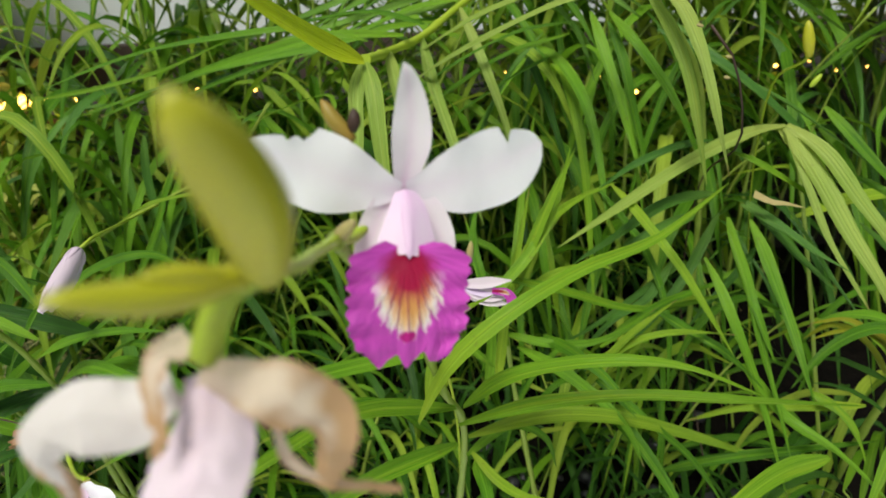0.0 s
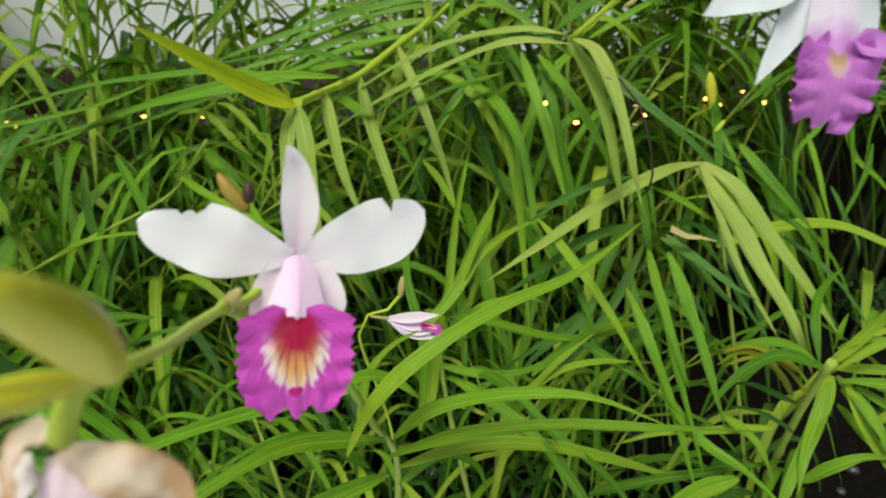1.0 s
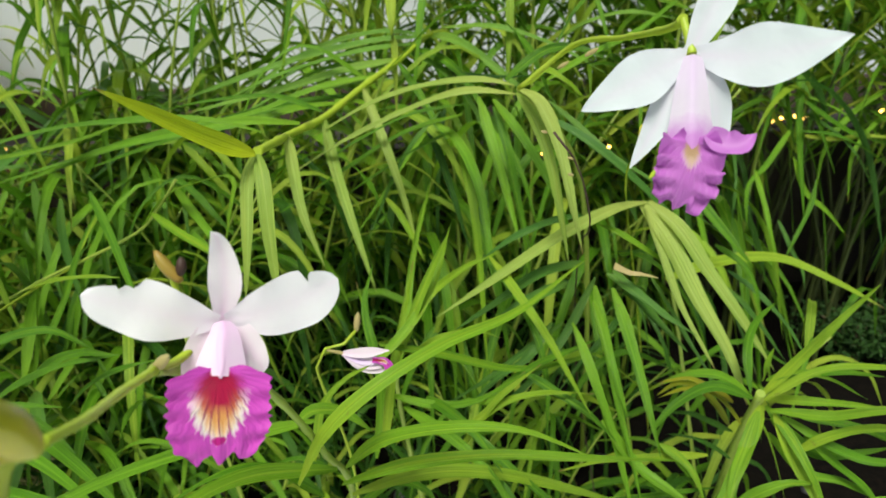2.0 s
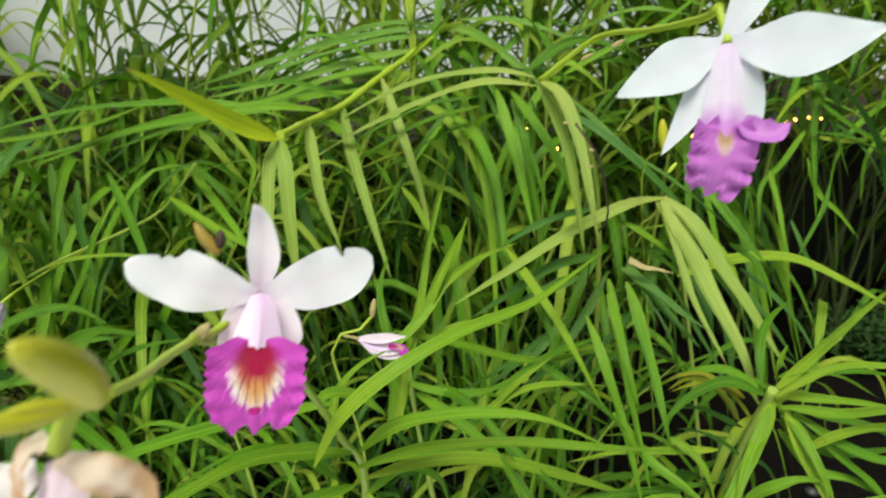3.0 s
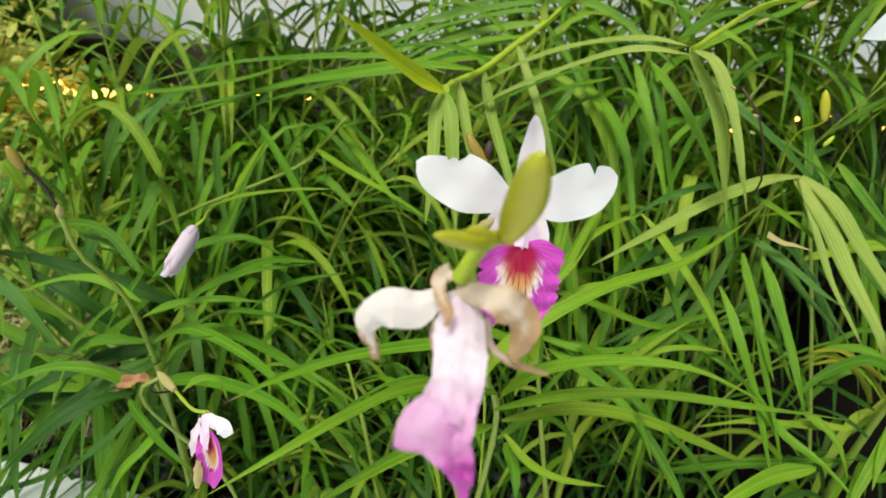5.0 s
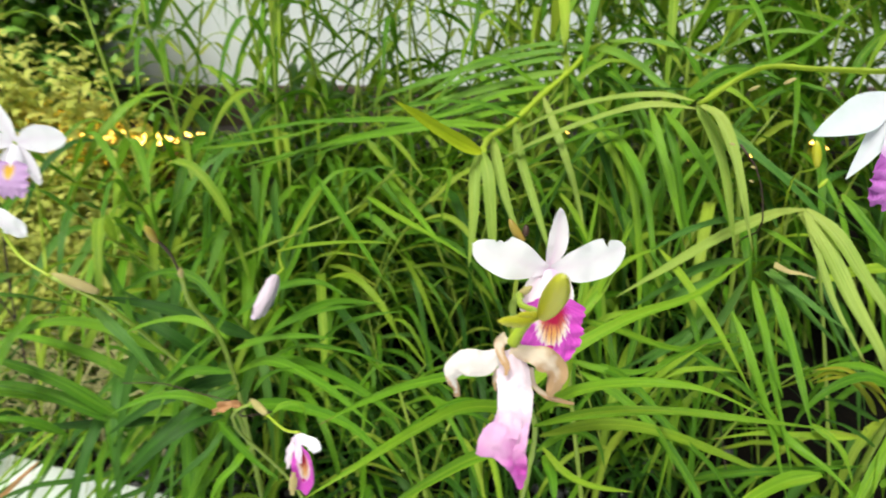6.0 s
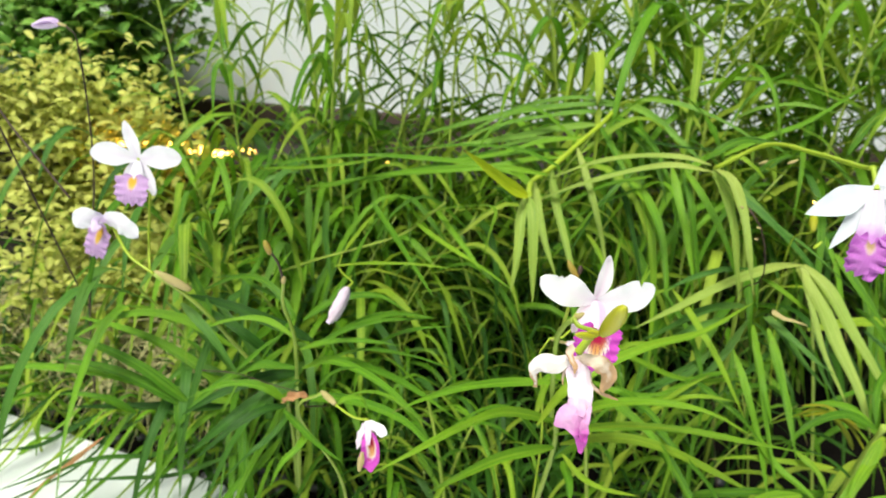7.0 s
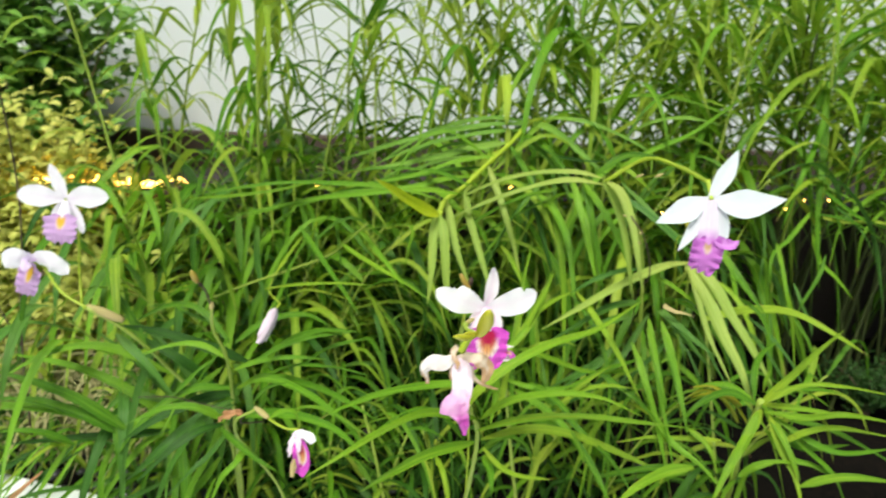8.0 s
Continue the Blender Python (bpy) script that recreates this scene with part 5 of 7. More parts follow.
leaf(middle, 0.0140, BLUE, (0.2515, 0.5500, 0.3778), (0.2094, 0.5300, 0.3739), (0.1749, 0.5100, 0.3586), (0.1378, 0.4900, 0.3420))
leaf(middle, 0.0120, BLUE, (0.2360, 0.5400, 0.3630), (0.1996, 0.5200, 0.3549), (0.1712, 0.5100, 0.3385), (0.1430, 0.5000, 0.3275))
leaf(middle, 0.0130, BLUE, (0.2767, 0.5500, 0.3703), (0.2923, 0.5300, 0.3521), (0.3104, 0.5200, 0.3333), (0.3287, 0.5000, 0.3173))
leaf(middle, 0.0100, GREEN, (0.2567, 0.5300, 0.3644), (0.2581, 0.5000, 0.3391), (0.2602, 0.4700, 0.3193), (0.2652, 0.4400, 0.2932), face=(0.2, -1, 0.3))
leaf(middle, 0.0075, FRESH, (0.0392, 0.4100, 0.2815), (0.0468, 0.4100, 0.3222), (0.0629, 0.4100, 0.3440), (0.0821, 0.4100, 0.3561))
leaf(middle, 0.0090, FRESH, (0.0837, 0.4500, 0.2642), (0.0892, 0.4600, 0.3126), (0.0974, 0.4700, 0.3552), (0.1070, 0.4900, 0.4006), face=(0.3, -1, 0.2))
leaf(middle, 0.0085, GREEN, (0.0761, 0.4600, 0.2469), (0.0803, 0.4700, 0.2919), (0.0747, 0.4900, 0.3313), (0.0600, 0.5100, 0.3767), face=(0.3, -1, 0.2))
leaf(middle, 0.0080, FRESH, (0.0767, 0.6200, 0.4202), (0.0895, 0.6100, 0.4063), (0.1005, 0.6000, 0.3898), (0.1141, 0.5900, 0.3654))
leaf(middle, 0.0100, GREEN, (0.1160, 0.4600, 0.3008), (0.1329, 0.4400, 0.3008), (0.1528, 0.4200, 0.2926), (0.1695, 0.4000, 0.2768))
leaf(middle, 0.0080, FRESH, (0.1421, 0.4400, 0.2694), (0.1602, 0.4400, 0.2988), (0.1759, 0.4400, 0.3179), (0.2013, 0.4500, 0.3337))
leaf(middle, 0.0075, FRESH, (0.1438, 0.4400, 0.2841), (0.1723, 0.4400, 0.3071), (0.2029, 0.4400, 0.3150), (0.2411, 0.4500, 0.3083))
leaf(middle, 0.0095, GREEN, (0.1909, 0.4600, 0.3212), (0.2135, 0.4500, 0.3094), (0.2332, 0.4400, 0.2999), (0.2553, 0.4300, 0.2804))
leaf(middle, 0.0070, BLUE, (0.2384, 0.5600, 0.3173), (0.2008, 0.5400, 0.2982), (0.1647, 0.5200, 0.2806), (0.1305, 0.5100, 0.2637))
leaf(middle, 0.0070, BLUE, (0.2937, 0.5600, 0.3291), (0.2700, 0.5400, 0.3102), (0.2538, 0.5300, 0.2985), (0.2292, 0.5200, 0.2704))
leaf(middle, 0.0110, GREEN, (0.2489, 0.5000, 0.3628), (0.2556, 0.4800, 0.3337), (0.2609, 0.4500, 0.2939), (0.2720, 0.4100, 0.2373), face=(0.2, -1, 0.3))
leaf(middle, 0.0125, GREEN, (0.2486, 0.4500, 0.2859), (0.2714, 0.4300, 0.2585), (0.2969, 0.4100, 0.2466), (0.3254, 0.3900, 0.2233))
leaf(middle, 0.0090, FRESH, (0.2904, 0.4400, 0.2716), (0.3032, 0.4300, 0.2651), (0.3116, 0.4200, 0.2552), (0.3166, 0.4100, 0.2386))
leaf(middle, 0.0140, FRESH, (0.2875, 0.4000, 0.2508), (0.2567, 0.3900, 0.2475), (0.2248, 0.3700, 0.2408), (0.1954, 0.3500, 0.2249))
leaf(middle, 0.0095, GREEN, (0.1561, 0.4300, 0.2640), (0.1728, 0.4100, 0.2539), (0.1895, 0.3900, 0.2351), (0.2032, 0.3700, 0.2110))
leaf(middle, 0.0080, FRESH, (0.3278, 0.4400, 0.2616), (0.2801, 0.4400, 0.2589), (0.2500, 0.4400, 0.2572), (0.2156, 0.4400, 0.2482))
leaf(clump, 0.0075, DIMYELLOW, (0.3602, 0.4600, 0.2740), (0.3379, 0.4600, 0.2994), (0.3156, 0.4600, 0.3062), (0.2935, 0.4600, 0.2986))
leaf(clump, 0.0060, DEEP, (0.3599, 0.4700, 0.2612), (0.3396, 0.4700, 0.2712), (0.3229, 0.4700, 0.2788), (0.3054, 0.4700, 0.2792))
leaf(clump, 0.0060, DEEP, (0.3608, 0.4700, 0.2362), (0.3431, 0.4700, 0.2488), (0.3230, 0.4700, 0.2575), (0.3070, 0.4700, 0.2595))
leaf(clump, 0.0110, FRESH, (0.3434, 0.4200, 0.2314), (0.3566, 0.4100, 0.2516), (0.3726, 0.4100, 0.2579), (0.3894, 0.4000, 0.2655))
leaf(clump, 0.0085, FRESH, (0.3849, 0.4300, 0.2687), (0.4025, 0.4200, 0.2897), (0.4288, 0.4100, 0.3026), (0.4778, 0.4000, 0.3026))
leaf(clump, 0.0085, GREEN, (0.3938, 0.4400, 0.2919), (0.4179, 0.4300, 0.2933), (0.4423, 0.4200, 0.2885), (0.4914, 0.4100, 0.2671))
leaf(clump, 0.0105, FRESH, (0.3971, 0.4000, 0.2387), (0.4168, 0.3900, 0.2562), (0.4365, 0.3800, 0.2670), (0.4721, 0.3700, 0.2714))
leaf(clump, 0.0085, GREEN, (0.3908, 0.4300, 0.2840), (0.4127, 0.4200, 0.2657), (0.4339, 0.4100, 0.2478), (0.4450, 0.4000, 0.2228))
leaf(clump, 0.0070, FRESH, (0.3713, 0.4550, 0.3155), (0.3882, 0.4500, 0.3246), (0.4074, 0.4400, 0.3244), (0.4319, 0.4300, 0.3135))
leaf(clump, 0.0060, FRESH, (0.3679, 0.4550, 0.3154), (0.3669, 0.4500, 0.3313), (0.3703, 0.4500, 0.3452))
leaf(clump, 0.0075, DIMYELLOW, (0.3514, 0.4600, 0.2943), (0.3322, 0.4600, 0.3063), (0.3138, 0.4600, 0.3148), (0.2927, 0.4600, 0.3116))
leaf(aside, 0.0110, FRESH, (0.5145, 0.9500, 0.5706), (0.5045, 0.9700, 0.6365), (0.4843, 1.0000, 0.6935), (0.4145, 1.0000, 0.7377))
leaf(aside, 0.0100, FRESH, (0.5368, 0.9500, 0.6053), (0.5095, 0.9700, 0.6746), (0.4719, 1.0000, 0.7403), (0.4176, 1.0200, 0.7916))
leaf(aside, 0.0110, FRESH, (0.5141, 0.9500, 0.6558), (0.5458, 0.9700, 0.7089), (0.5878, 0.9800, 0.7327), (0.6522, 1.0000, 0.7409))
leaf(aside, 0.0160, GREEN, (0.5988, 0.9500, 0.5993), (0.6270, 0.9600, 0.6709), (0.6676, 0.9700, 0.7238), (0.7391, 1.0000, 0.7706))
leaf(aside, 0.0130, FRESH, (0.5651, 0.9500, 0.5783), (0.5852, 0.9500, 0.6221), (0.6040, 0.9500, 0.6696), (0.6088, 0.9500, 0.7152))
leaf(aside, 0.0140, GREEN, (0.4613, 0.9000, 0.5239), (0.4887, 0.9200, 0.5710), (0.5247, 0.9300, 0.6007), (0.5997, 0.9400, 0.6184))
leaf(aside, 0.0110, FRESH, (0.3092, 0.9500, 0.5588), (0.3523, 0.9600, 0.6190), (0.4261, 0.9500, 0.6183), (0.4895, 0.9300, 0.5893))

# ---- canes with spent flowers beside the paving ----
left = thing("bamboo_orchid", (-0.24, 0.52, -0.03), "bamboo orchid cane ending in a dried brown bud", "orchid", "bamboo orchids in the bed")
cane(left, lambda s: 0.0030 - 0.0017 * s, STEM, (-0.24, 0.52, -0.03), (-0.222, 0.45, 0.20), (-0.196, 0.375, 0.335), (-0.180, 0.31, 0.40), (-0.1704, 0.287, 0.430), nodes=10, n=50)
cane(left, 0.0010, TWIG, (-0.1704, 0.287, 0.430), (-0.1715, 0.280, 0.447), (-0.1748, 0.2713, 0.4600), nodes=3, n=14, name="flower_stalk")
bud(left, REDBUD, (-0.1745, 0.272, 0.457), (-0.1775, 0.268, 0.4685), 0.0026, label="dried red-brown bud")
bud(left, SHEATH, (-0.1708, 0.287, 0.429), (-0.1690, 0.285, 0.4365), 0.0020, label="tan bract")
leaf(left, 0.0085, GREEN, (-0.1953, 0.3850, 0.3251), (-0.1632, 0.3750, 0.3424), (-0.1257, 0.3650, 0.3541), (-0.0880, 0.3520, 0.3610))
leaf(left, 0.0110, GREEN, (-0.1892, 0.4200, 0.2977), (-0.1465, 0.4000, 0.3122), (-0.0801, 0.3400, 0.3312), (-0.0224, 0.2900, 0.3334))
leaf(left, 0.0065, GREEN, (-0.1897, 0.4200, 0.2928), (-0.1356, 0.3800, 0.3362), (-0.0779, 0.3200, 0.3691), (-0.0312, 0.2700, 0.3883))
leaf(left, 0.0090, GREEN, (-0.1790, 0.4500, 0.3198), (-0.1354, 0.4200, 0.3539), (-0.1011, 0.4000, 0.3715), (-0.0612, 0.3700, 0.3845))
leaf(left, 0.0100, GREEN, (-0.2055, 0.4000, 0.3289), (-0.2399, 0.4000, 0.3436), (-0.2842, 0.4000, 0.3346), (-0.3369, 0.4000, 0.3046))
leaf(left, 0.0120, GREEN, (-0.2032, 0.4000, 0.2966), (-0.2528, 0.4000, 0.2895), (-0.3184, 0.4100, 0.2336), (-0.3804, 0.4200, 0.1438))
leaf(left, 0.0130, DEEP, (-0.2018, 0.4000, 0.2834), (-0.2250, 0.3800, 0.2701), (-0.2536, 0.3600, 0.2236), (-0.2761, 0.3400, 0.1567))
leaf(left, 0.0110, GREEN, (-0.1988, 0.4000, 0.2972), (-0.1584, 0.3800, 0.3217), (-0.1033, 0.3500, 0.3220), (-0.0522, 0.3200, 0.3068))
leaf(left, 0.0100, GREEN, (-0.2070, 0.4200, 0.3403), (-0.1729, 0.4200, 0.3673), (-0.1276, 0.4100, 0.3827), (-0.0950, 0.4000, 0.3749))
leaf(left, 0.0090, GREEN, (-0.2134, 0.4200, 0.3395), (-0.2542, 0.4400, 0.3669), (-0.2906, 0.4400, 0.3691), (-0.3383, 0.4400, 0.3431))
leaf(left, 0.0120, GREEN, (-0.1952, 0.4000, 0.2642), (-0.1336, 0.3600, 0.2941), (-0.0753, 0.3300, 0.3007), (-0.0316, 0.3000, 0.2844))

arch = thing("bamboo_orchid", (-0.48, 0.86, 0.02), "thin arching orchid cane with a faded hanging flower", "orchid", "bamboo orchids in the bed")
cane(arch, lambda s: 0.0022 - 0.0010 * s, STEM, (-0.48, 0.86, 0.02), (-0.50, 0.80, 0.20), (-0.4740, 0.7200, 0.2419), (-0.3718, 0.6800, 0.2845), (-0.2714, 0.6400, 0.3362), (-0.1598, 0.6000, 0.3905), (-0.1227, 0.5800, 0.4207), (-0.0902, 0.5500, 0.4529), nodes=12, n=60)
leaf(arch, 0.0070, FRESH, (-0.2093, 0.5200, 0.3690), (-0.1368, 0.4400, 0.4051), (-0.0875, 0.4000, 0.4225), (-0.0462, 0.3600, 0.4365))
leaf(arch, 0.0085, GREEN, (-0.1912, 0.6000, 0.4333), (-0.1470, 0.5400, 0.4116), (-0.1067, 0.4800, 0.3937), (-0.0708, 0.4270, 0.3787))
leaf(arch, 0.0105, FRESH, (-0.1282, 0.5800, 0.4171), (-0.0928, 0.5500, 0.4058), (-0.0431, 0.5100, 0.3959), (0.0038, 0.4770, 0.3820))
leaf(arch, 0.0090, GREEN, (-0.1145, 0.6000, 0.4382), (-0.0874, 0.5700, 0.4206), (-0.0593, 0.5400, 0.4027), (-0.0264, 0.5000, 0.3804))
leaf(arch, 0.0075, FRESH, (-0.1522, 0.6000, 0.3939), (-0.1087, 0.5700, 0.4348), (-0.0533, 0.5300, 0.4577), (-0.0293, 0.5100, 0.4603), (-0.0319, 0.5000, 0.4367), (-0.0357, 0.4900, 0.4062))
leaf(arch, 0.0080, GREEN, (-0.2340, 0.5600, 0.2990), (-0.2078, 0.5600, 0.3424), (-0.1926, 0.5700, 0.3861), (-0.1723, 0.5800, 0.4265))
leaf(arch, 0.0075, GREEN, (-0.3387, 0.6000, 0.2747), (-0.3221, 0.6000, 0.3084), (-0.3060, 0.6000, 0.3408), (-0.2883, 0.6000, 0.3634))
stalk_top = Vector((-0.1475, 0.3787, 0.3981))
cane(arch, 0.0009, STALK, (-0.2341, 0.6200, 0.3524), (-0.1967, 0.5000, 0.3739), stalk_top + Vector((0.004, 0.004, 0.004)), stalk_top, nodes=2, n=16, name="flower_stalk")
faded = ovary(arch, "flower", [stalk_top, stalk_top + Vector((-0.0008, -0.002, -0.002))], 0.0012, 0.0022, SHEATH, "faded lilac-white flower, folded shut")
tip = Vector((-0.1525, 0.350, 0.3775))
for i in range(5):
    a = i * 1.2566
    off = Vector((math.cos(a), 0.4 * math.sin(a), 0.5 * math.sin(a))) * 0.0050
    part("petal", sheet(bmesh.new(), [stalk_top, stalk_top.lerp(tip, 0.4) + off, stalk_top.lerp(tip, 0.8) + off * 0.9, tip + off * 0.75], lambda s: 0.0056 * (0.55 + 0.45 * math.sin(min(1, s / 0.2) * 1.57)) * max(0.7, 1 - max(0, (s - 0.85) / 0.15) ** 2 * 0.3), off + Vector((0, -0.0012, 0.0008)), 14, 6, -0.35), ROSY, faded)
part("petal", pod(bmesh.new(), stalk_top, tip + (tip - stalk_top) * 0.12, 0.0054, 12, 14), ROSY, faded)
part("lip", sheet(bmesh.new(), [tip + Vector((0.001, 0.004, 0.003)), tip + Vector((-0.001, -0.001, -0.001)), tip + Vector((-0.002, -0.003, -0.003))], lambda s: 0.003 * (1 - 0.4 * s), (0, -0.9, 0.3), 6, 4, 0.2), LILAC, faded, "lilac lip tip")

# the shrivelled magenta flower with the tan bud above it, and the white flower below
spent = thing("bamboo_orchid", (-0.16, 0.47, -0.03), "orchid stalk with a half-closed magenta and white flower", "orchid", "bamboo orchids in the bed")
MT = Vector((-0.0925, 0.2726, 0.3320))
knee = Vector((-0.1510, 0.3300, 0.3151))
cane(spent, lambda s: 0.0020 - 0.0008 * s, STEM, (-0.16, 0.47, -0.03), (-0.155, 0.42, 0.15), (-0.1850, 0.3600, 0.2701), knee, nodes=6, n=30)
cane(spent, 0.0010, STALK, knee, (-0.1307, 0.3100, 0.3168), (-0.1077, 0.2850, 0.3243), MT, nodes=2, n=16, name="flower_stalk")
bud(spent, SHEATH, (-0.1317, 0.3100, 0.3179), (-0.1508, 0.3250, 0.3197), 0.0030, label="tan and green bud sheath")
half_shut = ovary(spent, "flower", [MT, MT + Vector((0, -0.001, -0.004))], 0.0015, 0.0024, SHEATH, "half-closed white and magenta flower")


def mpetal(name, mat, half, face, *pts, cup=0.2, ruffle=0.0006, label=""):
    return part(name, sheet(bmesh.new(), pts, half, face, 18, 8, cup, ruffle, 2.5), mat, half_shut, label)


mpetal("petal", PALE, profile((0, 0.0016), (0.35, 0.0036), (0.8, 0.0042), (1, 0.0030)), (0.2, -0.9, 0.3), (-0.0949, 0.2710, 0.3296), (-0.0867, 0.2660, 0.3316), (-0.0799, 0.2630, 0.3308), (-0.0766, 0.2630, 0.3258), cup=-0.2)
mpetal("petal", ROSY, profile((0, 0.0014), (0.4, 0.0032), (0.8, 0.0026), (1, 0.0010)), (-0.4, -0.9, 0.2), (-0.0964, 0.2720, 0.3287), (-0.0967, 0.2660, 0.3258), (-0.0969, 0.2620, 0.3200), (-0.0976, 0.2620, 0.3115), cup=-0.5)
mpetal("sepal", HOOD, profile((0, 0.0014), (0.4, 0.0030), (1, 0.0016)), (0, -0.9, 0.5), (-0.0949, 0.2710, 0.3292), (-0.0898, 0.2620, 0.3285), (-0.0881, 0.2590, 0.3233), (-0.0879, 0.2590, 0.3186), cup=-0.5)
mpetal("lip", LIP, profile((0, 0.0030), (0.25, 0.0066), (0.6, 0.0082), (0.9, 0.0066), (1, 0.0040)), (-0.1, -0.95, 0.2), (-0.0930, 0.2680, 0.3267), (-0.0872, 0.2630, 0.3213), (-0.0848, 0.2610, 0.3119), (-0.0893, 0.2620, 0.2959), cup=0.45, ruffle=0.0010, label="folded magenta lip")
mpetal("column", SHEATH, profile((0, 0.0014), (0.5, 0.0028), (1, 0.0016)), (0, -0.95, 0.2), (-0.0918, 0.2580, 0.3125), (-0.0925, 0.2570, 0.3048), (-0.0936, 0.2570, 0.2953), cup=-0.6, label="cream column")
leaf(spent, 0.0080, GREEN, (-0.2044, 0.3700, 0.2651), (-0.1715, 0.3400, 0.2669), (-0.1464, 0.3200, 0.2670), (-0.1206, 0.3000, 0.2698))
leaf(spent, 0.0060, GREEN, (-0.1389, 0.3300, 0.3035), (-0.1267, 0.3300, 0.3140), (-0.1137, 0.3300, 0.3148), (-0.1089, 0.3300, 0.3023))
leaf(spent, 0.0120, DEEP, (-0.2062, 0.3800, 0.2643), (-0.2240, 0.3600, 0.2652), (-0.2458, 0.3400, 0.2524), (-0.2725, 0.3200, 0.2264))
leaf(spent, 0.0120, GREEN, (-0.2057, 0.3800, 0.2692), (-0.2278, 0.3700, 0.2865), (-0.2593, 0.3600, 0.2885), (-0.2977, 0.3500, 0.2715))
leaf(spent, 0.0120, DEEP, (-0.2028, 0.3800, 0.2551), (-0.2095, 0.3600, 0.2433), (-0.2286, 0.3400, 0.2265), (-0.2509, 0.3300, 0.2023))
leaf(spent, 0.0100, GREEN, (-0.1740, 0.3600, 0.2528), (-0.1756, 0.3400, 0.2482), (-0.1873, 0.3300, 0.2356), (-0.1958, 0.3200, 0.2146))
orange = Vector((-0.1845, 0.3496, 0.2923))
dead = thing("dead_leaf", orange, "curled orange-brown dead leaf caught on a stalk", "leaf")
part("blade", sheet(bmesh.new(), [orange + Vector((-0.012, 0, -0.006)), orange + Vector((-0.004, -0.003, 0.001)), orange + Vector((0.006, 0, 0.004)), orange + Vector((0.014, 0.003, 0.002))], lambda s: 0.0040 * math.sin(0.3 + 2.6 * s), (0, -0.6, 0.8), 20, 8, 0.9, 0.0022, 3.0, crumple=0.0022), DRY, dead)
part("stalk", tube(bmesh.new(), [orange + Vector((0.014, 0.003, 0.002)), orange + Vector((0.006, 0.01, -0.012)), (-0.170, 0.40, 0.26)], 0.0008, 10, 6), TWIG, dead)
part("stalk", tube(bmesh.new(), [orange + Vector((0.002, 0.003, 0.006)), (-0.2228, 0.3700, 0.2917), (-0.2606, 0.3800, 0.2911), (-0.2973, 0.3800, 0.2879)], 0.0005, 16, 6, 4), TWIG, dead)

white_low = thing("bamboo_orchid", (-0.10, 0.42, -0.03), "orchid stalk with an open white flower low down", "orchid", "bamboo orchids in the bed")
WL = Vector((-0.0841, 0.2350, 0.2643))
cane(white_low, 0.0016, STEM, (-0.10, 0.42, -0.03), (-0.098, 0.36, 0.12), WL + Vector((0.004, 0.02, -0.03)), WL + Vector((0, 0.006, -0.002)), nodes=6, n=30)
M5 = frame_of(WL, (1, 0.1, -0.1), (0.05, -0.15, 1))
lowflower = ovary(white_low, "flower", [WL + Vector((0, 0.006, -0.002)), WL], 0.0014, 0.0018, STALK, "open white orchid flower with a violet lip")
petal(lowflower, "petal", M5, [(-1, 0, 0), (-7, 4, 2), (-14, 12, 2), (-16, 23, 1)], oval(6.0, 0.5, 0.35, 1.8), PALE, 0.1, 0.4)
petal(lowflower, "petal", M5, [(1, 0, 0), (8, 6, 2), (18, 9, 2), (29, 7, 1)], oval(7.5, 0.5, 0.35, 1.8), PALE, 0.1, 0.4)
petal(lowflower, "sepal", M5, [(0, 1, -1), (0, 6, -1), (2, 12, -1), (3, 17, 0)], oval(4.0, 0.5, 0.5, 1.8), PALE, 0.1, 0.2)
petal(lowflower, "sepal", M5, [(-1, -1, 0), (-6, -9, 1), (-9, -17, 1)], oval(4.0, 0.5, 0.5, 1.8), PALE, 0.1, 0.2)
petal(lowflower, "sepal", M5, [(1, -1, 0), (6, -9, 1), (9, -17, 1)], oval(4.0, 0.5, 0.5, 1.8), PALE, 0.1, 0.2)
lip_of(lowflower, M5, [(0, -2, 2), (0, -8, 8), (0, -14, 13), (0, -20, 16), (0, -27, 16)], 9.5, LIP3, (0, 0.4, 0.9), 1.2)

# ---- the cane with two mauve-lipped flowers ----
mauve = thing("bamboo_orchid", (-0.26, 0.56, -0.03), "bamboo orchid with an open and a fading pale flower", "orchid", "bamboo orchids in the bed")
F4 = Vector((-0.3531, 0.3750, 0.4967))
F5 = Vector((-0.3876, 0.3700, 0.4316))
cane(mauve, lambda s: 0.0030 - 0.0014 * s, STEM, (-0.26, 0.56, -0.03), (-0.2423, 0.4700, 0.2057), (-0.2768, 0.4300, 0.2862), (-0.3069, 0.3900, 0.3546), (-0.3390, 0.3700, 0.3881), nodes=9, n=44)
cane(mauve, 0.0013, STALK, (-0.3390, 0.3700, 0.3881), (-0.3652, 0.3720, 0.4024), F5 + Vector((0.004, 0.006, -0.006)), F5 + Vector((0, 0.004, 0)), nodes=3, n=16, name="flower_stalk")
cane(mauve, 0.0012, STALK, (-0.3444, 0.3720, 0.3910), (-0.3528, 0.3850, 0.4213), F4 + Vector((0.003, 0.012, -0.016)), F4 + Vector((0, 0.005, 0)), nodes=3, n=16, name="flower_stalk")
bud(mauve, SHEATH, (-0.3098, 0.3850, 0.3704), (-0.3401, 0.3720, 0.3903), 0.0046, label="tan papery sheath")
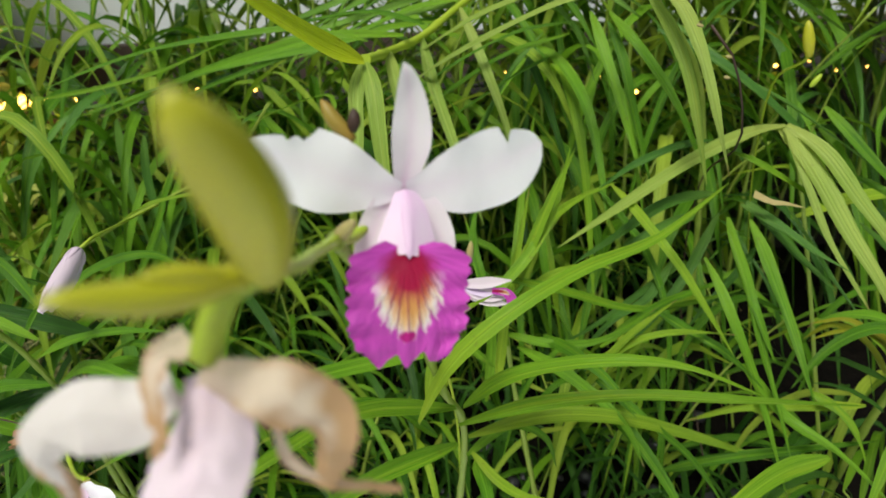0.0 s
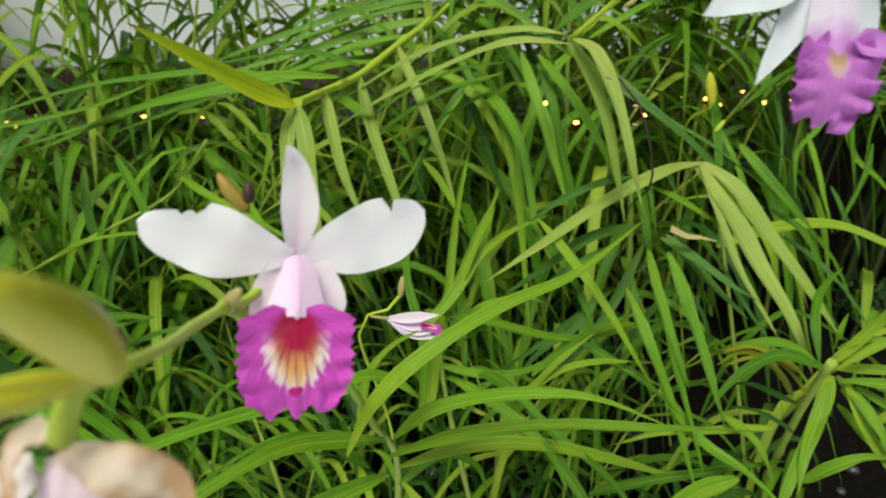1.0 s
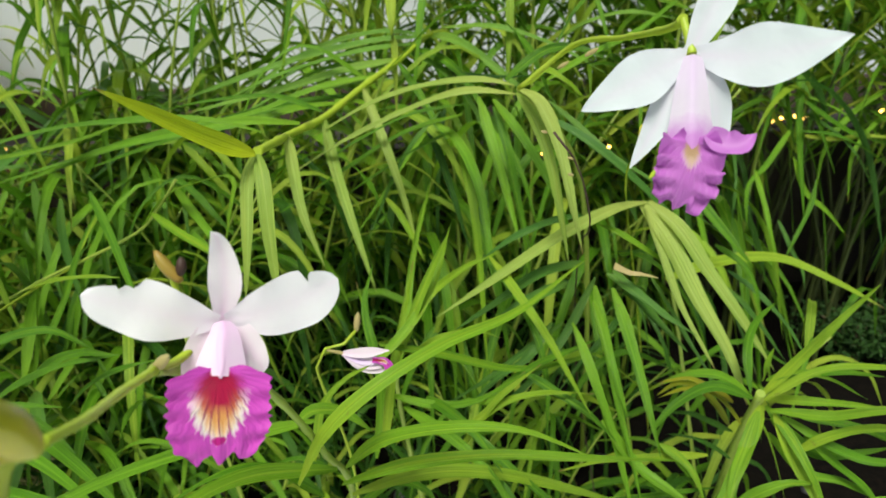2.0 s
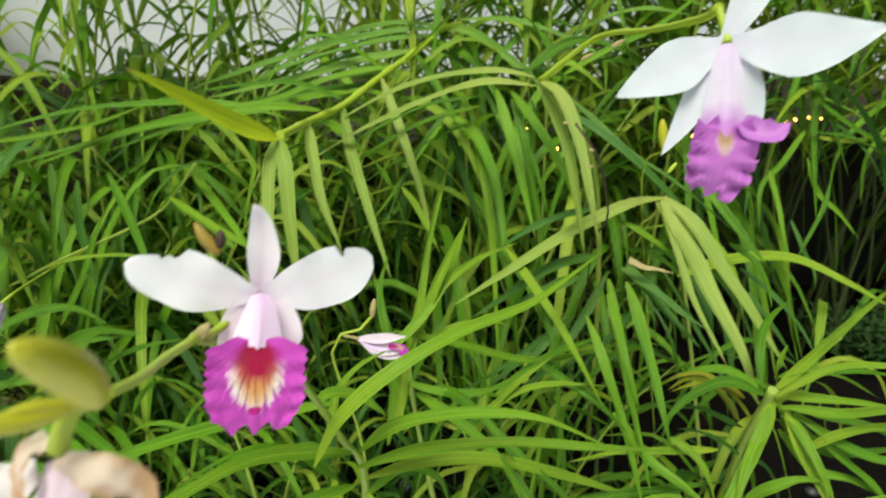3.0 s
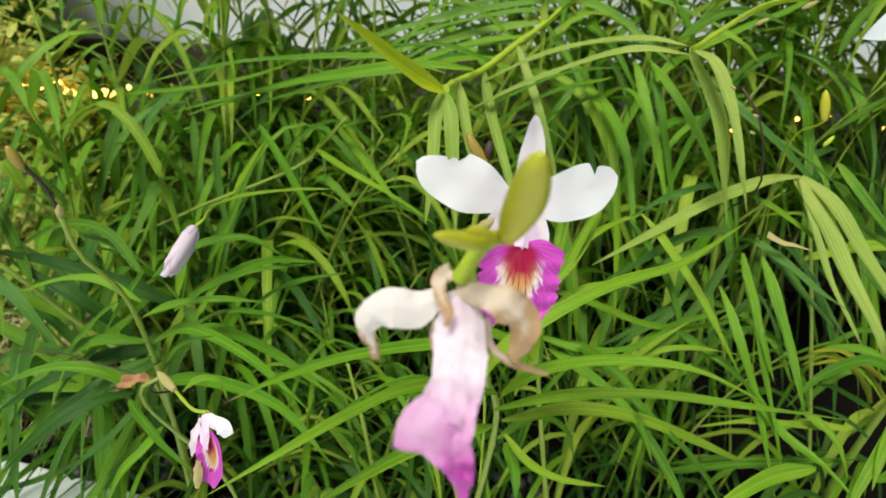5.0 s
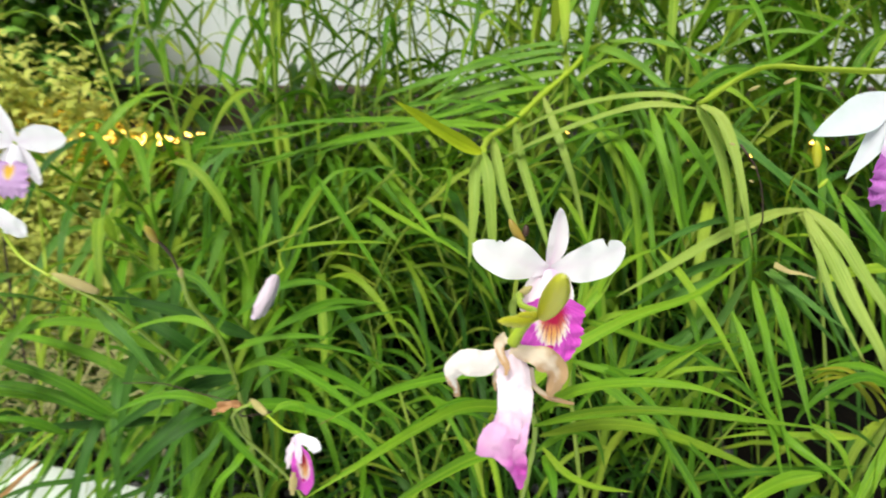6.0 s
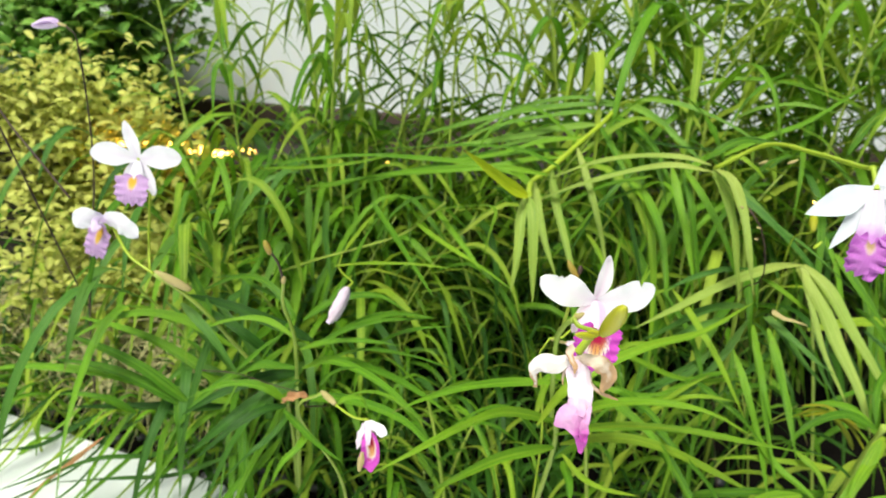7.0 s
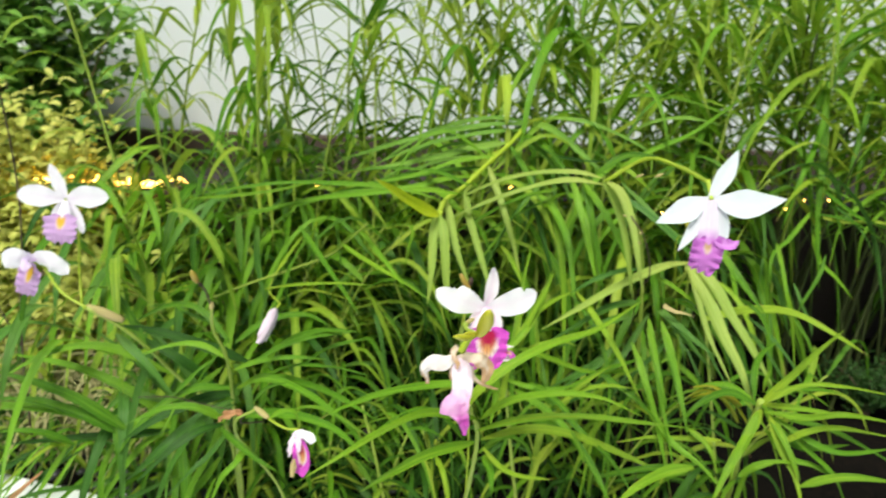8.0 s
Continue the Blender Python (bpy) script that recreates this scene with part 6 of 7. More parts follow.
leaf(mauve, 0.0120, GREEN, (-0.2868, 0.4300, 0.2918), (-0.3479, 0.4200, 0.3219), (-0.4164, 0.4200, 0.3130), (-0.5054, 0.4200, 0.2589))
leaf(mauve, 0.0110, GREEN, (-0.3077, 0.4200, 0.3272), (-0.3435, 0.4500, 0.3528), (-0.3810, 0.4800, 0.3741), (-0.4111, 0.5200, 0.3965))
leaf(mauve, 0.0100, BLUE, (-0.2483, 0.4500, 0.2304), (-0.2876, 0.4600, 0.2859), (-0.3273, 0.4700, 0.3200), (-0.3752, 0.4800, 0.3393))

M4 = frame_of(F4, (0.9, 0.16, 0.0), (0.05, -0.1, 1))
fl = ovary(mauve, "flower", [F4 + Vector((0, 0.005, 0)), F4], 0.0013, 0.0017, STALK, "open white flower with a mauve lip and golden throat")
petal(fl, "petal", M4, [(-1, 0, 0), (-14, 3, 2), (-28, 4, 2), (-44, 0.5, 0)], oval(11.0, 0.52, 0.25, 2.0), PALE, 0.08, 0.5)
petal(fl, "petal", M4, [(1, 0, 0), (14, 3, 2), (26, 4.5, 2), (41, 4, 0)], oval(11.0, 0.52, 0.25, 2.0), PALE, 0.08, 0.5, seed=2.0)
petal(fl, "sepal", M4, [(0, 1, -0.5), (-2, 11, 0.5), (-5, 22, 0.5), (-8, 36, 2)], oval(6.4, 0.45, 0.45, 1.7), PALE, 0.2, 0.2)
petal(fl, "sepal", M4, [(-0.5, -1, -1.5), (-7, -12, 1), (-11, -24, 2), (-13, -34, 2)], oval(5.6, 0.5, 0.5, 1.7), PALE, 0.15, 0.2)
petal(fl, "sepal", M4, [(0.5, -1, -1.5), (7, -12, 1), (11, -24, 2), (13, -34, 2)], oval(5.6, 0.5, 0.5, 1.7), PALE, 0.15, 0.2)
petal(fl, "hood", M4, [(0, -0.5, 2), (0, -7, 7), (0, -14, 12), (0, -20, 15)], lambda s: 6.0 * (0.45 + 0.55 * math.sin(min(1, s / 0.6) * 1.57)), PALE, -0.7, 0.1, 1.0, facing=(0, 0.6, 0.8), nu=10)
lip_of(fl, M4, [(0, -13, 10), (0, -18, 15), (0, -23, 19), (0, -28, 21), (0, -33, 21), (0, -38, 20)], 15.0, LIP3, (0, 0.35, 0.92), 1.3, "mauve lip with a golden throat")

M6 = frame_of(F5, (0.9, 0.1, -0.05), (0.0, -0.35, 1))
fl5 = ovary(mauve, "flower", [F5 + Vector((0, 0.004, 0)), F5], 0.0013, 0.0017, STALK, "fading white flower with drooping petals and a mauve lip")
petal(fl5, "petal", M6, [(-1, 2, 0), (-9, 7, 4), (-17, 6, 6), (-25, -4, 7)], oval(11.0, 0.5, 0.5, 2.2), PALE, -0.15, 0.8)
petal(fl5, "petal", M6, [(0, 2, 0), (11, 7, 4), (22, 4, 6), (34, -6, 6)], oval(12.0, 0.5, 0.5, 2.2), PALE, -0.15, 0.8, seed=2.0)
petal(fl5, "sepal", M6, [(0, 1, 0), (-1, 6, 4), (-2, 6, 10), (-4, 0, 15)], oval(5.5, 0.45, 0.5, 1.8), LILAC, -0.2, 0.3)
petal(fl5, "sepal", M6, [(-1, -1, 0), (-10, -9, 2), (-18, -20, 2)], oval(5.0, 0.5, 0.5, 1.8), LILAC, 0.1, 0.3)
lip_of(fl5, M6, [(-2, -3, 2), (-4, -10, 8), (-6, -17, 12), (-8, -24, 13), (-9, -33, 12)], 10.5, LIP3, (0.1, 0.3, 0.95), 1.6, "mauve lip streaked with gold")

lilac = thing("bamboo_orchid", (-0.62, 0.62, -0.03), "thin dark stalk with a closed lilac flower", "orchid", "bamboo orchids in the bed")
LW = Vector((-0.4918, 0.4400, 0.6122))
cane(lilac, lambda s: 0.0018 - 0.0010 * s, TWIG, (-0.62, 0.62, -0.03), (-0.56, 0.55, 0.25), (-0.50, 0.50, 0.45), LW + Vector((0.024, 0.01, -0.02)), LW + Vector((0.020, 0, -0.002)), nodes=6, n=40)
lw = ovary(lilac, "flower", [LW + Vector((0.020, 0, -0.002)), LW + Vector((0.012, 0, 0))], 0.0010, 0.0020, SHEATH, "closed lilac flower")
for i in range(4):
    a = i * 1.5708 + 0.4
    off = Vector((0.2 * math.cos(a), 0.6 * math.cos(a), math.sin(a))) * 0.0045
    part("petal", sheet(bmesh.new(), [LW + Vector((0.013, 0, 0)), LW + Vector((0.002, 0, 0.001)) + off, LW + Vector((-0.018, 0, -0.004)) + off * 0.5], lambda s: 0.0055 * math.sin(0.4 + 2.5 * s), off + Vector((0, -0.001, 0.001)), 12, 6, -0.3), LILAC, lw)
cane(lilac, 0.0011, TWIG, (-0.56, 0.55, 0.25), (-0.5723, 0.4400, 0.5269), (-0.5226, 0.4200, 0.5006), (-0.4490, 0.4000, 0.4444), nodes=8, n=30, name="flower_stalk")

# leaves that hang over the paving
over = thing("bamboo_orchid", (-0.38, 0.60, -0.03), "low bamboo orchid shoots leaning over the paving", "orchid", "bamboo orchids in the bed")
OC = Vector((-0.2956, 0.4600, 0.2068))
cane(over, lambda s: 0.0034 - 0.0012 * s, STEM, (-0.38, 0.60, -0.03), (-0.36, 0.55, 0.08), OC, nodes=5, n=20)
leaf(over, 0.0150, GREEN, OC, (-0.3526, 0.4600, 0.2475), (-0.4243, 0.4600, 0.2748), (-0.5125, 0.4600, 0.2852))
leaf(over, 0.0170, GREEN, OC, (-0.3639, 0.4400, 0.2183), (-0.4354, 0.4200, 0.2399), (-0.5262, 0.4000, 0.2436), (-0.5938, 0.4000, 0.2230))
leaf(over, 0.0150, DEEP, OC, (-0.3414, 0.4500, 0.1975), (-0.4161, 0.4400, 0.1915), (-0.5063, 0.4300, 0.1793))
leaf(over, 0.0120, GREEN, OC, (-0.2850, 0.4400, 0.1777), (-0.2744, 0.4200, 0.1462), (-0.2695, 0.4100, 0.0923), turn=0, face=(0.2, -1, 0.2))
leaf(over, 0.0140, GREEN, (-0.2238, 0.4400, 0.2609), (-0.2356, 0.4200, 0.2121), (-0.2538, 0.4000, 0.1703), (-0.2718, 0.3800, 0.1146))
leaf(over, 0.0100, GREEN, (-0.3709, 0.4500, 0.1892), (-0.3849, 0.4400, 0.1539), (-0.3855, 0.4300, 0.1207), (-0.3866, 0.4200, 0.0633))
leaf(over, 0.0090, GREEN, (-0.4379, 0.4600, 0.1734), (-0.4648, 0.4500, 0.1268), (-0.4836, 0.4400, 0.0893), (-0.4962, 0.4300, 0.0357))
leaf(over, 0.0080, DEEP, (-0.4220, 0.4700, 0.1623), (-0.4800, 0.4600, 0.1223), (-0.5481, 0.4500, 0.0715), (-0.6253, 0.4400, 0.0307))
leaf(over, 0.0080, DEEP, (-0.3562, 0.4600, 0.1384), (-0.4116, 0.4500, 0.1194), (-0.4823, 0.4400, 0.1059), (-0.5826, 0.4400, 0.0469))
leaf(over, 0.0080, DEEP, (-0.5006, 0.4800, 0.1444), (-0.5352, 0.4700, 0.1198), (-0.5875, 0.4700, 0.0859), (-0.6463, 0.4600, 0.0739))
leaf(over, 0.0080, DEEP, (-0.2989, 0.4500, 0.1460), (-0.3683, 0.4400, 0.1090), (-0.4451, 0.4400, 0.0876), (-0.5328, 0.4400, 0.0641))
leaf(over, 0.0110, GREEN, (-0.2288, 0.4200, 0.1986), (-0.2448, 0.4100, 0.1727), (-0.2745, 0.4000, 0.1371), (-0.3120, 0.3900, 0.0843))
leaf(over, 0.0090, DRY, (-0.4796, 0.4600, 0.1265), (-0.5230, 0.4500, 0.0842), (-0.5580, 0.4400, 0.0512), (-0.6050, 0.4300, -0.0104))
leaf(over, 0.0100, GREEN, OC, (-0.3367, 0.4700, 0.2300), (-0.3634, 0.4800, 0.2596), (-0.4002, 0.4800, 0.2698))
leaf(over, 0.0110, GREEN, OC, (-0.3345, 0.4500, 0.1871), (-0.3685, 0.4300, 0.1393), (-0.4023, 0.4200, 0.0767))


# more leaves of these canes
leaf(arch, 0.0080, FRESH, (-0.2307, 0.6200, 0.3570), (-0.2171, 0.6200, 0.3780), (-0.2039, 0.6200, 0.3980), (-0.1867, 0.6200, 0.4206))
leaf(arch, 0.0060, FRESH, (-0.3779, 0.6800, 0.4439), (-0.3016, 0.6700, 0.4553), (-0.2260, 0.6600, 0.4720), (-0.1519, 0.6600, 0.4997))
leaf(arch, 0.0130, DEEP, (-0.4139, 0.7600, 0.3866), (-0.4110, 0.7500, 0.3449), (-0.4058, 0.7400, 0.3104), (-0.3968, 0.7300, 0.2685), face=(0.1, -1, 0.1))
leaf(arch, 0.0140, BLUE, (-0.3308, 0.7400, 0.4156), (-0.3244, 0.7300, 0.3693), (-0.3158, 0.7200, 0.3224), (-0.3049, 0.7100, 0.2751), face=(0.1, -1, 0.1))
leaf(arch, 0.0120, BLUE, (-0.2914, 0.7200, 0.4006), (-0.2908, 0.7100, 0.3617), (-0.2824, 0.7000, 0.3230), (-0.2701, 0.6900, 0.2773), face=(-0.1, -1, 0.1))
leaf(left, 0.0115, BLUE, (-0.3299, 0.4000, 0.3486), (-0.2980, 0.3900, 0.3285), (-0.2789, 0.3850, 0.3121), (-0.2585, 0.3800, 0.2904))
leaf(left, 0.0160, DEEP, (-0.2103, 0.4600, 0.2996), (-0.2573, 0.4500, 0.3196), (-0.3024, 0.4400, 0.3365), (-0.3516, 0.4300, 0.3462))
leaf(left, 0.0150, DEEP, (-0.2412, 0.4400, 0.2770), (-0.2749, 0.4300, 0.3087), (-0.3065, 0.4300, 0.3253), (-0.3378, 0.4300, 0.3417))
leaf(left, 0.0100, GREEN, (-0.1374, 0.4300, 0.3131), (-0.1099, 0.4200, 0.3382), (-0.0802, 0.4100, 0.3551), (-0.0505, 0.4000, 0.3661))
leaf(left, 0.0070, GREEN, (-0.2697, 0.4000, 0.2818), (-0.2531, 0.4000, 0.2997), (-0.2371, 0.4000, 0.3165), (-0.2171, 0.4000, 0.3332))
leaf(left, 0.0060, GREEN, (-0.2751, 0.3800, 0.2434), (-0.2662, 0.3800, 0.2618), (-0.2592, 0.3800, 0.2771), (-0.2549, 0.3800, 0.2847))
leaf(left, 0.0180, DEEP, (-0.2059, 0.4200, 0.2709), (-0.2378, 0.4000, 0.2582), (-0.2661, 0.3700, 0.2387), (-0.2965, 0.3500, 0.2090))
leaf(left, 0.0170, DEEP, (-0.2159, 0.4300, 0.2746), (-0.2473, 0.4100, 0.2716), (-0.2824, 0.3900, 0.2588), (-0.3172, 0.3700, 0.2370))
leaf(left, 0.0040, GREEN, (-0.1607, 0.3500, 0.3101), (-0.1529, 0.3500, 0.3216), (-0.1413, 0.3500, 0.3299), (-0.1247, 0.3500, 0.3351))
leaf(left, 0.0100, GREEN, (-0.1922, 0.4200, 0.3140), (-0.1569, 0.4100, 0.3412), (-0.1174, 0.4000, 0.3614), (-0.0710, 0.3900, 0.3755))
leaf(left, 0.0090, GREEN, (-0.2208, 0.4200, 0.3115), (-0.2459, 0.4100, 0.2870), (-0.2676, 0.4000, 0.2631), (-0.2883, 0.3900, 0.2313))
leaf(left, 0.0060, GREEN, (-0.2134, 0.4200, 0.3452), (-0.2334, 0.4200, 0.3170), (-0.2470, 0.4200, 0.2970), (-0.2574, 0.4200, 0.2797))
leaf(left, 0.0060, GREEN, (-0.2282, 0.4400, 0.3494), (-0.2748, 0.4500, 0.3586), (-0.2995, 0.4600, 0.3633), (-0.3325, 0.4700, 0.3538))
leaf(over, 0.0150, GREEN, (-0.3430, 0.4300, 0.2144), (-0.3845, 0.4200, 0.2517), (-0.4283, 0.4100, 0.2770), (-0.4777, 0.4000, 0.2942))
leaf(over, 0.0160, GREEN, (-0.3502, 0.4300, 0.2100), (-0.3926, 0.4200, 0.2368), (-0.4374, 0.4100, 0.2540), (-0.4889, 0.4000, 0.2592))
leaf(over, 0.0130, GREEN, (-0.4105, 0.4300, 0.1892), (-0.4364, 0.4200, 0.2058), (-0.4622, 0.4100, 0.2141), (-0.5041, 0.4100, 0.2063))
leaf(over, 0.0120, GREEN, (-0.3597, 0.4300, 0.2200), (-0.3496, 0.4200, 0.2014), (-0.3425, 0.4100, 0.1792), (-0.3373, 0.4000, 0.1425), face=(0.2, -1, 0.2))
leaf(over, 0.0100, BLUE, (-0.2993, 0.4600, 0.2412), (-0.3254, 0.4600, 0.2695), (-0.3548, 0.4600, 0.2958), (-0.3940, 0.4600, 0.3244))
leaf(over, 0.0100, BLUE, (-0.3064, 0.4600, 0.2383), (-0.3550, 0.4600, 0.2448), (-0.3782, 0.4500, 0.2293), (-0.3945, 0.4500, 0.2015))

# ---- the mass of canes behind: a few kinds, repeated ----
def cane_kind(seed, height, count, length, width, mats, spread=1.0, lean=0.12, first=0.25, droop=0.5, lift=0.25, stem=STEM):
    """A leafy cane on the origin: leaves in two ranks that rise from the cane and arch over."""
    r = random.Random(seed)
    plant = thing("bamboo_orchid", (0, 0, 0), "leafy bamboo orchid cane with long arching leaves", "orchid", "bamboo orchids in the bed")
    a = r.uniform(0, 6.28)
    drift = Vector((math.cos(a), math.sin(a), 0)) * lean * height
    pts = [Vector((0, 0, 0)), drift * 0.25 + Vector((0, 0, height * 0.4)), drift * 0.6 + Vector((0, 0, height * 0.75)), drift + Vector((0, 0, height))]
    line = spline(pts, 40)
    cane(plant, lambda s: 0.0032 - 0.0018 * s, stem, *pts, nodes=count, n=26)
    rank = r.uniform(0, 6.28)
    for i in range(count):
        s = first + (1 - first) * i / (count - 1)
        b = line[int(s * 40)]
        ang = rank + math.pi * (i % 2) + r.uniform(-0.55, 0.55)
        out = Vector((math.cos(ang), math.sin(ang), 0))
        ln = length * r.uniform(0.7, 1.15) * (1 - 0.35 * max(0, s - 0.7))
        up = r.uniform(lift, lift + 0.35) + 0.45 * max(0, s - 0.6)
        dr = droop * r.uniform(0.5, 1.4)
        mid = b + out * ln * 0.45 * spread + Vector((0, 0, ln * up * 0.55))
        q = b + out * ln * 0.8 * spread + Vector((0, 0, ln * (up * 0.5 - dr * 0.35)))
        end = b + out * ln * 1.02 * spread + Vector((0, 0, ln * (up * 0.25 - dr)))
        w = width * r.uniform(0.75, 1.2)
        f = Vector((-out.x * 0.2, -out.y * 0.2, 1)) + Vector((r.uniform(-.4, .4), r.uniform(-.6, .2), 0))
        part("leaf", sheet(bmesh.new(), [b, mid, q, end], blade_half(w), f, 12, 2, 0.3, 0, turn=r.uniform(-50, 50)), r.choice(mats), plant)
    return plant


KINDS = [cane_kind(11 + i, *k) for i, k in enumerate((
    (0.42, 14, 0.27, 0.0150, (GREEN, GREEN, FRESH, BLUE), 0.95, 0.40, 0.26, 0.75, 0.1),
    (0.48, 15, 0.28, 0.0158, (GREEN, BLUE, GREEN), 0.95, 0.45, 0.26, 0.8, 0.1),
    (0.36, 13, 0.25, 0.0145, (GREEN, FRESH, DEEP), 0.95, 0.45, 0.26, 0.6, 0.1),
    (0.52, 16, 0.26, 0.0142, (GREEN, REED, BLUE), 0.95, 0.5, 0.26, 0.7, 0.1),
    (0.45, 14, 0.28, 0.0160, (FRESH, GREEN), 0.95, 0.5, 0.26, 0.8, 0.1),
))]
REEDS = [cane_kind(31 + i, *k) for i, k in enumerate((
    (0.76, 20, 0.20, 0.0115, (REED, GREEN, REED), 0.85, 0.14, 0.32, 0.25),
    (0.90, 22, 0.20, 0.0105, (REED, REED, FRESH), 0.8, 0.18, 0.34, 0.2),
    (0.66, 18, 0.23, 0.0120, (GREEN, REED), 0.85, 0.2, 0.32, 0.4),
    (0.84, 20, 0.23, 0.0120, (GREEN, REED, GREEN), 0.85, 0.1, 0.32, 0.3),
))]
# These canes take the shade-coloured stem, so their feet stay dim.
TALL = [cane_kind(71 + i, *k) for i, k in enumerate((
    (0.50, 15, 0.25, 0.0088, (GREEN, REED, FRESH), 0.95, 0.30, 0.68, 0.25, 0.2, SHADESTEM),
    (0.56, 15, 0.27, 0.0094, (GREEN, FRESH, REED), 0.95, 0.30, 0.70, 0.22, 0.2, SHADESTEM),
    (0.62, 16, 0.24, 0.0085, (REED, GREEN, GREEN), 0.90, 0.25, 0.66, 0.25, 0.2, SHADESTEM),
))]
WEEDS = [cane_kind(51 + i, *k) for i, k in enumerate((
    (0.16, 10, 0.13, 0.0075, (GREEN, DEEP, REED), 1.0, 0.3, 0.1, 0.3),
    (0.20, 11, 0.15, 0.0085, (GREEN, FRESH, DEEP), 1.0, 0.3, 0.1, 0.35),
    (0.13, 10, 0.12, 0.0060, (REED, GREEN, REED), 1.0, 0.4, 0.1, 0.25),
))]


def plant_out(kinds, seed, places, scale=(0.85, 1.15), label=""):
    r = random.Random(seed)
    for x, y in places:
        k = r.choice(kinds)
        s = r.uniform(*scale)
        m = Matrix.Translation((x, y, ground_height(x, y) - 0.01)) @ Matrix.Rotation(r.uniform(0, 6.28), 4, 'Z') @ Matrix.Rotation(r.uniform(-0.12, 0.12), 4, 'X')
        ob = copy_thing(k, m)
        ob.scale = (s, s, s)
        if label:
            tagged(ob, label)


def scatter(seed, x0, x1, y0, y1, step, keep=None):
    """Places on a loose grid."""
    r, out, y = random.Random(seed), [], y0
    while y < y1:
        x = x0
        while x < x1:
            px, py = x + r.uniform(-.45, .45) * step, y + r.uniform(-.45, .45) * step
            if keep is None or keep(px, py):
                out.append((px, py))
            x += step
        y += step
    return out


def wall_line(x):
    return 1.03 + 0.2687 * (x + 0.59)


plant_out(KINDS, 1, scatter(1, -0.34, 0.95, 0.88, 1.08, 0.085, lambda x, y: not (x > 0.40 and y < 1.2)), (0.8, 1.02))
plant_out(KINDS, 9, scatter(9, -0.22, 0.42, 0.66, 0.86, 0.10), (0.45, 0.62))
plant_out(REEDS, 2, scatter(2, -0.52, 1.30, 0.94, 1.40, 0.072, lambda x, y: y < wall_line(x) - 0.03 and (x > 0.25 or int(abs(x) * 1000) % 8 > 0) and not (x > 0.45 and y < 1.14) and not 0.58 < x < 1.12), (0.85, 1.12), "upright reed-like orchid cane with narrow pale green leaves")
plant_out(KINDS, 3, scatter(3, -0.52, -0.18, 0.64, 0.95, 0.085, lambda x, y: x > -0.42 or y > 0.82), (0.7, 0.9))
plant_out(KINDS, 6, scatter(6, 0.45, 1.45, 1.10, 1.48, 0.078, lambda x, y: y < wall_line(x) - 0.02 and not 0.58 < x < 1.25), (1.1, 1.5))
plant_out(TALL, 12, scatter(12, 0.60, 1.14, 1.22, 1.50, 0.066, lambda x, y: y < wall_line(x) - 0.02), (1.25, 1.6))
plant_out(KINDS, 7, [(0.36, 0.58), (0.46, 0.50)], (0.42, 0.52))
plant_out(REEDS, 8, [(-0.52, 0.86), (-0.44, 0.92), (-0.58, 0.95), (-0.36, 0.88)], (0.95, 1.1), "upright reed-like orchid cane with narrow pale green leaves")
plant_out(WEEDS, 4, scatter(4, -1.15, -0.30, 0.66, 1.00, 0.085), (0.8, 1.3), "low grassy weeds with narrow leaves")
plant_out(WEEDS, 5, scatter(5, -0.30, 0.10, 0.56, 0.70, 0.10), (0.8, 1.2), "low grassy weeds with narrow leaves")
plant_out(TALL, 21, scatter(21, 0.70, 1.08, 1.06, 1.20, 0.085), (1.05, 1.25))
plant_out(WEEDS, 14, scatter(14, -0.66, -0.28, 0.90, 1.04, 0.06, lambda x, y: y < wall_line(x) - 0.03), (1.5, 2.3), "grassy weeds in front of the plinth")
for k in KINDS + REEDS + TALL + WEEDS:
    for o in (*k.children_recursive, k):
        bpy.data.objects.remove(o)


def make_undergrowth():
    """Short blades and dead straw that cover the soil between the canes."""
    r = random.Random(77)
    # The green blades use the shade-deepened green, which darkens the gaps they fill.
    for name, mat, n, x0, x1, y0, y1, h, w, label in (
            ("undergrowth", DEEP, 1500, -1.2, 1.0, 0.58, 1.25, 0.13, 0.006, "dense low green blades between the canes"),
            ("dry_grass", STRAW, 2000, -1.2, -0.40, 0.68, 1.05, 0.13, 0.0034, "dry straw-coloured grass stems and litter")):
        bm = bmesh.new()
        for _ in range(n):
            x, y = r.uniform(x0, x1), r.uniform(y0, y1)
            if y > wall_line(x) or (x > 0.36 and y < 1.15) or x > 0.58:
                continue
            a, ln = r.uniform(0, 6.28), h * r.uniform(0.6, 1.6)
            o = Vector((math.cos(a), math.sin(a), 0)) * ln
            b = Vector((x, y, ground_height(x, y) - 0.005))
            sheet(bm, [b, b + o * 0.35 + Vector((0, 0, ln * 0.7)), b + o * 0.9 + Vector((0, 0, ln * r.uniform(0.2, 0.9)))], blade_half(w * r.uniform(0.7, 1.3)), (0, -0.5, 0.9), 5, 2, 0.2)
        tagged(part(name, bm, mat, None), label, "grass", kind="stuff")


make_undergrowth()


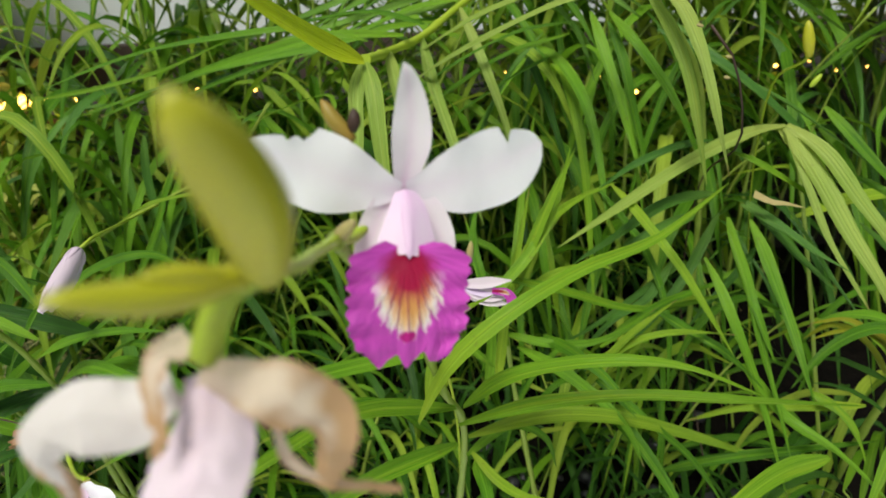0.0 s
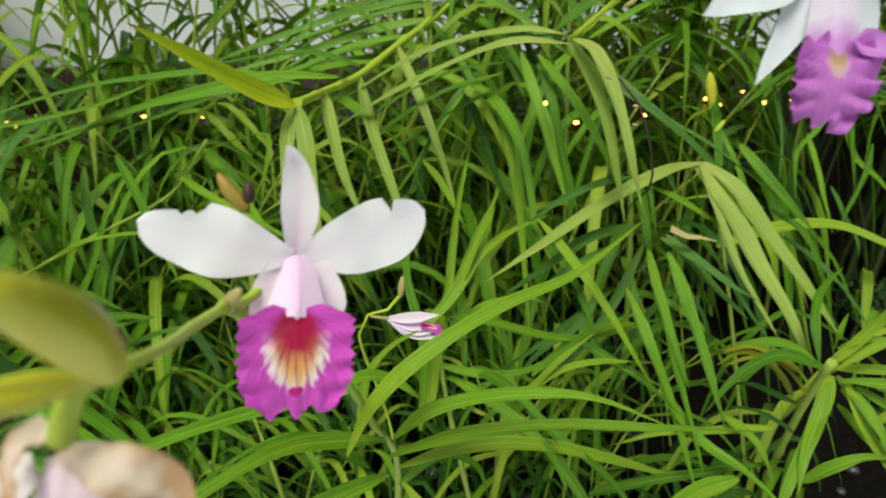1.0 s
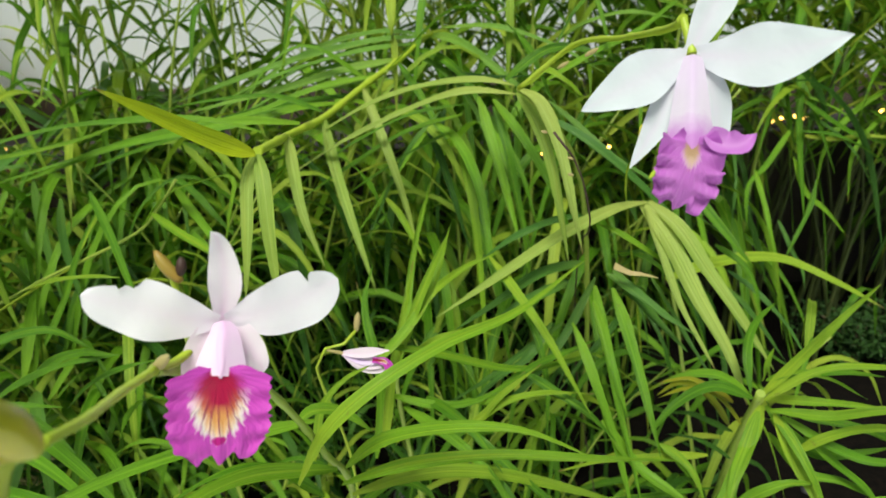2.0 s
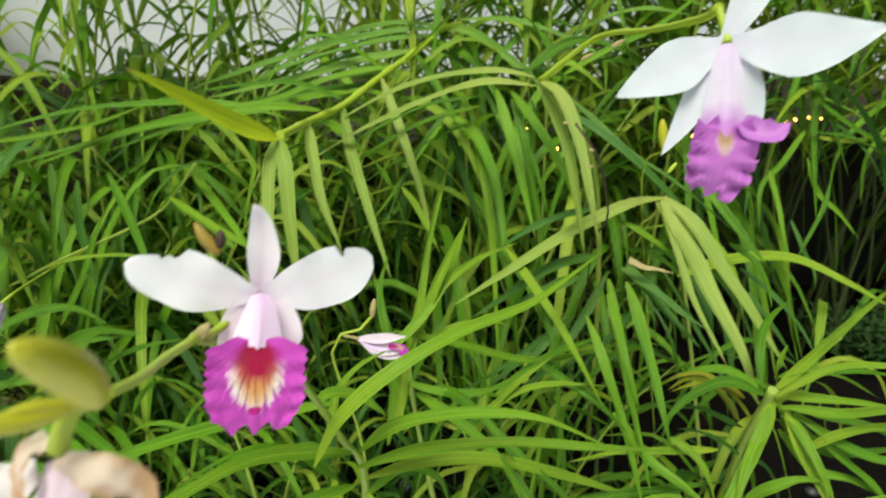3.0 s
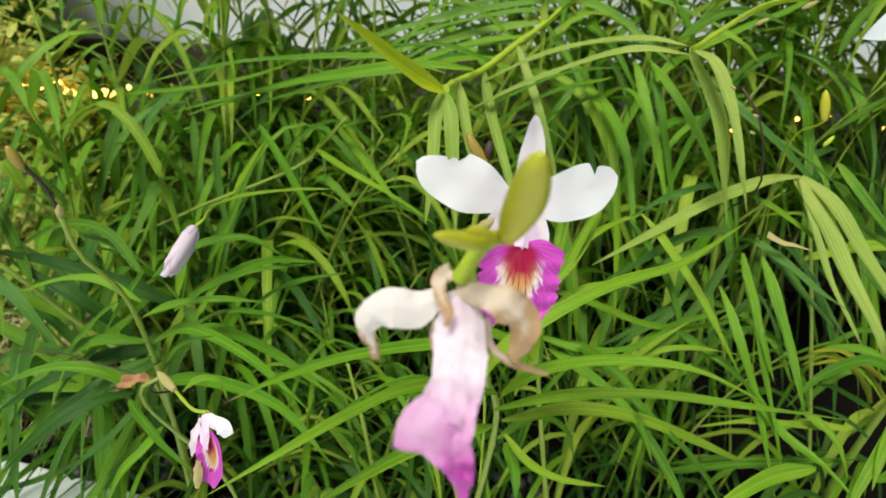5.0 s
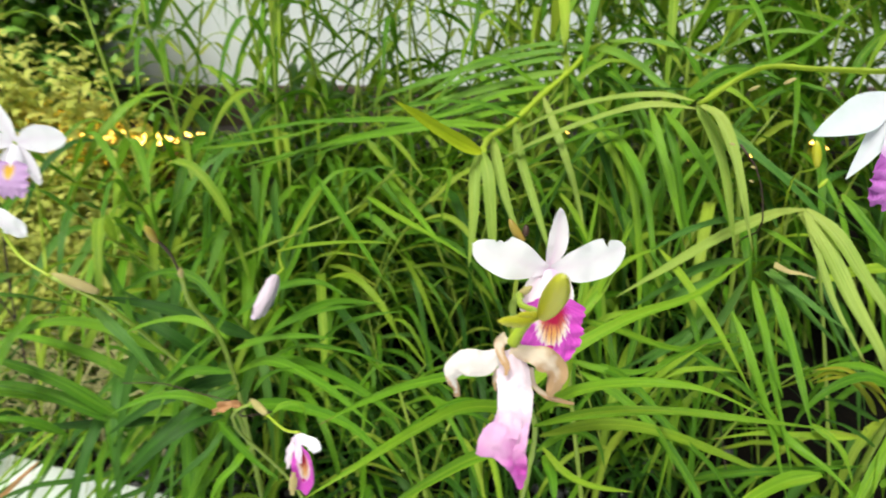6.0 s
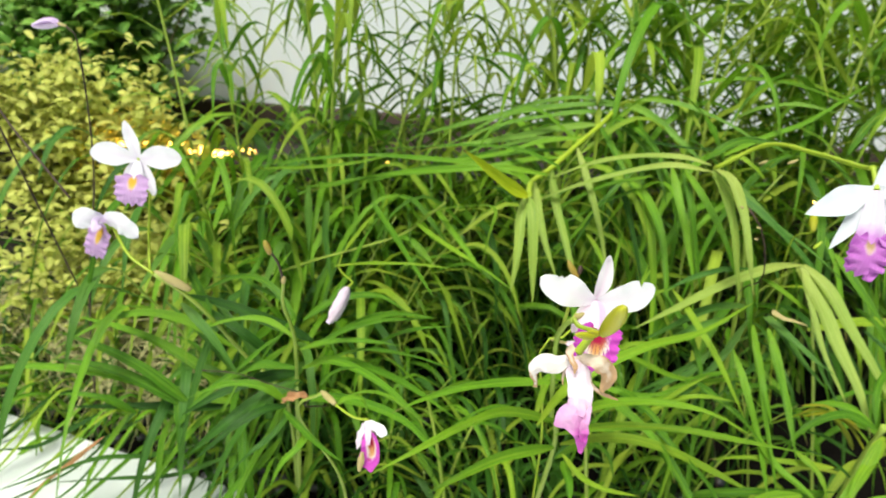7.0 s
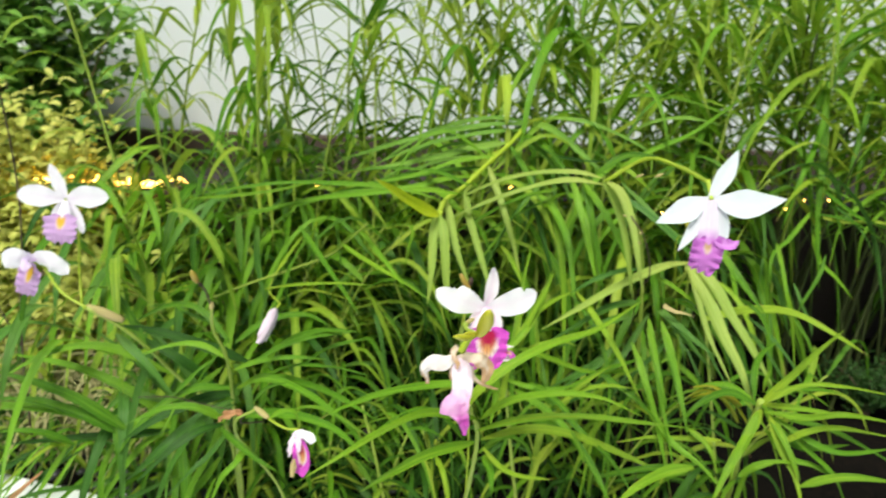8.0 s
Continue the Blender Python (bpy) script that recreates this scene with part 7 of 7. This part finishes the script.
def make_litter():
    """Black pebbles and scraps of bark on the soil along the bed's edge."""
    r = random.Random(5)
    bm = bmesh.new()
    for _ in range(900):
        x = r.uniform(-1.1, 0.9)
        y = 0.607 - 0.165 * (x + 0.5) + abs(r.gauss(0, 0.14))
        q = bmesh.ops.create_icosphere(bm, subdivisions=1, radius=r.uniform(0.005, 0.013))["verts"]
        bmesh.ops.scale(bm, vec=(1, r.uniform(0.7, 1), r.uniform(0.45, 0.7)), verts=q)
        bmesh.ops.rotate(bm, cent=(0, 0, 0), matrix=Matrix.Rotation(r.uniform(0, 6), 3, 'Z'), verts=q)
        bmesh.ops.translate(bm, vec=(x, y, ground_height(x, y) + 0.003), verts=q)
    for f in bm.faces:
        f.smooth = True
    tagged(part("pebbles", bm, PEBBLE, None), "small black pebbles along the edge of the bed", "pebbles", kind="stuff")


make_litter()


# ---- shrubs ----
def shrub(name, centre, size, count, leaf_len, mat, label, seed, twigs=14):
    """A low bush: woody limbs from one foot and a crown of small folded leaves in clumps, with an uneven outline."""
    r = random.Random(seed)
    cx, cy, cz = centre
    base = Vector((cx, cy, ground_height(cx, cy) - 0.01))
    bush = thing(name, base, label, "shrub")
    ends = []
    for i in range(twigs):
        a, e = r.uniform(0, 6.28), r.uniform(0.15, 1.0)
        d = Vector((math.cos(a) * size[0] * e, math.sin(a) * size[1] * e, (cz - base.z) + size[2] * r.uniform(-0.3, 1.0) * (1 - 0.4 * e)))
        part("limb", tube(bmesh.new(), [base, base + d * 0.45 + Vector((0, 0, 0.03)), base + d], lambda s: 0.004 - 0.003 * s, 8, 5), BARK, bush)
        ends += [base + d * k for k in (0.6, 0.8, 1.0)]
    bm = bmesh.new()
    for _ in range(count):
        c = r.choice(ends) + Vector((r.gauss(0, size[0] * 0.17), r.gauss(0, size[1] * 0.17), r.gauss(0, size[2] * 0.22)))
        a, e = r.uniform(0, 6.28), r.uniform(-0.5, 0.9)
        d = Vector((math.cos(a), math.sin(a), e)).normalized() * leaf_len * r.uniform(0.6, 1.2)
        sheet(bm, [c, c + d * 0.5 + Vector((0, 0, 0.15 * leaf_len)), c + d], lambda s: leaf_len * 0.24 * math.sin(0.25 + 2.75 * s), (r.uniform(-.5, .5), r.uniform(-.9, .1), 1), 4, 2, 0.3)
    part("crown", bm, mat, bush)
    return bush


OLIVE = leaf_material("leaf_olive", (0.34, 0.40, 0.055), (0.52, 0.57, 0.10), (0.68, 0.70, 0.18), 0.5, 0.30)
GLOSSY = leaf_material("leaf_glossy", (0.055, 0.19, 0.022), (0.12, 0.31, 0.04), (0.26, 0.47, 0.08), 0.35, 0.2)
shrub("shrub", (-0.92, 0.98, 0.36), (0.24, 0.10, 0.20), 4600, 0.028, OLIVE, "low yellow-green shrub with small leaves", 3, 26)
shrub("shrub", (-1.24, 0.98, 0.36), (0.26, 0.12, 0.20), 4200, 0.028, OLIVE, "low yellow-green shrub with small leaves", 4, 26)
shrub("shrub", (-0.74, 0.84, 0.18), (0.20, 0.12, 0.16), 3000, 0.024, OLIVE, "straggling yellow-green shrub in dry grass", 5, 20)
shrub("shrub", (-1.08, 1.24, 0.62), (0.30, 0.14, 0.24), 3600, 0.052, GLOSSY, "dark glossy-leaved shrub against the white wall", 6, 34)
shrub("shrub", (-1.62, 1.16, 0.60), (0.30, 0.14, 0.24), 2200, 0.046, GLOSSY, "dark glossy-leaved shrub against the white wall", 7, 30)


MOSSY = leaf_material("leaf_mossy", (0.012, 0.045, 0.008), (0.022, 0.075, 0.012), (0.045, 0.12, 0.02), 0.45, 0.1)
shrub("ground_cover", (0.86, 1.05, 0.075), (0.10, 0.09, 0.05), 1500, 0.012, MOSSY, "dark low ground cover with tiny leaves", 8, 16)


def blossom(x, y, z):
    ob = thing("blossom", (x, y, z), "small white blossom on the shrub", "flower", "white blossoms")
    for i in range(5):
        a = i * 1.2566
        o = Vector((math.cos(a), -0.5, math.sin(a))) * 0.014
        c = Vector((x, y, z))
        part("petal", sheet(bmesh.new(), [c, c + o * 0.5, c + o], lambda s: 0.006 * math.sin(0.4 + 2.5 * s), (0, -1, 0.2), 5, 4, 0.15), PALE, ob)
    part("centre", pod(bmesh.new(), Vector((x, y - 0.002, z)), Vector((x, y - 0.006, z)), 0.002, 6, 4), SHEATH, ob)
    return ob


for px in ((-0.9369, 1.1200, 0.6561), (-1.0107, 0.8600, 0.5105)):
    blossom(*px)


# ---- narrow leaves that hang over the edge of the paving ----
overhang = thing("bamboo_orchid", (-0.5166, 0.6000, 0.0000), "low orchid tuft whose narrow leaves hang over the paving", "orchid", "bamboo orchids in the bed")
r = random.Random(41)
tuft = overhang.location.copy()
for i in range(46):
    along = -0.42 + 0.020 * i + r.uniform(-.012, .012)
    base = tuft + Vector((along + 0.05, 0.012 + r.uniform(-.02, .04) - 0.165 * along, 0.0))
    reach = r.uniform(0.13, 0.24)
    over = Vector((r.uniform(-0.6, 0.15), -1, 0)).normalized() * reach
    leaf(overhang, r.uniform(0.006, 0.0095), r.choice((GREEN, GREEN, DEEP, REED)), base, base + over * 0.35 + Vector((0, 0, r.uniform(0.07, 0.14))), base + over * 0.8 + Vector((0, 0, r.uniform(0.04, 0.09))), base + over * 1.45 + Vector((0, 0, r.uniform(0.006, 0.035))))

# ---- the string of warm lights on the ledge ----
def bulb_at(line, c, k):
    part("bulb", pod(bmesh.new(), c - Vector((0.006 * k, 0, 0)), c + Vector((0.006 * k, 0, 0.001)), 0.0046 * k, 8, 6), GLOW, line)


def make_lights():
    r = random.Random(9)
    line = thing("light_string", AT_WALL @ Vector((0, 0.05, 0.40)), "string of small warm white lights along the ledge", "string lights")
    pts = [AT_WALL @ Vector((-0.9 + 0.1 * i, 0.045 + r.uniform(-.01, .01), 0.382 + r.uniform(0, 0.006))) for i in range(32)]
    part("cable", tube(bmesh.new(), pts, 0.0025, 120, 6), CABLE, line)
    x = -0.85
    while x < 2.1:
        lit = -0.34 < x < 0.02 or 1.36 < x < 1.54
        c = AT_WALL @ Vector((x, 0.020 + r.uniform(-.012, .008), 0.402 + r.uniform(-.006, .008)))
        bulb_at(line, c, r.uniform(0.8, 1.3) * (1.5 if lit else 0.8))
        x += r.uniform(0.007, 0.020) if lit else r.uniform(0.07, 0.26)


make_lights()

# the loose end of the lights that runs through the leaves in the middle of the bed
loose = thing("light_string", (0.24, 1.06, 0.385), "loose end of the warm lights among the leaves", "string lights")
LOOSE = [(0.225, 1.06, 0.388), (0.290, 1.02, 0.397), (0.400, 1.05, 0.402), (0.500, 1.07, 0.424), (0.525, 1.08, 0.413), (0.600, 1.09, 0.414), (0.650, 1.10, 0.416), (0.6919, 1.1200, 0.4321), (0.7075, 1.1200, 0.4377), (0.7206, 1.1200, 0.4328), (0.7280, 1.1200, 0.4402), (0.7411, 1.1200, 0.4352), (0.7533, 1.1200, 0.4406)]
part("cable", tube(bmesh.new(), [Vector(q) + Vector((0, 0.006, -0.006)) for q in LOOSE], 0.0016, 60, 6), CABLE, loose)
for q in LOOSE:
    bulb_at(loose, Vector(q), 0.62)
